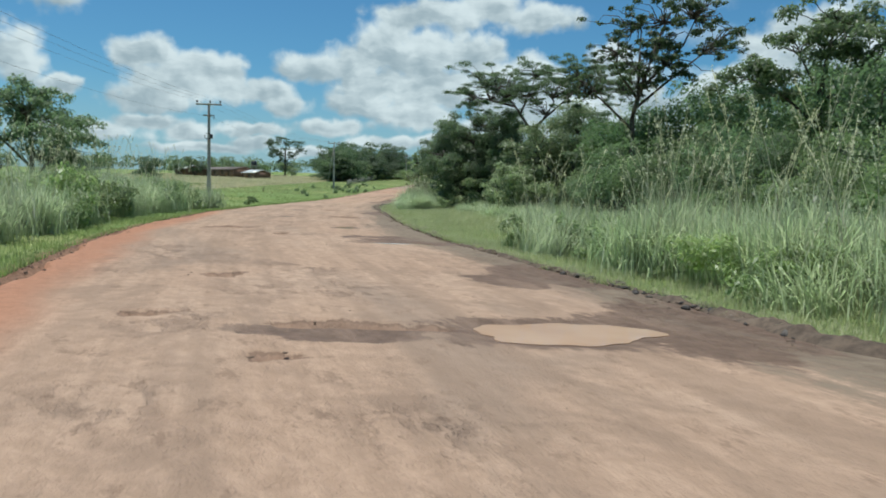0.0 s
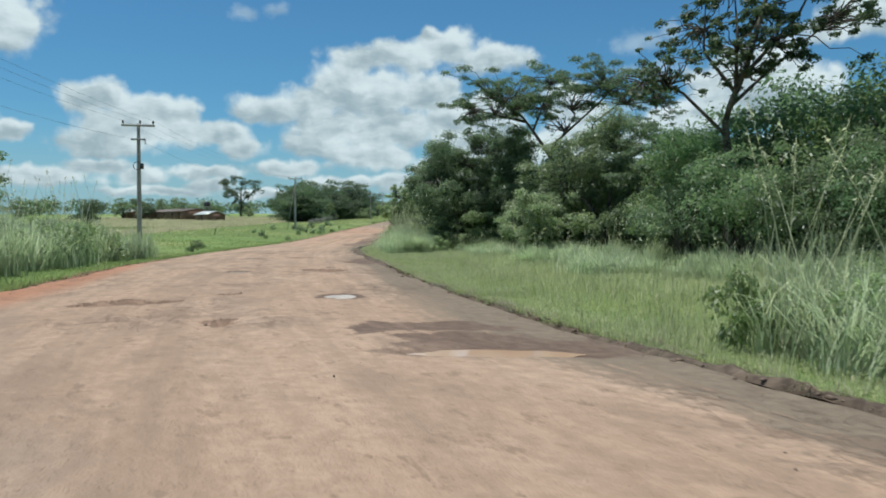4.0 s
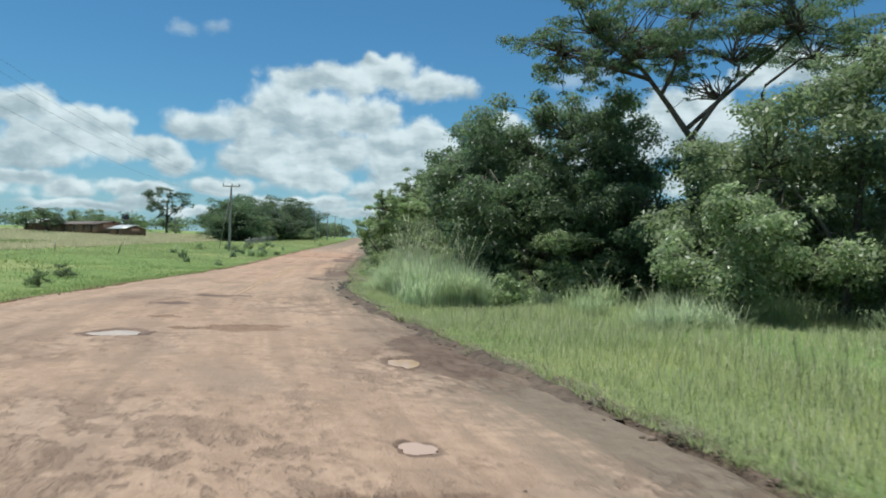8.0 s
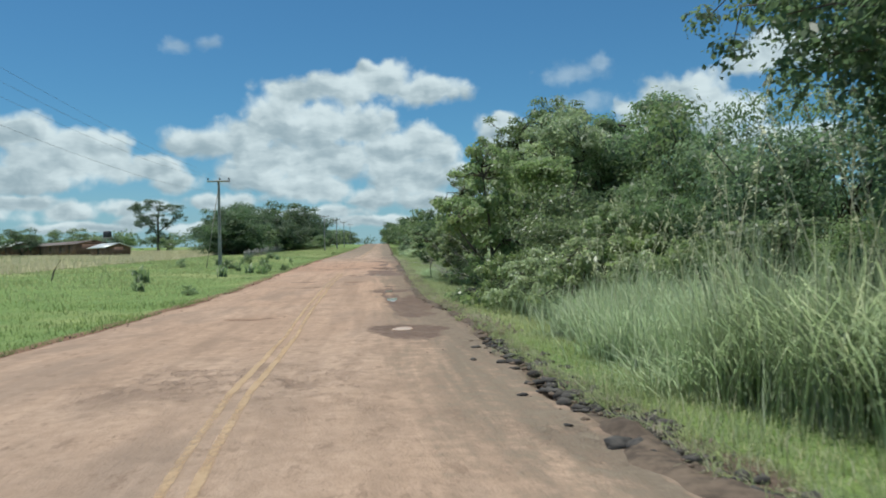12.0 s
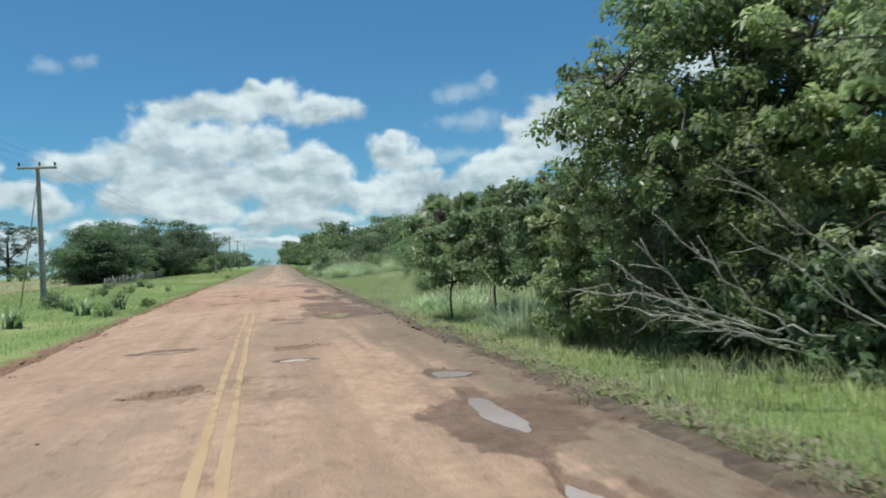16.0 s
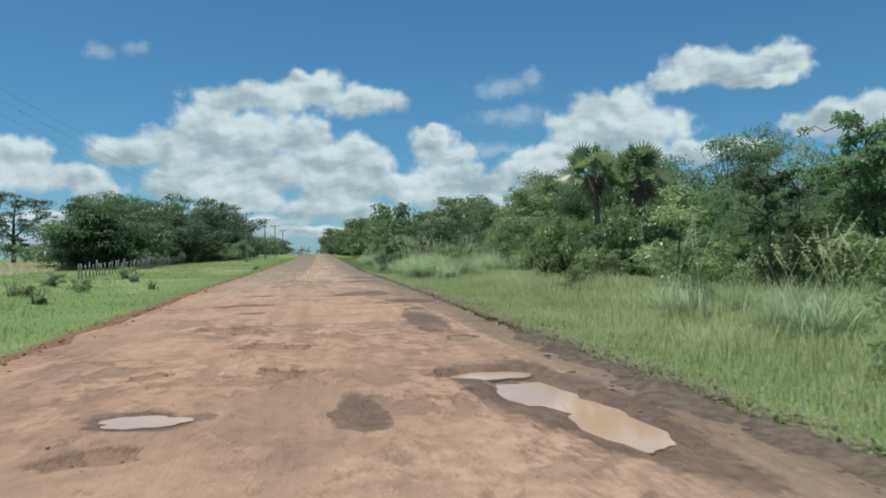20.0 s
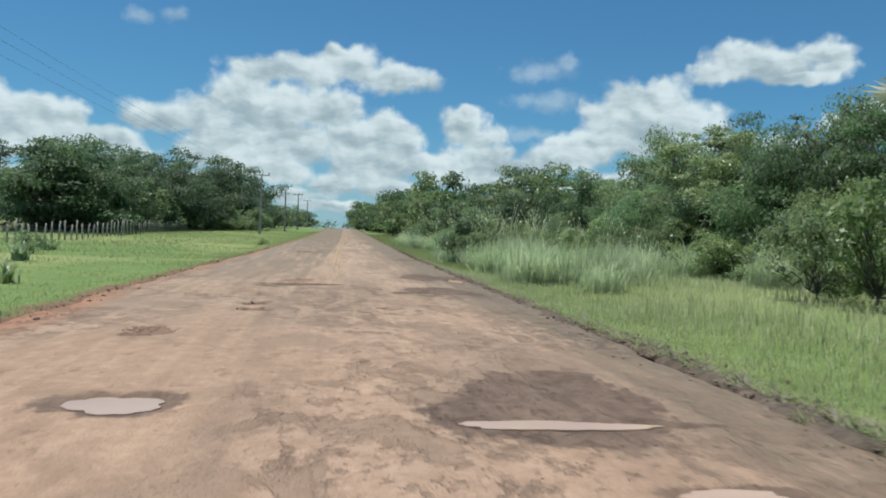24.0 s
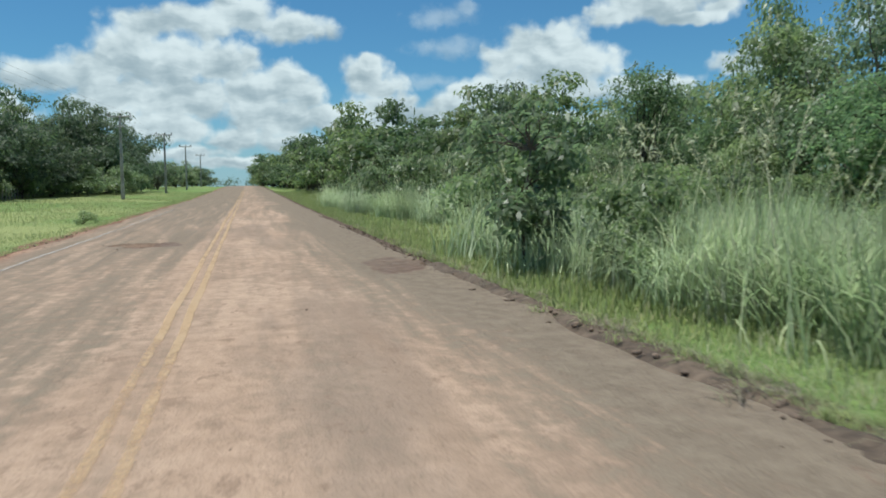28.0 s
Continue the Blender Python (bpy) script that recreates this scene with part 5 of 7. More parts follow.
hero("drooping_tree", "tall roadside tree with drooping clumps of dark leaves", (-2.4, 74.8),
     [[(-2.4, 0.0), (-2.4, 2.0), (-2.2, 4.2), (-1.8, 6.4)], [(-2.4, 1.6), (-3.6, 2.8), (-4.4, 4.0)], [(-2.3, 3.0), (-2.8, 4.6), (-2.8, 5.8)], [(-2.3, 2.4), (-1.2, 4.0)]],
     [(-1.7, 6.6, 0.8), (-2.7, 5.3, 0.7), (-2.9, 6.0, 0.5), (-1.6, 5.3, 0.9), (-4.2, 4.4, 0.55), (-5.0, 3.6, 0.45), (-4.1, 3.5, 0.7), (-2.8, 3.6, 0.8), (-1.4, 3.6, 0.9), (-4.5, 2.7, 0.6), (-2.7, 2.4, 0.9),
      (-0.6, 6.2, 0.9), (0.2, 5.2, 1.0), (-0.4, 4.2, 1.0), (-3.6, 1.8, 0.7), (-2.2, 1.3, 0.8), (-3.4, 5.0, 0.7), (-3.6, 4.2, 0.7), (-2.0, 4.4, 0.9), (-3.2, 2.9, 0.8), (-0.9, 5.2, 0.9), (-2.3, 5.9, 0.8), (-2.0, 3.0, 0.9),
      (0.9, 6.2, 0.9), (0.6, 7.0, 0.8), (-0.8, 7.1, 0.8), (-4.6, 3.3, 0.6)],
     48000, 0.13, M_LEAF_MID, M_BARK, 0.085, 34, 0.5, 0.8, 1.8, tufts=13, tuft=(0.32, 0.66), loose=0.68)
# no creepers here: the lit look of the upper leaves is put into leaf colour
hero("creeper_hung_tree", "tree with yellow-green upper leaves, a lit tone put into their colour", (-1.4, 72.2),
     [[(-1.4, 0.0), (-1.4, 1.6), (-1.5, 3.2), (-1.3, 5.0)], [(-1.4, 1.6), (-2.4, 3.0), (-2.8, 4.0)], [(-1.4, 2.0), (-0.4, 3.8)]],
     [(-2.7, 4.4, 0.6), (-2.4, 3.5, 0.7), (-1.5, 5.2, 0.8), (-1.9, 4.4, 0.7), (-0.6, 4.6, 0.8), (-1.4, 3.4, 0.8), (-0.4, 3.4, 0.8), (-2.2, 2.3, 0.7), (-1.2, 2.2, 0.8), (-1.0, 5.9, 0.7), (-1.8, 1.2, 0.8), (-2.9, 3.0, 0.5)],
     20000, 0.12, M_LEAF_PALE_LIT, M_BARK, 0.07, 67, 0.5, 0.7, 1.2, tufts=11, tuft=(0.30, 0.62), loose=0.64)
hero("sunlit_tree", "broad roadside tree with yellow-green upper leaves coloured as sunlit", (-1.9, 69.4),
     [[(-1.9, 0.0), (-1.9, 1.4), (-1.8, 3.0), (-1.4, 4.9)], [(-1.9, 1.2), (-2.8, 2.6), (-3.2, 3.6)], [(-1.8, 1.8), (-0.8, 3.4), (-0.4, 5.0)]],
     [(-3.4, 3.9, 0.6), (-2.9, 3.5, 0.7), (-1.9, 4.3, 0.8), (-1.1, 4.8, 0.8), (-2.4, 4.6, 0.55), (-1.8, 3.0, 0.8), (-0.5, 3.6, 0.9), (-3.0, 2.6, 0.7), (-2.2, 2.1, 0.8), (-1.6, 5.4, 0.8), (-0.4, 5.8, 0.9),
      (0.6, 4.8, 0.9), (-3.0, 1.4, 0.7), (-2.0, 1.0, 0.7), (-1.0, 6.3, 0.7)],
     20000, 0.13, M_LEAF_PALE_LIT, M_BARK, 0.09, 35, 0.5, 0.7, 1.6, tufts=10, tuft=(0.34, 0.68), loose=0.62)
hero("verge_tree", "leafy small tree leaning out over the verge", (-4.2, 66.4),
     [[(-4.2, 0.0), (-4.2, 1.2), (-4.3, 2.8), (-4.5, 4.4)], [(-4.2, 1.0), (-5.2, 2.2), (-5.6, 3.0)], [(-4.2, 1.4), (-3.2, 2.8), (-2.8, 4.0)]],
     [(-4.4, 4.7, 0.55), (-4.9, 4.0, 0.45), (-3.9, 4.3, 0.65), (-2.9, 4.2, 0.7), (-1.9, 4.0, 0.8), (-5.5, 3.1, 0.45), (-5.5, 2.5, 0.4), (-5.0, 3.0, 0.6), (-4.2, 3.1, 0.7), (-3.2, 2.8, 0.8), (-4.4, 2.0, 0.7), (-3.4, 1.5, 0.8), (-4.6, 1.1, 0.5)],
     15000, 0.14, M_LEAF_LIGHT, M_BARK, 0.07, 36, 0.5, 0.75, 1.5, tufts=9, tuft=(0.34, 0.68), loose=0.62)
for bx, by, tall, count, leaf, seed in ((-3.5, 61.6, 1.7, 4200, M_LEAF_PALE_LIT, 42), (-3.9, 63.8, 1.5, 3600, M_LEAF_LIGHT, 43), (-2.9, 59.8, 2.1, 4600, M_LEAF_PALE_LIT, 44), (-3.0, 67.6, 1.8, 4000, M_LEAF_LIGHT, 45), (-2.6, 72.0, 1.9, 4000, M_LEAF_DARK, 46),
                                      (-4.5, 65.0, 0.9, 2000, M_LEAF_PALE_LIT, 47), (-2.2, 64.4, 2.6, 5200, M_LEAF_PALE_LIT, 48), (-1.6, 61.6, 2.9, 5600, M_LEAF_LIGHT, 49)):
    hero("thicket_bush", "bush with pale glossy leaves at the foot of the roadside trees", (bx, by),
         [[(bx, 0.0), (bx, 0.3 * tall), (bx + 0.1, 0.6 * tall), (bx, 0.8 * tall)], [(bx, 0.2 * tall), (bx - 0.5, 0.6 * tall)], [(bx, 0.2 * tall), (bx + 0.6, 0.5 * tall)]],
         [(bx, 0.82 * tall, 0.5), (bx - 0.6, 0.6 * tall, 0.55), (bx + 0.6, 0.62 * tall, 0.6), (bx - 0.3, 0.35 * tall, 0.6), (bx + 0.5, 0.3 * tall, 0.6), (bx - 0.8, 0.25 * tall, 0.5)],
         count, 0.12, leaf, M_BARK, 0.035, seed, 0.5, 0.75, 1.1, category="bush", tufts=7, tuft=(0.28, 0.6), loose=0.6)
hero("crested_tree", "tall tree with pale green crown tips above the tall grass", (6.2, 144.8),
     [[(6.2, 0.0), (6.2, 2.0), (6.1, 4.2), (6.4, 6.0)], [(6.2, 2.4), (5.0, 4.4)], [(6.2, 2.8), (7.5, 5.0)]],
     [(5.0, 5.7, 0.9), (6.4, 6.4, 0.8), (7.5, 5.9, 1.0), (5.8, 4.9, 1.1), (7.8, 4.5, 1.1), (4.6, 4.2, 1.0), (6.2, 3.2, 1.3), (7.6, 2.8, 1.2), (5.0, 2.4, 1.1)],
     15000, 0.15, M_LEAF_LIGHT, M_BARK, 0.10, 37, 0.5, 0.6, 1.8, tufts=10, tuft=(0.34, 0.68), loose=0.65)
hero("glossy_bush", "upright bush with large dark glossy leaves in the tall grass", (-5.7, 146.2),
     [[(-5.7, 0.0), (-5.7, 0.6), (-5.7, 1.4), (-5.6, 2.2)], [(-5.7, 0.5), (-6.1, 1.5)], [(-5.7, 0.6), (-5.2, 1.6)]],
     [(-6.0, 2.3, 0.5), (-5.5, 1.6, 0.6), (-6.0, 1.1, 0.5), (-5.3, 2.2, 0.5), (-5.6, 2.7, 0.35), (-5.4, 0.9, 0.5)],
     2600, 0.17, M_LEAF_DARK, M_BARK, 0.045, 38, 0.45, 0.9, 0.8, category="bush")
hero("grey_bush", "open grey-green bush with bare twigs in the clearing", (2.6, 109.6),
     [[(2.6, 0.0), (2.5, 0.9), (2.6, 2.0), (2.4, 3.4)], [(2.6, 0.6), (3.4, 1.8), (3.4, 3.0)], [(2.5, 0.8), (1.8, 2.4)]],
     [(2.0, 3.3, 0.7), (3.0, 3.2, 0.8), (2.3, 2.2, 0.9), (2.1, 1.1, 0.8), (3.5, 1.6, 0.8), (2.8, 0.8, 0.8)],
     5200, 0.12, M_LEAF_OPEN, M_BARK, 0.05, 39, 0.5, 0.8, 1.2, category="bush", tufts=12, tuft=(0.18, 0.4), loose=0.7)
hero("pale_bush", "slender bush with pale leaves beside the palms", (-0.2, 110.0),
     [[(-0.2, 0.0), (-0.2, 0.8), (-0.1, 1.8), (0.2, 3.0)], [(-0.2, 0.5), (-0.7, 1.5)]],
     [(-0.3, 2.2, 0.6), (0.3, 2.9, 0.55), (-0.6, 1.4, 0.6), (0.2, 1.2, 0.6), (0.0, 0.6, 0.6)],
     2600, 0.13, M_LEAF_PALE_LIT, M_BARK, 0.04, 40, 0.5, 0.7, 0.9, category="bush")
hero("edge_tree", "tall dark tree behind the clearing", (7.8, 112.2),
     [[(7.8, 0.0), (7.8, 1.8), (7.9, 3.6), (7.8, 5.2)], [(7.8, 2.0), (7.0, 3.8)], [(7.8, 2.4), (8.8, 4.0)]],
     [(7.8, 5.6, 0.9), (8.4, 4.4, 1.1), (7.0, 4.1, 0.8), (7.9, 2.6, 1.3), (9.4, 4.6, 1.1), (9.2, 3.0, 1.2), (7.2, 1.4, 1.1)],
     9000, 0.16, M_LEAF_DARK, M_BARK, 0.11, 41, 0.5, 0.7, 1.6, tufts=9, tuft=(0.26, 0.55), loose=0.62)
hero("open_tree", "tall open tree with sparse dark leaves and bare limbs", (10.9, 26.6),
     [[(10.9, 0.0), (11.0, 3.0), (10.9, 5.6), (11.3, 7.8), (12.0, 9.6), (12.6, 11.0)], [(11.0, 5.8), (12.6, 7.4), (14.0, 8.6), (15.2, 9.5)], [(10.9, 6.2), (9.9, 8.0), (10.0, 9.8)],
      [(11.2, 7.4), (13.2, 9.2), (13.6, 10.4)], [(10.9, 5.2), (9.0, 6.6), (7.6, 7.0)], [(11.0, 6.6), (11.0, 8.6), (11.2, 10.4)]],
     [(10.3, 10.3, 1.0), (9.8, 8.8, 0.9), (11.9, 10.6, 1.1), (13.2, 11.1, 1.0), (14.0, 10.0, 1.0), (11.9, 9.0, 1.2), (10.8, 8.0, 1.0), (15.0, 9.0, 0.9), (15.5, 9.8, 0.7),
      (12.7, 8.0, 1.0), (11.1, 7.0, 0.8), (8.4, 7.2, 0.9), (7.6, 6.8, 0.6)],
     17000, 0.145, M_LEAF_OPEN, M_BARK, 0.15, 6, 0.55, 0.6, 2.2, tufts=24, tuft=(0.13, 0.34), loose=0.85)
hero("rounded_tree", "tall tree with a rounded dark green crown above the woods", (17.6, 19.0),
     [[(17.6, 0.0), (17.5, 3.0), (17.2, 5.2), (17.3, 7.2), (17.5, 8.6)], [(17.3, 4.6), (15.6, 5.8), (14.2, 6.4)], [(17.2, 5.4), (18.8, 7.0), (19.2, 7.8)], [(17.2, 6.0), (16.2, 7.4)]],
     [(17.2, 8.9, 1.3), (16.1, 8.1, 1.2), (18.5, 8.4, 1.3), (17.4, 7.4, 1.2), (14.1, 6.5, 1.2), (15.4, 5.8, 1.2), (19.0, 6.9, 1.2), (20.0, 7.8, 1.2)],
     13000, 0.18, M_LEAF_MID, M_BARK, 0.15, 7, 0.55, 0.65, 2.2, tufts=10, tuft=(0.25, 0.6), loose=0.58)
hero("dense_tree", "big dense tree with dark glossy leaves down to the grass", (2.0, 50.2),
     [[(2.0, 0.0), (1.9, 1.6), (2.1, 3.6), (1.9, 5.4)], [(1.9, 1.2), (0.4, 2.8), (-0.8, 4.4)], [(2.0, 1.6), (3.5, 3.2), (4.6, 5.0)], [(2.1, 2.6), (3.0, 4.8), (3.2, 6.4)]],
     [(-1.4, 5.4, 0.9), (-1.3, 4.3, 1.0), (0.3, 6.4, 1.2), (2.5, 7.1, 1.2), (4.5, 7.2, 1.1), (5.4, 6.0, 1.1), (-0.6, 3.5, 1.3), (0.6, 4.8, 1.5), (2.0, 4.8, 1.7), (4.5, 3.7, 1.4), (1.2, 5.9, 1.2), (3.6, 5.8, 1.4), (0.2, 2.1, 1.4),
      (2.5, 2.5, 1.6), (4.2, 1.9, 1.4), (0.2, 1.0, 1.0), (1.6, 1.0, 1.2), (3.1, 1.0, 1.2), (5.2, 4.4, 1.2), (5.4, 2.6, 1.2), (3.2, 3.6, 1.5), (1.4, 3.4, 1.5)],
     150000, 0.135, M_LEAF_DARK, M_BARK, 0.18, 8, 0.55, 0.8, 2.6, tufts=14, tuft=(0.36, 0.70), loose=0.66)
for bx, by, tall, leaf, seed in ((6.6, 46.0, 5.4, M_LEAF_DARK, 61), (8.9, 44.6, 6.0, M_LEAF_MID, 62), (4.4, 47.2, 4.2, M_LEAF_DARK, 63), (10.6, 45.6, 6.2, M_LEAF_DARK, 64), (7.0, 43.4, 3.4, M_LEAF_MID, 65), (1.8, 47.4, 2.6, M_LEAF_PALE_LIT, 66)):
    w = 0.30 * tall + 0.5
    hero("shady_bush", "tall dark bush crowding under the spreading tree", (bx, by),
         [[(bx, 0.0), (bx, 0.25 * tall), (bx + 0.15, 0.5 * tall), (bx, 0.8 * tall)], [(bx, 0.2 * tall), (bx - 0.6 * w, 0.6 * tall)], [(bx, 0.25 * tall), (bx + 0.6 * w, 0.62 * tall)]],
         [(bx, 0.88 * tall, 0.5 * w), (bx - 0.6 * w, 0.70 * tall, 0.5 * w), (bx + 0.6 * w, 0.74 * tall, 0.5 * w), (bx, 0.6 * tall, 0.6 * w), (bx - 0.8 * w, 0.42 * tall, 0.5 * w),
          (bx + 0.8 * w, 0.44 * tall, 0.5 * w), (bx - 0.2 * w, 0.36 * tall, 0.6 * w), (bx - 0.6 * w, 0.18 * tall, 0.5 * w), (bx + 0.5 * w, 0.18 * tall, 0.5 * w)],
         int(4600 * tall), 0.14, leaf, M_BARK, 0.06, seed, 0.5, 0.75, 1.6, category="bush", tufts=9, tuft=(0.34, 0.68), loose=0.62)
hero("field_tree", "broad green tree standing over tall grass", (-32.0, 43.0),
     [[(-32.0, 0.0), (-31.9, 2.0), (-32.2, 4.2), (-32.0, 6.4)], [(-32.0, 1.8), (-29.8, 3.8), (-28.6, 5.0)], [(-32.0, 2.4), (-34.2, 4.6), (-35.6, 6.0)]],
     [(-32.4, 8.2, 1.5), (-30.8, 7.4, 1.4), (-29.0, 5.6, 1.4), (-27.9, 4.4, 1.2), (-33.8, 7.6, 1.5), (-35.6, 6.6, 1.6), (-32.0, 6.0, 1.9), (-30.2, 4.2, 1.6), (-33.6, 4.8, 1.8),
      (-35.8, 4.4, 1.6), (-29.0, 3.0, 1.2), (-32.0, 3.0, 1.6), (-37.0, 5.2, 1.4)],
     22000, 0.24, M_LEAF_DARK, M_BARK, 0.24, 9, 0.55, 0.7, 3.2, tufts=9, tuft=(0.3, 0.7), loose=0.55)
hero("creeper_tree", "slender tree smothered in dark creepers above the bushes", (3.4, 72.2),
     [[(3.4, 0.0), (3.3, 2.5), (3.5, 5.0), (3.7, 7.4)], [(3.4, 4.6), (2.2, 6.4)], [(3.5, 5.2), (4.5, 6.9)]],
     [(3.4, 7.2, 0.9), (2.2, 6.2, 0.9), (4.0, 6.6, 0.8), (1.7, 5.4, 0.9), (3.4, 5.4, 1.1), (4.3, 5.2, 0.9), (2.9, 4.3, 1.2)],
     9000, 0.17, M_LEAF_DARK, M_BARK, 0.12, 10, 0.55, 0.9, 1.6)
hero("lone_field_tree", "rounded open-crowned tree beside the far houses", (-66.0, 238.0),
     [[(-66.0, 0.0), (-66.0, 4.0), (-66.3, 7.4), (-66.0, 10.2)], [(-66.0, 4.5), (-69.5, 7.6)], [(-66.0, 4.8), (-62.7, 7.8)]],
     [(-69.9, 10.6, 2.3), (-66.8, 11.6, 2.3), (-63.5, 10.5, 2.3), (-61.0, 8.4, 1.9), (-71.5, 8.3, 1.8), (-67.1, 8.6, 2.3), (-64.1, 7.0, 2.0), (-69.3, 6.2, 1.7), (-66.2, 4.6, 1.8), (-64.4, 3.0, 1.6), (-67.6, 2.6, 1.6)],
     9000, 0.32, M_LEAF_FAR, M_BARK, 0.34, 12, 0.55, 0.6, 3.6, tufts=8, tuft=(0.3, 0.62), loose=0.55)
hero("roadside_tree", "young roadside tree with a bare thin trunk and drooping leaves", (-4.9, 80.4),
     [[(-4.9, 0.0), (-4.9, 0.8), (-4.85, 1.8), (-4.7, 2.8)], [(-4.9, 1.1), (-4.6, 1.9)], [(-4.85, 1.5), (-5.1, 2.1)]],
     [(-4.7, 2.9, 0.35), (-4.6, 2.4, 0.42), (-4.9, 1.9, 0.4), (-4.7, 1.45, 0.36), (-4.3, 3.0, 0.3), (-5.1, 1.3, 0.3), (-4.6, 1.0, 0.32), (-5.0, 2.5, 0.3)],
     3600, 0.13, M_LEAF_MID, M_BARK, 0.030, 13, 0.45, 0.9, 0.6)
hero("roadside_tree", "small roadside tree with a broad crown on a short trunk", (-5.36, 83.0),
     [[(-5.36, 0.0), (-5.38, 0.5), (-5.34, 1.0), (-5.2, 1.9)], [(-5.36, 0.7), (-5.8, 1.6)], [(-5.34, 0.8), (-4.8, 1.6)]],
     [(-6.0, 2.35, 0.40), (-6.2, 1.9, 0.32), (-5.6, 2.1, 0.50), (-5.1, 2.35, 0.50), (-4.6, 2.45, 0.45), (-5.7, 1.5, 0.45), (-5.2, 1.35, 0.45), (-4.9, 1.7, 0.50), (-4.4, 1.9, 0.50), (-5.4, 1.0, 0.36),
      (-4.7, 1.2, 0.40), (-6.05, 1.6, 0.34), (-4.3, 1.4, 0.4)],
     9000, 0.13, M_LEAF_MID, M_BARK, 0.030, 14, 0.42, 0.8, 0.9, tufts=9, tuft=(0.30, 0.62), loose=0.6)
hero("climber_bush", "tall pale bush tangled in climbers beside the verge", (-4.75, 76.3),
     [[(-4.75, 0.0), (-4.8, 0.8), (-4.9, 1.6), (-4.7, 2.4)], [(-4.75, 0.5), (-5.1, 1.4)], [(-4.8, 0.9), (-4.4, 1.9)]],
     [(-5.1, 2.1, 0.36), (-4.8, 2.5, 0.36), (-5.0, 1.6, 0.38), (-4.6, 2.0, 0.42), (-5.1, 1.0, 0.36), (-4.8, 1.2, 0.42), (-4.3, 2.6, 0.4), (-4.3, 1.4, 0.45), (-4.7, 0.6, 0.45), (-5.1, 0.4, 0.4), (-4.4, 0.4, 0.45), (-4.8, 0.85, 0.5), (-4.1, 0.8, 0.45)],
     8000, 0.10, M_LEAF_PALE_LIT, M_BARK, 0.03, 16, 0.4, 0.9, 0.7, category="bush", tufts=8, tuft=(0.24, 0.5))
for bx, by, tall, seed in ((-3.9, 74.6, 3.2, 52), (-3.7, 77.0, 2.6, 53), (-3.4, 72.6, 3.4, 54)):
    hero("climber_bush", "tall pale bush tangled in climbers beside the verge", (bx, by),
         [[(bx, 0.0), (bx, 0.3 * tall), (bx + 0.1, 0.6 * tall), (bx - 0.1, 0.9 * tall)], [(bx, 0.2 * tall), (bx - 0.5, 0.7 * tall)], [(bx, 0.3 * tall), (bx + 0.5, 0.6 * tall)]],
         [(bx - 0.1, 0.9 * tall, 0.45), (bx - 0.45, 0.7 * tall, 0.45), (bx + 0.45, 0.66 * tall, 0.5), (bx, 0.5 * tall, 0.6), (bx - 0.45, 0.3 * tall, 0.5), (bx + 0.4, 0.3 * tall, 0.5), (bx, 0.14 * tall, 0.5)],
         4200, 0.10, M_LEAF_PALE_LIT, M_BARK, 0.03, seed, 0.4, 0.9, 0.8, category="bush", tufts=8, tuft=(0.3, 0.6))
young = hero("roadside_tree", "slim roadside tree with yellow young leaves at its tip", (-4.5, 78.2),
             [[(-4.5, 0.0), (-4.5, 0.9), (-4.55, 2.0), (-4.4, 2.9)], [(-4.5, 0.9), (-5.0, 1.9), (-5.0, 2.7)], [(-4.52, 1.3), (-4.2, 2.2)]],
             [(-4.4, 2.7, 0.32), (-4.9, 2.7, 0.36), (-5.15, 2.35, 0.32), (-4.3, 2.3, 0.36), (-4.75, 2.1, 0.4), (-4.45, 1.7, 0.32), (-4.45, 1.2, 0.32), (-4.95, 1.6, 0.32), (-4.5, 0.7, 0.3)],
             4200, 0.12, M_LEAF_MID, M_BARK, 0.030, 15, 0.45, 0.9, 0.7)
tip = Soup()
rng_tip = np.random.default_rng(3)
crown_leaves(tip, rng_tip, np.array([[0.06, 0.0, 3.0], [0.10, 0.05, 3.15]]), np.array([0.14, 0.10]), 34, 0.13)
put("young_leaves", tip.mesh("young_leaves"), M_LEAF_YELLOW, young, "yellow young leaves")


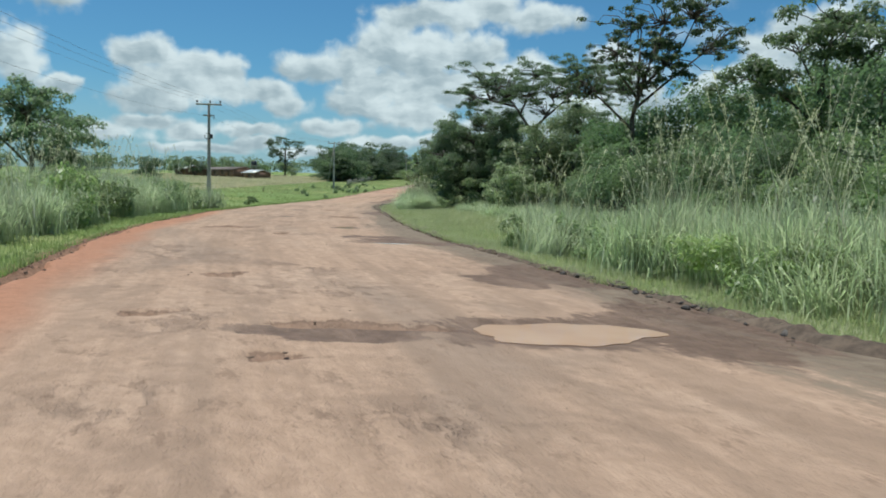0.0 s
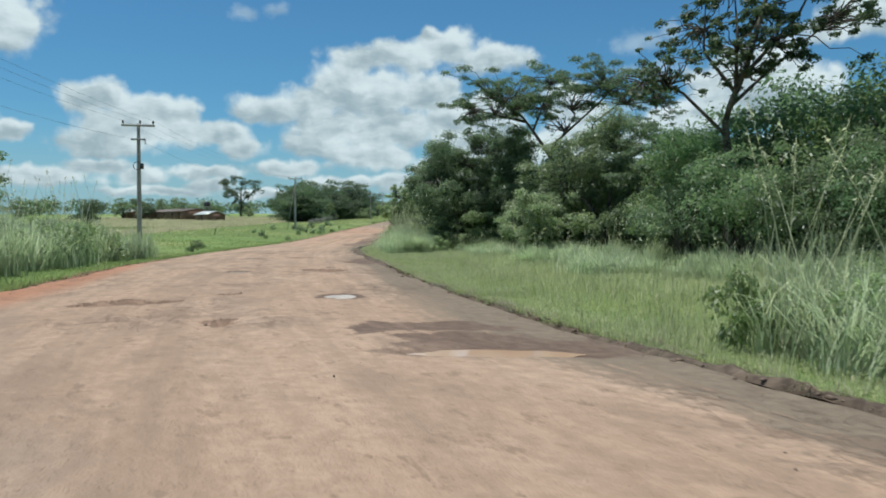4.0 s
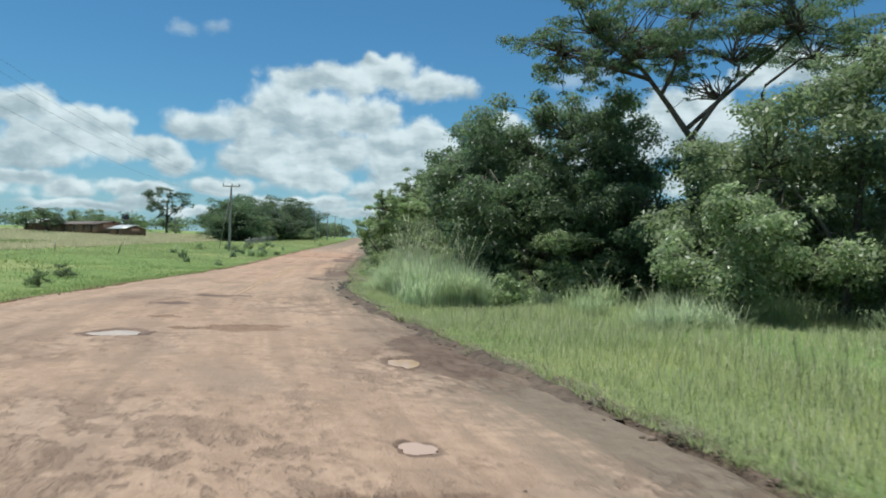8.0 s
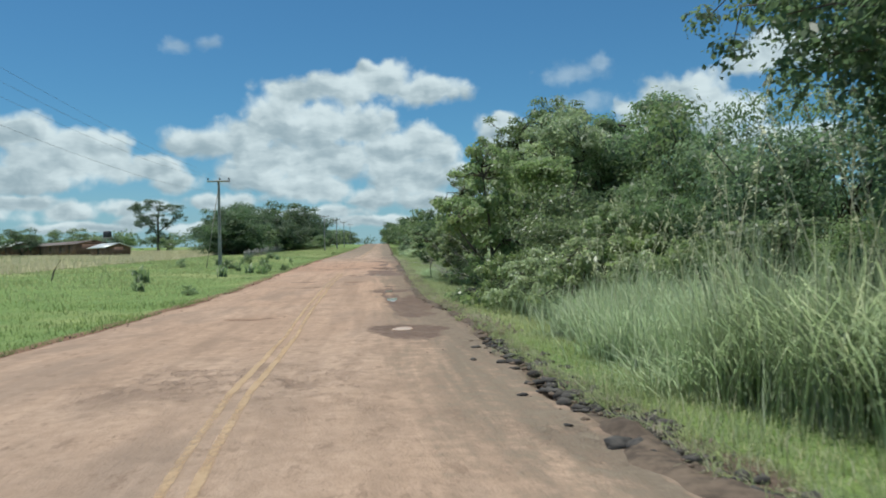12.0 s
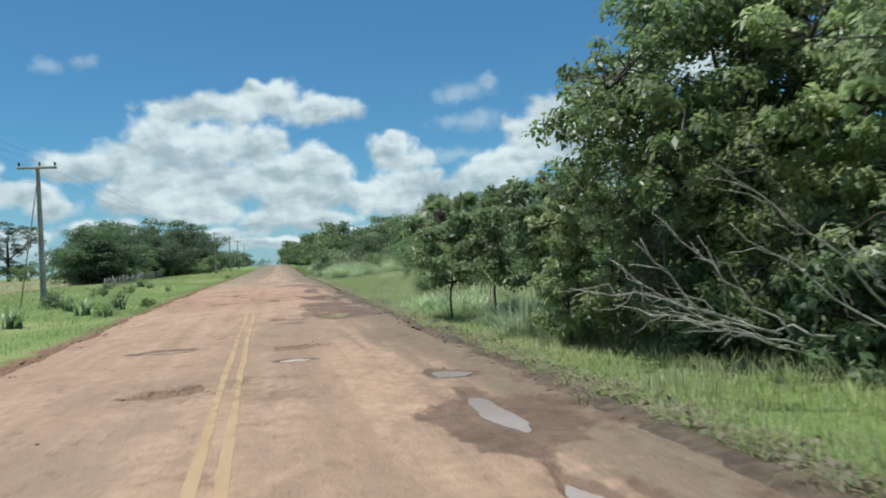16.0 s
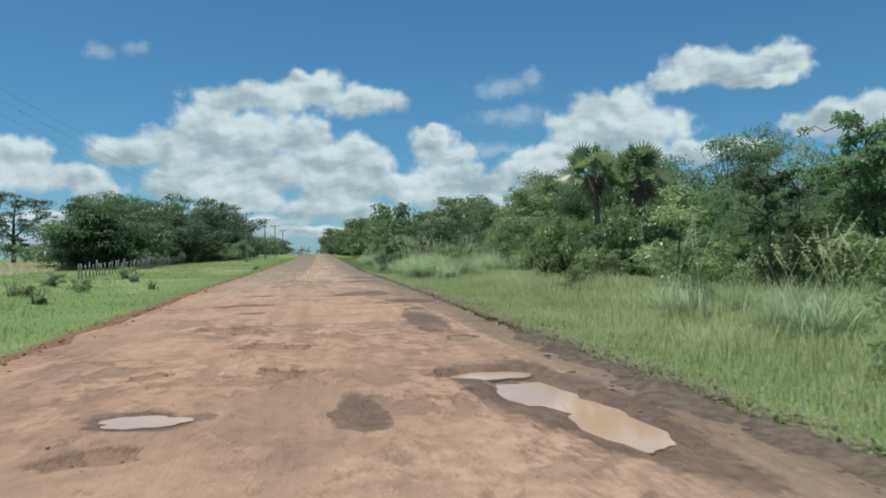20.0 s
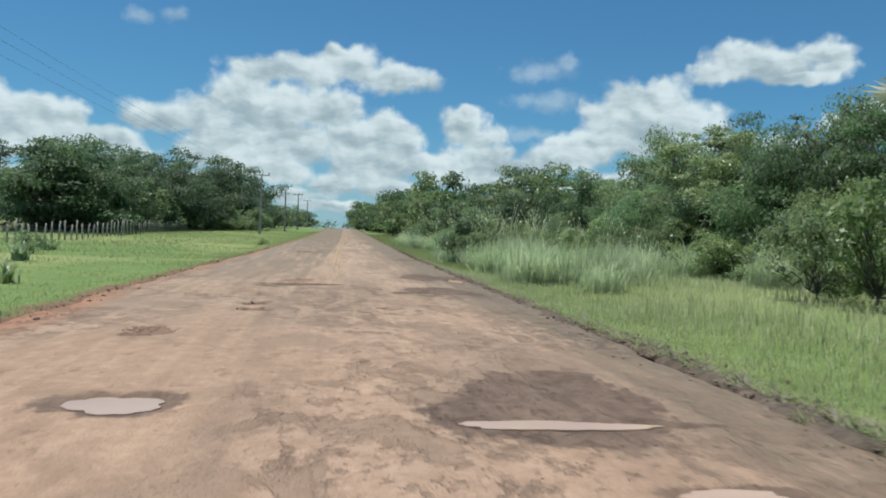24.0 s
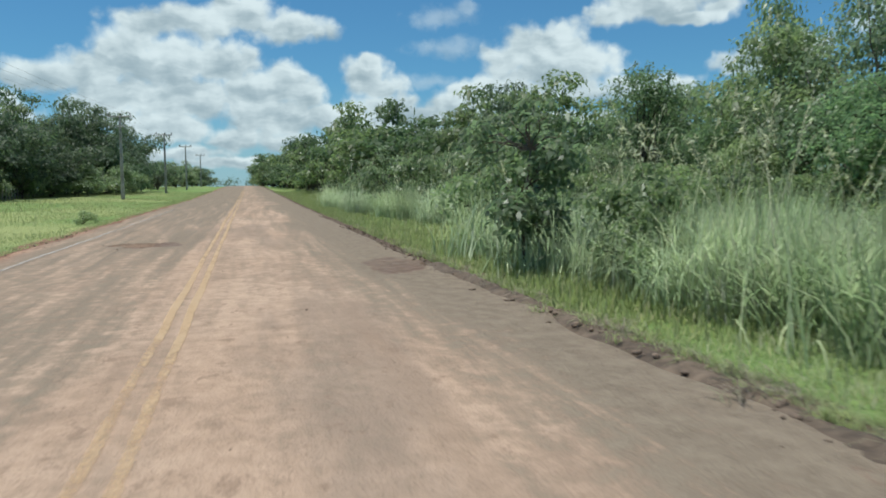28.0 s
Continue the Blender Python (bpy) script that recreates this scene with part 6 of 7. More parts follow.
# ---------------------------------------------------------------- fan palms
def fan_palm(x, y, height, seed, label):
    rng = np.random.default_rng(seed)
    ob = empty("palm_tree", pose(x, y, float(land(x, y))), label, "palm tree", "fan palms beside the road")
    t = Soup()
    zs = np.linspace(-0.3, height, 22)
    path = np.c_[0.10 * np.sin(zs * 0.7 + seed), 0.06 * np.cos(zs * 0.9), zs]
    t.tube(path, 0.15 + 0.02 * np.sin(np.arange(22) * 2.4) + 0.06 * np.exp(-zs.clip(0) * 1.5), 12)
    put("trunk", t.mesh("trunk", True), M_PALM_TRUNK, ob)
    top = path[-1]

    def frond(el, azim, reach, dry):
        s = Soup()
        d = np.array([math.cos(el) * math.cos(azim), math.cos(el) * math.sin(azim), math.sin(el)])
        side = np.array([-math.sin(azim), math.cos(azim), 0.0])
        up = np.cross(d, side) * -1
        f = np.linspace(0, 1, 6)[:, None]
        stalk = top + d * reach * f - np.array([0, 0, 1.0]) * 0.22 * reach * f ** 2
        s.tube(stalk, np.linspace(0.028, 0.014, 6), 5)
        hub = stalk[-1]
        out = d - np.array([0, 0, 0.12 if not dry else 0.5])
        out /= np.linalg.norm(out)
        up = np.cross(side, out)
        twist = rng.uniform(-1.0, 1.0)
        side, up = side * math.cos(twist) + up * math.sin(twist), up * math.cos(twist) - side * math.sin(twist)
        n = 17
        for a in np.linspace(-2.0, 2.0, n):
            length = rng.uniform(0.82, 1.0) * 1.0
            w = out * math.cos(a) + side * math.sin(a)
            fold = np.cross(w, up)
            droop = np.array([0, 0, -1.0]) * (0.05 if not dry else 0.7)
            p1, p2 = hub + w * length * 0.5 + up * 0.04, hub + w * length + droop * length * 0.45
            s.add([hub, p1 + fold * 0.075 + up * 0.02, p2, p1 - fold * 0.075 + up * 0.02], [(0, 1, 2, 3)])
        put("frond_dry" if dry else "frond", s.mesh("frond"), M_PALM_DRY if dry else M_PALM, ob, "withered hanging fan leaf" if dry else "")

    for k in range(18):
        frond(math.radians(rng.uniform(-12, 80)), k * 2.399 + rng.uniform(-0.25, 0.25), rng.uniform(0.75, 1.25), False)
    for k in range(5):
        frond(math.radians(rng.uniform(-82, -55)), k * 2.399, rng.uniform(0.3, 0.6), True)
    return ob


fan_palm(3.55, 126.4, 5.35, 1, "tall fan palm with a dark ringed trunk")
fan_palm(5.75, 126.0, 5.15, 2, "fan palm with a full crown beside its twin")
for x, y, k in ((2.0, 127.2, 0.75), (3.4, 124.4, 0.7), (4.8, 124.0, 0.8), (1.4, 128.6, 0.6), (6.4, 124.6, 0.9)):
    grow("shrub", x, y, x * 91, k * 1.4, k * 2.0, "bushes at the foot of the palms")

# ---------------------------------------------------------------- reeds, weeds
def reed_mesh(seed, blades, tall, plumes, spread=0.45, broad=1.0):
    rng = np.random.default_rng(seed)
    s = Soup()
    root = np.c_[rng.normal(size=(blades, 2)) * spread * 0.6, np.full(blades, -0.05)]
    ang = rng.uniform(0, 2 * np.pi, blades)
    lean = np.stack([np.cos(ang), np.sin(ang)], 1) * rng.uniform(0.12, 1.0, (blades, 1))
    s.blades(root, lean, tall * rng.uniform(0.45, 1.0, blades), rng.uniform(0.008, 0.018, blades) * broad, 0.62, 4)
    p = Soup()
    for k in range(plumes):
        a, h = rng.uniform(0, 6.28), tall * rng.uniform(1.05, 1.55)
        base = np.r_[rng.normal(size=2) * spread * 0.5, 0.0]
        f = np.linspace(0, 1, 5)[:, None]
        path = base + np.array([math.cos(a), math.sin(a), 0]) * 0.28 * h * f ** 2 + np.array([0, 0, h]) * f
        p.tube(path, np.linspace(0.007, 0.004, 5), 3)
        n = 20
        g = rng.uniform(0.78, 1.0, n)
        at = np.stack([np.interp(g, f[:, 0], path[:, i]) for i in range(3)], 1)
        p.leaves(at + rng.normal(size=(n, 3)) * 0.02, rng.normal(size=(n, 3)), rng.uniform(0.035, 0.075, n), rng, 0.24, 0.4)
    return s.mesh("leaves"), (p.mesh("plumes") if plumes else None)


REEDS = [reed_mesh(1, 360, 1.75, 7), reed_mesh(2, 390, 1.6, 3), reed_mesh(3, 300, 1.95, 10), reed_mesh(4, 360, 1.35, 1, 0.65, 1.7), reed_mesh(5, 170, 1.9, 8, 0.6), reed_mesh(6, 470, 1.7, 1, 0.55, 1.1)]
REED_MADE = {}


def reed(x, y, form, turn, size, tall, label="clump of tall arching green grass", group="tall grass clumps"):
    m = stand(x, y, turn, size, tall, 0.02)
    if form not in REED_MADE:
        ob = empty("tall_grass", m, label, "tall grass", group)
        put("leaves", REEDS[form][0], M_REED, ob)
        if REEDS[form][1]:
            put("plumes", REEDS[form][1], M_PLUME, ob, "pale seed plumes on thin stalks")
        REED_MADE[form] = ob
        return
    first = REED_MADE[form]
    k = first.scale.copy()
    tagged(copy_thing(first, m @ Matrix.Diagonal((1 / k.x, 1 / k.y, 1 / k.z, 1))), label, group=group)


rng_reed = np.random.default_rng(5)


def reed_bed(count, y0, y1, near, far, size, forms, label):
    for _ in range(count):
        y = float(rng_reed.uniform(y0, y1))
        x = float(rng_reed.uniform(near(y), far(y)))
        k = float(rng_reed.uniform(*size))
        reed(x, y, int(rng_reed.choice(forms)), float(rng_reed.uniform(0, 360)), 0.75 + 0.3 * k, k, label)


reed_bed(115, -9, 8.5, lambda y: right_edge(y) + 1.9, lambda y: right_edge(y) + 8.0, (1.0, 1.65), [5, 1, 3, 5, 3, 4, 1], "tall grass with pale seed stalks beside the woods")
reed_bed(30, 43, 55, lambda y: right_edge(y) + 1.9, lambda y: right_edge(y) + 4.6, (0.95, 1.4), [1, 5, 5, 1], "bright tall grass clump below a dark tree")
reed_bed(14, 49, 57, lambda y: right_edge(y) + 1.6, lambda y: right_edge(y) + 3.2, (0.7, 1.0), [1, 5, 5], "tall grass with drooping seed heads")
reed_bed(22, 53, 63, lambda y: right_edge(y) + 2.3, lambda y: right_edge(y) + 4.2, (0.8, 1.3), [1, 3, 3], "pale arching grass against the bushes")
reed_bed(75, 18, 46, lambda y: right_edge(y) + 5.5, lambda y: np.interp(y, WOOD_Y, WOOD_X) + 0.6, (0.5, 0.95), [3, 3, 1], "soft pale grass in front of the woods")
reed_bed(12, 46.5, 52.0, lambda y: right_edge(y) + 2.2, lambda y: right_edge(y) + 3.6, (1.2, 1.6), [5, 1, 5], "pale tall grass clump beside a dark tree")
reed_bed(10, 98, 108, lambda y: -2.6, lambda y: 0.6, (0.5, 0.95), [0, 1], "pale tall grass in the roadside clearing")
reed_bed(58, 133, 152, lambda y: right_edge(y) + 2.0, lambda y: right_edge(y) + 5.0, (0.95, 1.4), [5, 3, 5, 1], "lush pale green tall grass beside the verge")
reed_bed(95, 131, 196, lambda y: right_edge(y) + 1.7, lambda y: np.interp(y, WOOD_Y, WOOD_X) + 0.8, (0.85, 1.45), [5, 1, 5, 3, 3], "green tall grass in front of the woods")
reed_bed(30, 76.5, 91, lambda y: right_edge(y) + 1.5, lambda y: right_edge(y) + 3.8, (0.40, 0.70), [3, 1, 3], "rough tall grass round the young roadside trees")
reed_bed(170, 4, 37, lambda y: left_edge(y) - 13.0, lambda y: left_edge(y) - 2.6, (1.3, 2.0), [5, 3, 5, 1], "thick green tall grass beside the red verge")
for x, y, s in ((-2.2, 94.0, 0.8), (-3.4, 97.0, 0.6), (1.0, 112.0, 0.8), (2.0, 121.0, 0.9), (-1.0, 117.0, 0.5)):
    grow("shrub_light", x, y, x * 50, s, s * 0.9, "bushes in the clearing")
for x, y, s in ((-4.0, 151.0, 1.15), (-3.4, 155.0, 1.2), (-3.3, 173.5, 1.35), (-2.4, 168.0, 1.2), (-4.5, 143.5, 0.8)):
    grow("shrub", x, y, y * 31, s, s * 1.15, "bushes in the tall grass")
for x, y, s in ((-13.2, 15.0, 0.8), (-14.6, 18.5, 0.9), (-15.8, 22.5, 0.85), (-17.4, 27.0, 0.9), (-14.0, 12.0, 0.75), (-19.0, 30.0, 0.95), (-12.0, 12.0, 0.5), (-17.0, 24.0, 0.8), (-24.0, 32.0, 1.0), (-27.0, 38.0, 1.1), (-27.9, 55.4, 0.6), (-16.3, 47.2, 0.35), (-15.9, 73.5, 0.25), (-20.8, 105.3, 0.45), (-16.9, 98.0, 0.4),
                (-15.7, 101.0, 0.25), (-21.2, 126.4, 0.45), (-22.3, 122.5, 0.35), (-22.9, 141.6, 0.5), (-17.0, 166.3, 0.35), (-18.2, 53.5, 0.35), (-26.0, 110.0, 0.5), (-24.0, 131.0, 0.4)):
    grow("shrub" if int(y) % 2 else "shrub_light", x, y, y * 17, s, s * 0.9, "weeds and bushes on the field")


def broad_weed(x, y, size, seed):
    """A low plant of long broad leaves."""
    rng = np.random.default_rng(seed)
    s = Soup()
    n = 34
    ang = rng.uniform(0, 6.28, n)
    lean = np.stack([np.cos(ang), np.sin(ang)], 1) * rng.uniform(0.25, 0.9, (n, 1))
    s.blades(np.c_[rng.normal(size=(n, 2)) * 0.12, np.zeros(n)], lean, rng.uniform(0.4, 0.9, n), rng.uniform(0.06, 0.11, n), 0.5, 4)
    ob = put("weed", s.mesh("weed"), M_LEAF_MID)
    ob.matrix_world = stand(x, y, seed * 40, size)
    tagged(ob, "low broad-leaved dark green weed", "weed", "weeds on the verge")


for k, (x, y) in enumerate(((-16.6, 97.0), (-18.0, 99.2), (-19.6, 103.0), (-20.6, 106.0), (-17.4, 102.5), (-22.5, 112.0), (-20.3, 118.0), (-24.0, 116.0), (-18.5, 92.0), (-23.4, 124.0), (-18.6, 76.0), (-21.0, 84.0),
                            (-24.5, 94.0), (-19.0, 130.0), (-21.5, 137.0), (-24.0, 146.0))):
    broad_weed(x, y, 0.95 + 0.5 * ((k * 37) % 10) / 10, k)


rng_weed = np.random.default_rng(67)
for k in range(46):
    y = float(rng_weed.uniform(5, 36))
    x = float(left_edge(y)) - float(rng_weed.uniform(2.8, 9.5))
    grow("leafy_weed", x, y, float(rng_weed.uniform(0, 360)), float(rng_weed.uniform(0.6, 1.1)), float(rng_weed.uniform(0.75, 1.2)), "leafy weeds in the tall grass")
for k in range(48):
    y = float(rng_weed.uniform(-10, 9) if k < 34 else rng_weed.uniform(43, 55))
    x = float(right_edge(y)) + float(rng_weed.uniform(1.8, 5.5))
    grow("leafy_weed", x, y, float(rng_weed.uniform(0, 360)), float(rng_weed.uniform(0.3, 0.6)), float(rng_weed.uniform(0.35, 0.65)), "leafy weeds in the tall grass")


# ---------------------------------------------------------------- grass
def grass_mat(name, rng, x, y, height, width, lean_most, material, label, steps=2):
    z = land(x, y) - 0.02
    n = len(x)
    ang = rng.uniform(0, 2 * np.pi, n)
    lean = np.stack([np.cos(ang), np.sin(ang)], 1) * rng.uniform(0.1, lean_most, (n, 1))
    s = Soup()
    s.blades(np.c_[x, y, z], lean, height, width, 0.5, steps)
    tagged(put(name, s.mesh(name), material), label, "grass", kind="stuff")


def right_grass():
    rng = np.random.default_rng(41)
    n = 480000
    y = -12 + 250 * rng.random(n) ** 1.35
    off = 0.15 + 13.0 * rng.random(n) ** 1.9
    x = right_edge(y) + off
    patch = rough2(x, y, 1.6, 3, 77)
    inside = (x < np.interp(y, WOOD_Y, WOOD_X) + 1.5) & (rng.random(n) < 0.75 + patch * 1.4 - 0.35 * (off < 0.45))
    x, y, off, patch = x[inside], y[inside], off[inside], patch[inside]
    deep = np.interp(y, [-12, 5, 30, 42, 50, 80, 86, 126, 134, 200], [0.30, 0.36, 0.34, 0.28, 0.22, 0.22, 0.45, 0.40, 0.30, 0.3])
    h = np.interp(off, [0.1, 0.8, 2.0, 3.5], [0.09, 0.17, 0.26, 1.0])
    h = np.where(off > 2.0, np.maximum(0.28, deep * np.clip(off / 3.0, 0, 1.2)), h) * rng.uniform(0.5, 1.3, len(x)) * (1 + patch * 1.2) * np.clip(1 + 1.6 * rough2(x, y, 4.5, 2, 91), 0.45, 2.0)
    n = 190000
    y2 = rng.uniform(-6, 150, n)
    off2 = 0.2 + 5.0 * rng.random(n) ** 1.3
    x2 = right_edge(y2) + off2
    keep = rng.random(n) < 0.85 + 1.2 * rough2(x2, y2, 1.2, 2, 78) - 0.4 * (off2 < 0.5)
    x2, y2, off2 = x2[keep], y2[keep], off2[keep]
    grass_mat("short_grass", rng, x2, y2, np.interp(off2, [0.2, 1.0, 3.0], [0.07, 0.13, 0.20]) * rng.uniform(0.5, 1.3, len(x2)), rng.uniform(0.010, 0.018, len(x2)), 0.9, M_GRASS, "short dense grass beside the road", 1)
    near = y < 140
    grass_mat("verge_grass", rng, x[near], y[near], h[near], rng.uniform(0.007, 0.014, near.sum()) * (1 + off[near] * 0.06), 1.15, M_GRASS, "uneven green grass on the verge")
    far = ~near
    grass_mat("verge_grass", rng, x[far], y[far], h[far] * 1.1, rng.uniform(0.02, 0.04, far.sum()), 0.7, M_GRASS, "green grass on the far verge", 1)


def left_grass():
    rng = np.random.default_rng(43)
    n = 210000
    y = -6 + 255 * rng.random(n) ** 1.15
    off = 0.15 + 26 * rng.random(n) ** 2.1
    x = left_edge(y) - off
    patch = rough2(x, y, 2.5, 3, 79)
    keep = rng.random(n) < 0.72 + patch * 1.5 - 0.3 * (off < 0.4)
    x, y, off, patch = x[keep], y[keep], off[keep], patch[keep]
    h = np.interp(off, [0.1, 1.0, 3.0, 10.0], [0.08, 0.13, 0.13, 0.18]) * rng.uniform(0.5, 1.3, len(x)) * (1 + patch * 1.3) * np.interp(y, [0, 30, 45], [1.6, 1.4, 1.0])
    wide = rng.uniform(0.012, 0.024, len(x)) * (1 + off * 0.10)
    first = y < 70
    grass_mat("field_grass", rng, x[first], y[first], h[first], wide[first], 0.7, M_FIELD, "bright green grass on the verge and field", 2)
    grass_mat("field_grass", rng, x[~first], y[~first], h[~first], wide[~first] * 1.4, 0.7, M_FIELD, "bright green grass on the open field", 1)
    n = 75000
    y = rng.uniform(55, 235, n)
    x = left_edge(y) - 22 - 70 * rng.random(n) ** 1.3
    ripe = rough2(x, y, 16, 3, 81) > -0.16
    grass_mat("ripe_grass", rng, x[ripe], y[ripe], rng.uniform(0.35, 0.75, ripe.sum()), rng.uniform(0.05, 0.11, ripe.sum()), 0.6, M_FIELD_DRY, "yellow ripe grass on the far field", 1)
    grass_mat("field_grass", rng, x[~ripe], y[~ripe], rng.uniform(0.25, 0.55, (~ripe).sum()), rng.uniform(0.05, 0.11, (~ripe).sum()), 0.6, M_FIELD, "green grass on the far field", 1)


right_grass()
left_grass()


# ---------------------------------------------------------------- clods, stones and litter
def lumps(name, x, y, z, size, rng, material, label, category, squash=0.6):
    g = (1 + 5 ** 0.5) / 2
    ico = np.array([(-1, g, 0), (1, g, 0), (-1, -g, 0), (1, -g, 0), (0, -1, g), (0, 1, g), (0, -1, -g), (0, 1, -g), (g, 0, -1), (g, 0, 1), (-g, 0, -1), (-g, 0, 1)]) / 1.9
    tri = np.array([(0, 11, 5), (0, 5, 1), (0, 1, 7), (0, 7, 10), (0, 10, 11), (1, 5, 9), (5, 11, 4), (11, 10, 2), (10, 7, 6), (7, 1, 8),
                    (3, 9, 4), (3, 4, 2), (3, 2, 6), (3, 6, 8), (3, 8, 9), (4, 9, 5), (2, 4, 11), (6, 2, 10), (8, 6, 7), (9, 8, 1)])
    n = len(x)
    v = ico[None] * rng.uniform(0.55, 1.35, (n, 12, 1)) * rng.uniform(0.6, 1.4, (n, 1, 3)) * np.array([1, 1, squash])
    a = rng.uniform(0, 6.28, n)
    c, s_ = np.cos(a)[:, None], np.sin(a)[:, None]
    v = np.stack([v[..., 0] * c - v[..., 1] * s_, v[..., 0] * s_ + v[..., 1] * c, v[..., 2]], -1) * size[:, None, None]
    v += np.stack([x, y, z], -1)[:, None]
    me = mesh_np(name, v.reshape(-1, 3), (tri[None] + (np.arange(n) * 12)[:, None, None]).reshape(-1, 3))
    tagged(put(name, me, material), label, category, kind="stuff")


def debris():
    rng = np.random.default_rng(47)
    n = 4600
    y = rng.uniform(-13, 160, n)
    heavy = np.interp(y, [-13, -2, 4, 12, 18, 24, 31, 47, 52, 60, 110, 122, 140, 160], [1.0, 1.0, 0.55, 0.4, 0.3, 0.8, 1.0, 1.0, 0.5, 0.75, 0.9, 0.8, 0.95, 0.6])
    keep = rng.random(n) < heavy
    y = y[keep]
    x = right_edge(y) + 0.04 + rng.normal(size=len(y)) * 0.20
    size = 0.012 + 0.042 * rng.random(len(y)) ** 3.2
    lumps("clods", x, y, surface(x, y) + size * 0.15, size, rng, M_CLOD, "dark crumbled tar and soil along the broken edge", "clods")
    # a bank of larger broken pieces inside the bend
    n = 560
    y = np.r_[rng.uniform(40, 55, 440), rng.uniform(-8, 1, 120)]
    x = right_edge(y) + 0.1 + rng.normal(size=n) * 0.22
    size = rng.uniform(0.03, 0.10, n)
    lumps("tar_rubble", x, y, surface(x, y) + size * 0.12, size, rng, M_TAR, "heaped slabs of broken tar at the road edge", "rubble", 0.45)
    n = 1300
    y = rng.uniform(-5, 160, n)
    x = left_edge(y) + 0.05 + rng.normal(size=n) * 0.25
    size = 0.01 + 0.03 * rng.random(n) ** 3
    lumps("clods", x, y, surface(x, y) + size * 0.15, size, rng, M_CLOD, "small dark clods along the grassy edge", "clods")
    n = 420
    y = rng.uniform(-10, 150, n)
    x = left_edge(y) + (right_edge(y) - left_edge(y)) * rng.random(n)
    size = 0.005 + 0.016 * rng.random(n) ** 4
    lumps("gravel", x, y, surface(x, y) + size * 0.2, size, rng, M_CLOD, "loose stones scattered over the road", "gravel")
    # rubble inside the potholes
    pts = [(cx + rng.normal() * rx * 0.6, cy + rng.normal() * ry * 0.6) for cx, cy, rx, ry in HOLES for _ in range(7)]
    x, y = np.array(pts).T
    size = 0.008 + 0.022 * rng.random(len(x)) ** 2
    lumps("gravel", x, y, surface(x, y) + size * 0.2, size, rng, M_CLOD, "broken tar rubble in the potholes", "gravel")
    # broken tar and soil beside the long puddle
    n = 420
    y = np.r_[rng.uniform(90, 101, 300), rng.uniform(113, 122, 60), rng.uniform(-9, -1, 60)]
    x = right_edge(y) - 0.12 + rng.normal(size=n) * 0.30
    size = 0.012 + 0.04 * rng.random(n) ** 2
    lumps("tar_rubble", x, y, surface(x, y) + size * 0.1, size, rng, M_CLOD, "crumbled slabs of dark tar and soil beside a puddle", "rubble", 0.4)
    n = 7600
    y = np.r_[rng.uniform(56, 92, 5200), rng.uniform(92, 122, 2400)]
    x = right_edge(y) + 0.05 + np.abs(rng.normal(size=n)) * 0.30
    s = Soup()
    s.leaves(np.c_[x, y, surface(x, y) + rng.uniform(0.01, 0.08, n)], np.array([0, 0, 1.0]) + rng.normal(size=(n, 3)) * 0.5, rng.uniform(0.05, 0.12, n), rng, 0.5, 0.0)
    tagged(put("leaf_litter", s.mesh("leaf_litter"), M_LITTER), "dry leaves and torn plants along the road edge", "leaf litter", kind="stuff")
    for material, count, seed, label in ((M_GRASS, 900, 3, "drooping grass tussocks over the broken road edge"), (M_LITTER, 480, 4, "withered grass tussocks over the broken road edge")):
        tuft_rng = np.random.default_rng(seed)
        per = 22
        cy = tuft_rng.uniform(-10, 150, count)
        cx = right_edge(cy) + 0.22 + tuft_rng.normal(size=count) * 0.16
        y, x = np.repeat(cy, per) + tuft_rng.normal(size=count * per) * 0.05, np.repeat(cx, per) + tuft_rng.normal(size=count * per) * 0.05
        ang = math.pi + tuft_rng.normal(size=count * per) * 1.1
        lean = np.stack([np.cos(ang), np.sin(ang)], 1) * tuft_rng.uniform(0.5, 1.5, (count * per, 1))
        s = Soup()
        s.blades(np.c_[x, y, surface(x, y) - 0.02], lean, tuft_rng.uniform(0.10, 0.30, count * per), tuft_rng.uniform(0.006, 0.012, count * per), 0.62, 3)
        tagged(put("edge_tussocks", s.mesh("edge_tussocks"), material), label, "grass", kind="stuff")


debris()


def mud_bank(y0, y1, shift, width, height, seed, label):
    """Churned tar and soil pushed up in a ragged ridge along the road edge."""
    ys = np.arange(y0, y1, 0.07)
    us = np.linspace(-1, 1, 15)
    ends = np.clip(np.minimum(ys - y0, y1 - ys) / 1.2, 0, 1)
    x = (right_edge(ys) + shift + 0.5 * rough2(ys * 0, ys, 1.1, 3, seed))[:, None] + us[None] * (width * (0.6 + 0.8 * lattice(ys / 0.9, ys * 0, seed)))[:, None]
    y = np.repeat(ys[:, None], len(us), 1)
    lift = (1 - us[None] ** 2) * ends[:, None] * height * np.clip(0.5 + 2.2 * rough2(x, y, 0.55, 2, seed + 1), 0.05, 1.6)
    lift = lift + ends[:, None] * (1 - us[None] ** 2) * 0.12 * np.abs(rough2(x, y, 0.20, 2, seed + 2))
    z = surface(x.ravel(), y.ravel()).reshape(x.shape) + lift - 0.05 * us[None] ** 2 - 0.04 * (1 - ends[:, None])
    n = len(us)
    i, j = np.meshgrid(np.arange(len(ys) - 1), np.arange(n - 1), indexing="ij")
    q = np.stack([i * n + j, i * n + j + 1, (i + 1) * n + j + 1, (i + 1) * n + j], -1).reshape(-1, 4)
    tagged(put("mud_bank", mesh_np("mud_bank", np.stack([x, y, z], -1).reshape(-1, 3), q), M_MUD), label, "mud bank", "mud banks along the road")


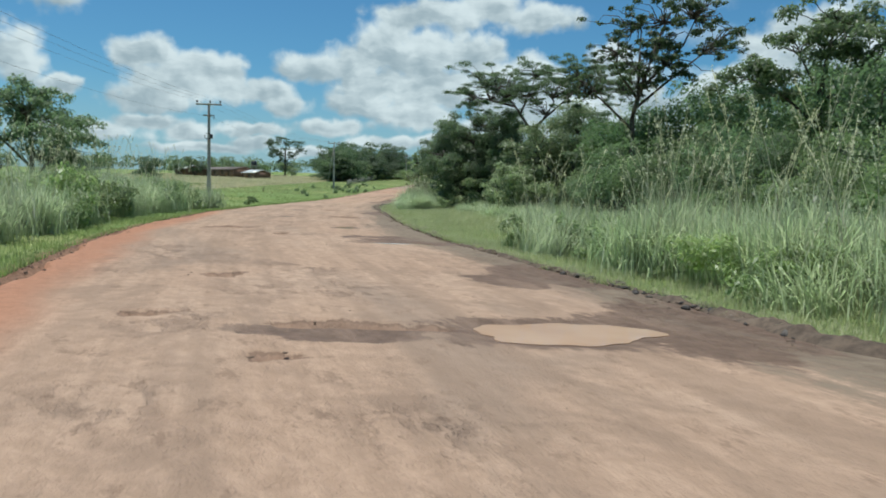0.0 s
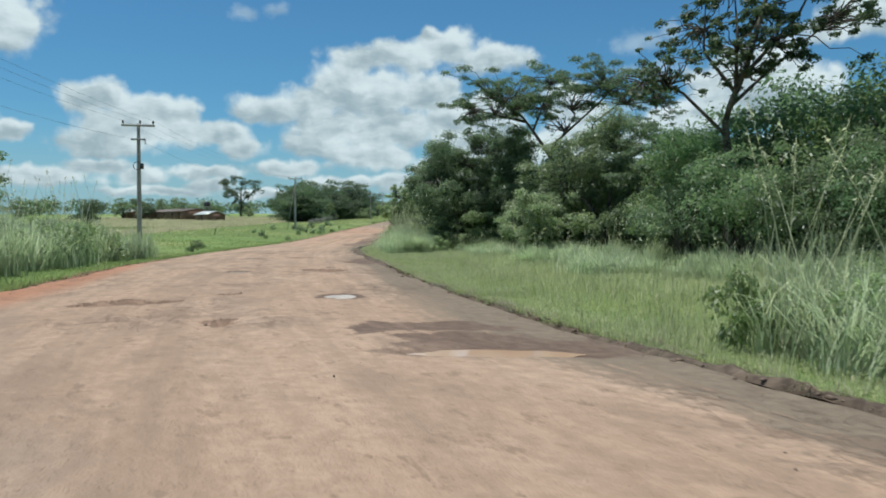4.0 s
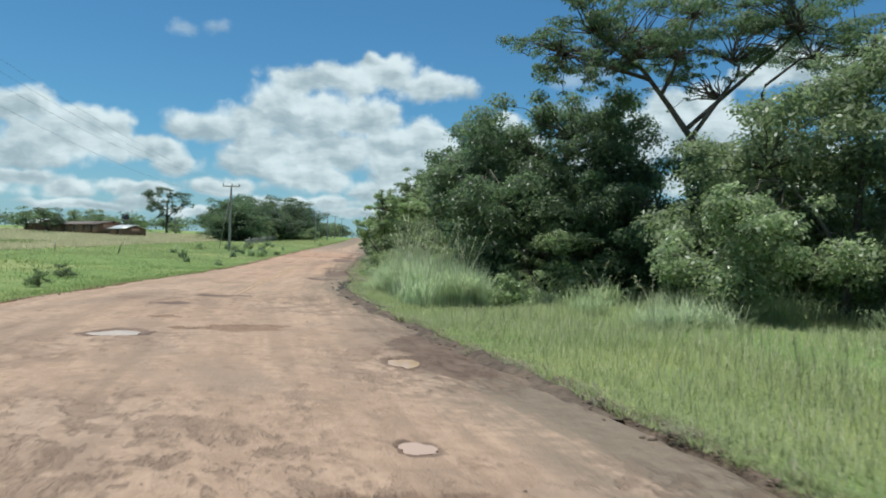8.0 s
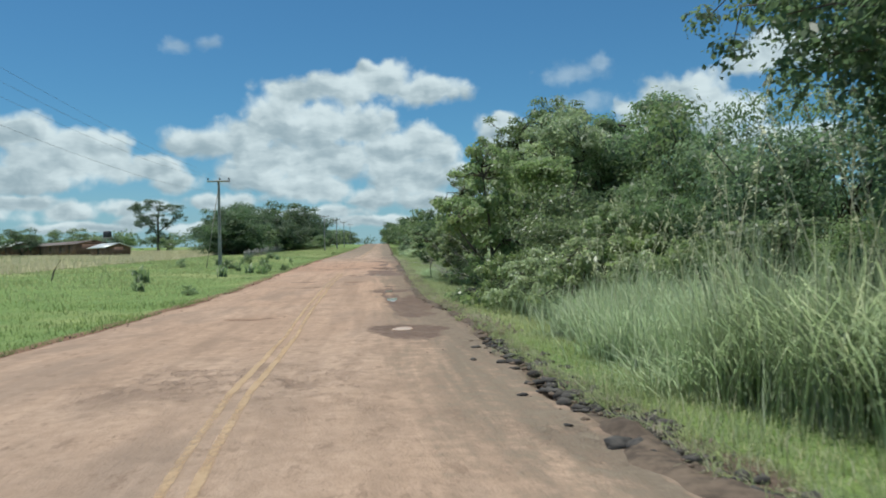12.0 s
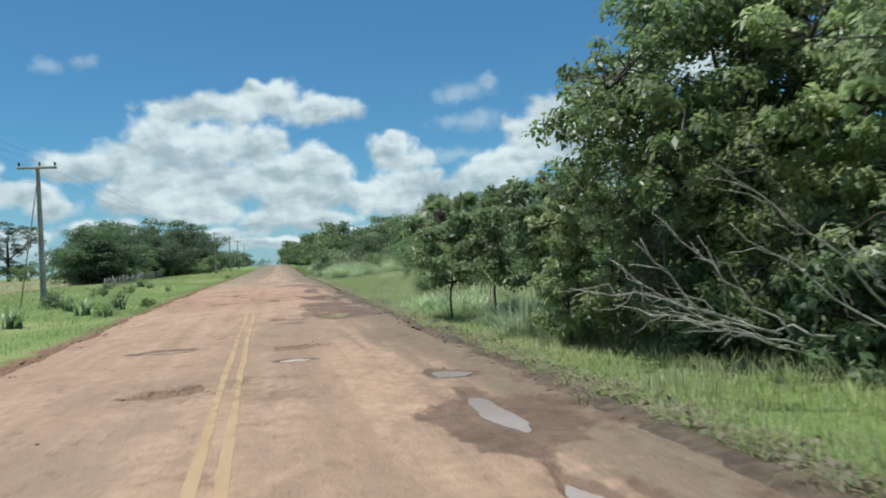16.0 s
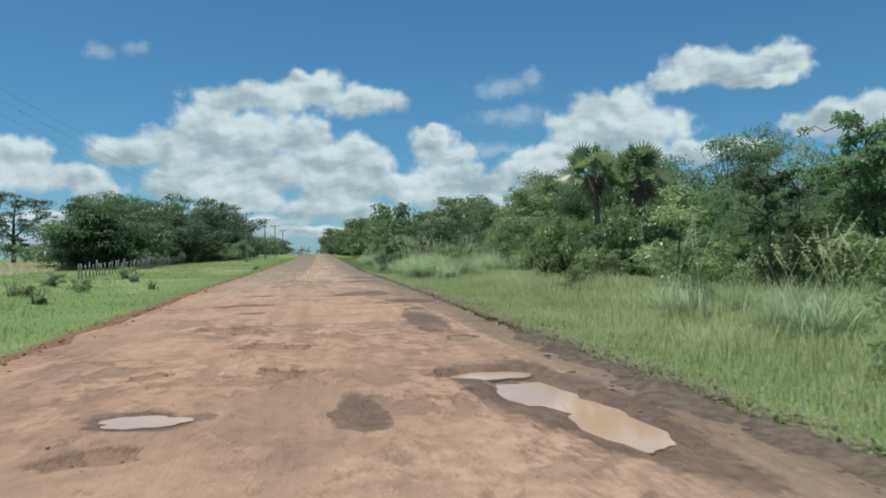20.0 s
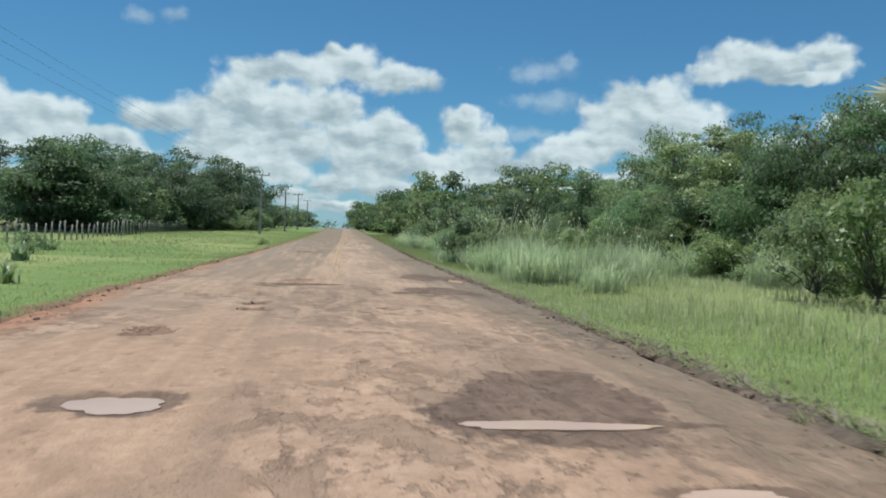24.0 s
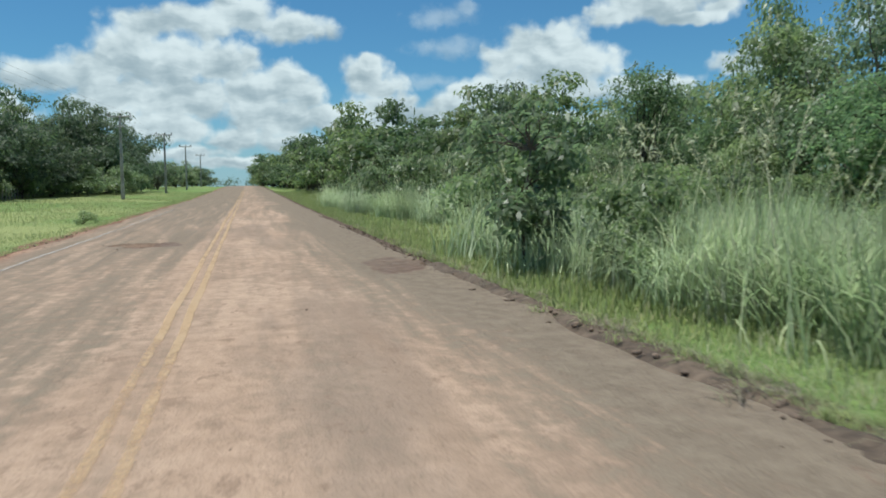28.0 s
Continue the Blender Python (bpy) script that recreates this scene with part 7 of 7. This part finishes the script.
mud_bank(-9.5, -1.5, 0.05, 0.34, 0.13, 201, "black churned ridge of tar and mud beside a puddle")
mud_bank(-1.0, 9.0, 0.05, 0.16, 0.05, 202, "low dark ridge of soil along the road edge")
mud_bank(26.5, 36.0, -0.10, 0.30, 0.08, 203, "dark broken ridge of tar inside the bend")
mud_bank(36.0, 49.0, -0.10, 0.30, 0.10, 204, "dark rubble ridge of broken tar inside the bend")
mud_bank(55.5, 62.0, 0.05, 0.22, 0.06, 205, "dark muddy ridge with torn plants along the road edge")
mud_bank(62.5, 91.0, 0.0, 0.30, 0.035, 206, "low brown ridge of soil and roots along the verge")
mud_bank(90.0, 103.0, -0.20, 0.42, 0.07, 207, "wide bank of crumbled brown soil beside the long puddle")
mud_bank(108.0, 122.0, 0.0, 0.22, 0.05, 208, "low brown ridge of soil along the verge")
mud_bank(123.0, 148.0, 0.05, 0.30, 0.045, 209, "crumbled brown strip of soil and roots beside the grass")


def fallen_branches():
    """Long bare boughs fanning out over the verge from two broken stems."""
    rng = np.random.default_rng(51)
    fans = ((((-4.9, 70.3, 0.65), ((-6.7, 71.2, 1.25), (-6.3, 71.0, 1.50), (-5.9, 70.9, 1.95), (-6.2, 70.6, 1.70), (-6.2, 71.3, 1.05), (-5.7, 71.4, 0.95), (-5.9, 70.4, 0.80)),
             "bare pale branches of a fallen tree hanging over the verge")),
            (((-4.0, 70.0, 0.75), ((-5.25, 70.6, 1.80), (-5.4, 70.5, 2.35), (-4.3, 70.3, 1.70)), "thin bare boughs arching out of the thicket")))
    for (rx, ry, rz), tips, label in fans:
        base = float(land(rx, ry))
        ob = empty("fallen_branch", pose(rx, ry, base), label, "branch", "fallen branches beside the road")
        for tx, ty, tz in tips:
            s = Soup()
            end = np.array([tx - rx, ty - ry, tz])
            f = np.linspace(0, 1, 10)[:, None]
            bow = rng.uniform(-0.22, 0.10)
            main = np.array([rng.normal() * 0.14, rng.normal() * 0.14, rz + rng.normal() * 0.06]) * (1 - f) + end * f
            main[:, 2] += bow * np.sin(f[:, 0] * np.pi)
            main[1:-1] += rng.normal(size=(8, 3)) * 0.022
            s.tube(main, np.linspace(0.013, 0.0045, 10), 6)
            for i in (3, 4, 5, 6, 7):
                way = (main[i + 1] - main[i]) * rng.uniform(1.2, 3.0) + rng.normal(size=3) * np.array([0.14, 0.14, 0.20])
                s.tube(limb_path(rng, main[i], main[i] + way, 6, 0.12), np.linspace(0.006, 0.0025, 6), 4)
            put("bough", s.mesh("bough", True), M_BARK_PALE, ob)


fallen_branches()


# ---------------------------------------------------------------- power line
def utility_pole(x, y, height, turn, label, box=True, lower=True, arm=True):
    ob = empty("utility_pole", pose(x, y, float(land(x, y)), 0, 0, turn), label, "utility pole", "poles of the power line")
    s = Soup()
    n = 9
    zs = np.linspace(-0.5, height, n)
    w = np.interp(zs, [0, height], [0.30, 0.17])
    d = np.interp(zs, [0, height], [0.22, 0.13])
    # a concrete post of two flanges joined by a thinner web
    for lo, hi, deep in ((-1.0, -0.45, 1.0), (0.45, 1.0, 1.0), (-0.45, 0.45, 0.42)):
        ring = np.stack([np.stack([w / 2 * a, d / 2 * deep * b, zs], 1) for a, b in ((lo, -1), (hi, -1), (hi, 1), (lo, 1))], 1)
        i, j = np.meshgrid(np.arange(n - 1), np.arange(4), indexing="ij")
        q = np.stack([i * 4 + j, i * 4 + (j + 1) % 4, (i + 1) * 4 + (j + 1) % 4, (i + 1) * 4 + j], -1).reshape(-1, 4)
        s.add(ring, np.r_[q, [[0, 3, 2, 1]], [[4 * n - 4, 4 * n - 3, 4 * n - 2, 4 * n - 1]]])
    put("shaft", s.mesh("shaft"), M_CONCRETE, ob)

    def bar(name, c, size, material=M_CONCRETE, label="", under=None):
        b = Soup()
        b.box(c, size)
        return put(name, b.mesh(name), material, under or ob, label)

    def insulator(c, under):
        b = Soup()
        zz = np.array([0, 0.05, 0.07, 0.11, 0.13, 0.17, 0.19, 0.24])
        b.tube(np.c_[np.zeros(8), np.zeros(8), zz] + np.asarray(c), [0.02, 0.02, 0.075, 0.045, 0.075, 0.045, 0.06, 0.03], 10)
        put("insulator", b.mesh("insulator", True), M_CERAMIC, under)

    if arm:
        crossarm = bar("crossarm", (0, -0.12, height - 0.12), (1.95, 0.10, 0.13))
        for k in (-0.88, 0.12, 0.88):
            insulator((k, -0.12, height - 0.055), crossarm)
    else:
        insulator((0, 0, height), ob)
    if lower:
        lower_arm = bar("lower_arm", (0.0, -0.11, height - 0.98), (0.85, 0.08, 0.11))
        bar("hook", (0.40, -0.11, height - 1.12), (0.05, 0.05, 0.26), M_STEEL, "", lower_arm)
    if box:
        bar("switch_box", (0.20, -0.08, height - 2.62), (0.17, 0.20, 0.34), M_BLACKBOX, "dark switch box")
        b = Soup()
        a = np.linspace(0, 2 * np.pi, 19)
        b.tube(np.c_[0.24 * np.cos(a) - 0.06, np.full(19, -0.16), height - 2.6 + 0.24 * np.sin(a)], 0.022, 6)
        put("cable_loop", b.mesh("cable_loop", True), M_BLACKBOX, ob, "coiled black cable")
    return ob


POLES = [(-9.5, -18.0, 7.8, 30.0), (-18.85, 45.0, 7.9, 12.0), (-22.2, 108.3, 7.55, 2.0), (-21.65, 205.9, 7.4, 0.0), (-21.1, 235.0, 7.4, 0.0), (-21.3, 268.0, 7.3, 0.0), (-22.0, 315.0, 7.3, 0.0)]
for k, (x, y, h, turn) in enumerate(POLES):
    utility_pole(x, y, h, turn, "concrete power pole with crossarm and dark switch box" if k == 1 else "grey concrete power pole with a crossarm", k == 1, k in (1, 3))
utility_pole(-3.2, 242.0, 7.4, 0.0, "plain concrete pole beside the woods", False, True, False)


def wire(a, b, sag, group="overhead wires"):
    f = np.linspace(0, 1, 15)[:, None]
    p = np.asarray(a) + (np.asarray(b) - np.asarray(a)) * f
    p[:, 2] -= sag * 4 * (f * (1 - f))[:, 0]
    s = Soup()
    s.tube(p, 0.005, 4)
    tagged(put("overhead_wire", s.mesh("overhead_wire", True), M_WIRE), "thin overhead power wire", "wire", group)


for (x0, y0, h0, t0), (x1, y1, h1, t1) in zip(POLES, POLES[1:]):
    for k in (-0.88, 0.12, 0.88):
        ends = [(x + k * math.cos(radians(t)) + 0.12 * math.sin(radians(t)), y + k * math.sin(radians(t)) - 0.12 * math.cos(radians(t)), float(land(x, y)) + h + 0.17) for x, y, h, t in ((x0, y0, h0, t0), (x1, y1, h1, t1))]
        wire(*ends, 0.9)
    if y0 < 100:
        wire((x0, y0 - 0.1, float(land(x0, y0)) + h0 - 1.0), (x1, y1 - 0.1, float(land(x1, y1)) + h1 - 1.0), 1.1)
stay = Soup()
z2 = float(land(-22.2, 108.3))
stay.tube([(-22.25, 108.2, z2 + 6.6), (-23.4, 108.4, z2 - 0.1)], 0.035, 6)
tagged(put("stay_pole", stay.mesh("stay_pole"), M_FENCE), "leaning timber stay propping the power pole", "pole")


# ---------------------------------------------------------------- fence, houses, small things of the field
def fence():
    rng = np.random.default_rng(61)
    ob = empty("fence", pose(0, 0, 0), "weathered wooden post fence with wire in front of the wood", "fence")
    ys = np.arange(146, 222, 1.15)
    xs = np.interp(ys, [136, 155, 170, 196, 222], [-26.6, -28.0, -28.5, -30.4, -32.0])
    tops = []
    for x, y in zip(xs, ys):
        z = float(land(x, y))
        h = rng.uniform(0.95, 1.3)
        s = Soup()
        lean = rng.normal(size=2) * 0.05
        p = np.array([(0, 0, -0.3), (lean[0] * 0.5, lean[1] * 0.5, h * 0.5), (lean[0], lean[1], h)]) + np.array([x, y, z])
        s.tube(p, [0.06, 0.055, rng.uniform(0.03, 0.05)], 7)
        put("post", s.mesh("post", True), M_FENCE, ob)
        tops.append((x, y, z))
    tops = np.array(tops)
    for k in (0.3, 0.6, 0.88):
        s = Soup()
        s.tube(tops + np.array([0.06, 0, k]), 0.006, 3)
        put("fence_wire", s.mesh("fence_wire"), M_WIRE, ob)


fence()


def house(x, y, turn, length, depth, wall_h, ridge, wall_m, roof_m, label, openings):
    ob = empty("house", pose(x, y, float(land(x, y)), 0, 0, turn), label, "house", "far farm buildings")
    t = 0.18
    # walls with real openings: strips between the openings, sills and lintels
    wall = Soup()
    cuts = sorted(openings)
    last = -length / 2
    for at, width, low, high in cuts:
        a, b = at - width / 2, at + width / 2
        wall.box(((last + a) / 2, -depth / 2, wall_h / 2), (a - last, t, wall_h))
        if low > 0:
            wall.box((at, -depth / 2, low / 2), (width, t, low))
        wall.box((at, -depth / 2, (high + wall_h) / 2), (width, t, wall_h - high))
        last = b
    wall.box(((last + length / 2) / 2, -depth / 2, wall_h / 2), (length / 2 - last, t, wall_h))
    wall.box((0, depth / 2, wall_h / 2), (length, t, wall_h))
    for k in (-1, 1):
        wall.box((k * (length / 2 - t / 2), 0, wall_h / 2), (t, depth - t, wall_h))
        gx = k * (length / 2 - t / 2)
        v = [(gx - t / 2, -depth / 2, wall_h), (gx - t / 2, depth / 2, wall_h), (gx - t / 2, 0, ridge), (gx + t / 2, -depth / 2, wall_h), (gx + t / 2, depth / 2, wall_h), (gx + t / 2, 0, ridge)]
        wall.add(v, [(0, 1, 4, 3), (1, 2, 5, 4), (2, 0, 3, 5)], [(0, 2, 1), (3, 4, 5)])
    put("wall", wall.mesh("wall"), wall_m, ob)
    for k in (-1, 1):
        s = Soup()
        e, r = depth / 2 + 0.5, 0.12
        drop = wall_h - 0.5 * (ridge - wall_h) / (depth / 2)
        v = [(-length / 2 - 0.4, k * e, drop), (length / 2 + 0.4, k * e, drop), (length / 2 + 0.4, 0, ridge + 0.03), (-length / 2 - 0.4, 0, ridge + 0.03)]
        v += [(a, b, c + r) for a, b, c in v]
        s.add(v, [(0, 3, 2, 1), (4, 5, 6, 7), (0, 1, 5, 4), (1, 2, 6, 5), (2, 3, 7, 6), (3, 0, 4, 7)])
        put("roof", s.mesh("roof"), roof_m, ob)
    for at, width, low, high in openings:
        s = Soup()
        s.box((at, -depth / 2 + 0.04, (low + high) / 2), (width - 0.02, 0.05, high - low - 0.02))
        put("door" if low == 0 else "shutter", s.mesh("shutter"), M_DOOR, ob, "dark timber panel")


house(-75.0, 205.0, -45.0, 26.0, 7.0, 2.0, 2.7, M_WALL, M_TILE, "long low brown farmhouse with a tiled roof", [(-9.0, 1.2, 0.8, 1.7), (-4.0, 1.0, 0.0, 1.85), (1.0, 1.2, 0.8, 1.7), (6.0, 1.2, 0.8, 1.7), (10.0, 1.0, 0.0, 1.85)])
house(-60.5, 189.5, -45.0, 7.0, 4.4, 1.6, 2.3, M_WALL, M_SHEET, "small shed with a pale metal roof", [(0.0, 1.0, 0.0, 1.5)])
house(-91.0, 218.0, -45.0, 8.0, 5.0, 2.0, 2.9, M_WALL, M_SHEET, "small outbuilding with a pale metal roof", [(0.5, 1.0, 0.0, 1.8)])


def water_tank(x, y):
    ob = empty("water_tank", pose(x, y, float(land(x, y))), "dark water tank raised on a stand beside the farmhouse", "water tank")
    for a, b in ((-0.6, -0.6), (0.6, -0.6), (0.6, 0.6), (-0.6, 0.6)):
        s = Soup()
        s.tube([(a, b, -0.2), (a, b, 3.4)], 0.09, 6)
        put("leg", s.mesh("leg"), M_FENCE, ob)
    s = Soup()
    s.box((0, 0, 3.47), (1.7, 1.7, 0.14))
    put("platform", s.mesh("platform"), M_FENCE, ob)
    s = Soup()
    s.tube([(0, 0, 3.54), (0, 0, 3.7), (0, 0, 4.6), (0, 0, 4.75), (0, 0, 4.85)], [0.72, 0.78, 0.78, 0.6, 0.25], 16)
    put("tank", s.mesh("tank", True), M_BLACKBOX, ob)


water_tank(-63.5, 196.5)


def stick(name, x, y, lean_x, h, r, material, label, category):
    z = float(land(x, y))
    s = Soup()
    s.tube([(x, y, z - 0.2), (x + lean_x * 0.4, y, z + h * 0.5), (x + lean_x, y + 0.1, z + h)], [r, r * 0.9, r * 0.6], 7)
    tagged(put(name, s.mesh(name, True), material), label, category, "posts on the field")


stick("leaning_post", -28.0, 89.0, 0.55, 1.25, 0.05, M_BARK, "dark leaning post on the open field", "post")
stick("stake", -33.0, 88.0, 0.05, 0.9, 0.04, M_FENCE, "short grey stake on the open field", "post")
stick("stake", -30.0, 62.0, 0.02, 0.8, 0.04, M_FENCE, "short grey stake on the open field", "post")
stick("marker_post", -75.2, 281.0, 0.0, 2.2, 0.45, M_SHEET, "white marker post beside a far tree", "post")
rng_stem = np.random.default_rng(77)
for k in range(11):
    x, y = -4.7 + 1.6 * rng_stem.random(), 85.6 + 4.6 * rng_stem.random()
    stick("bare_stem", x, y, float(rng_stem.normal() * 0.22), float(rng_stem.uniform(0.9, 1.7)), 0.010, M_BARK, "thin bare brown stem beside a young roadside tree", "stem")
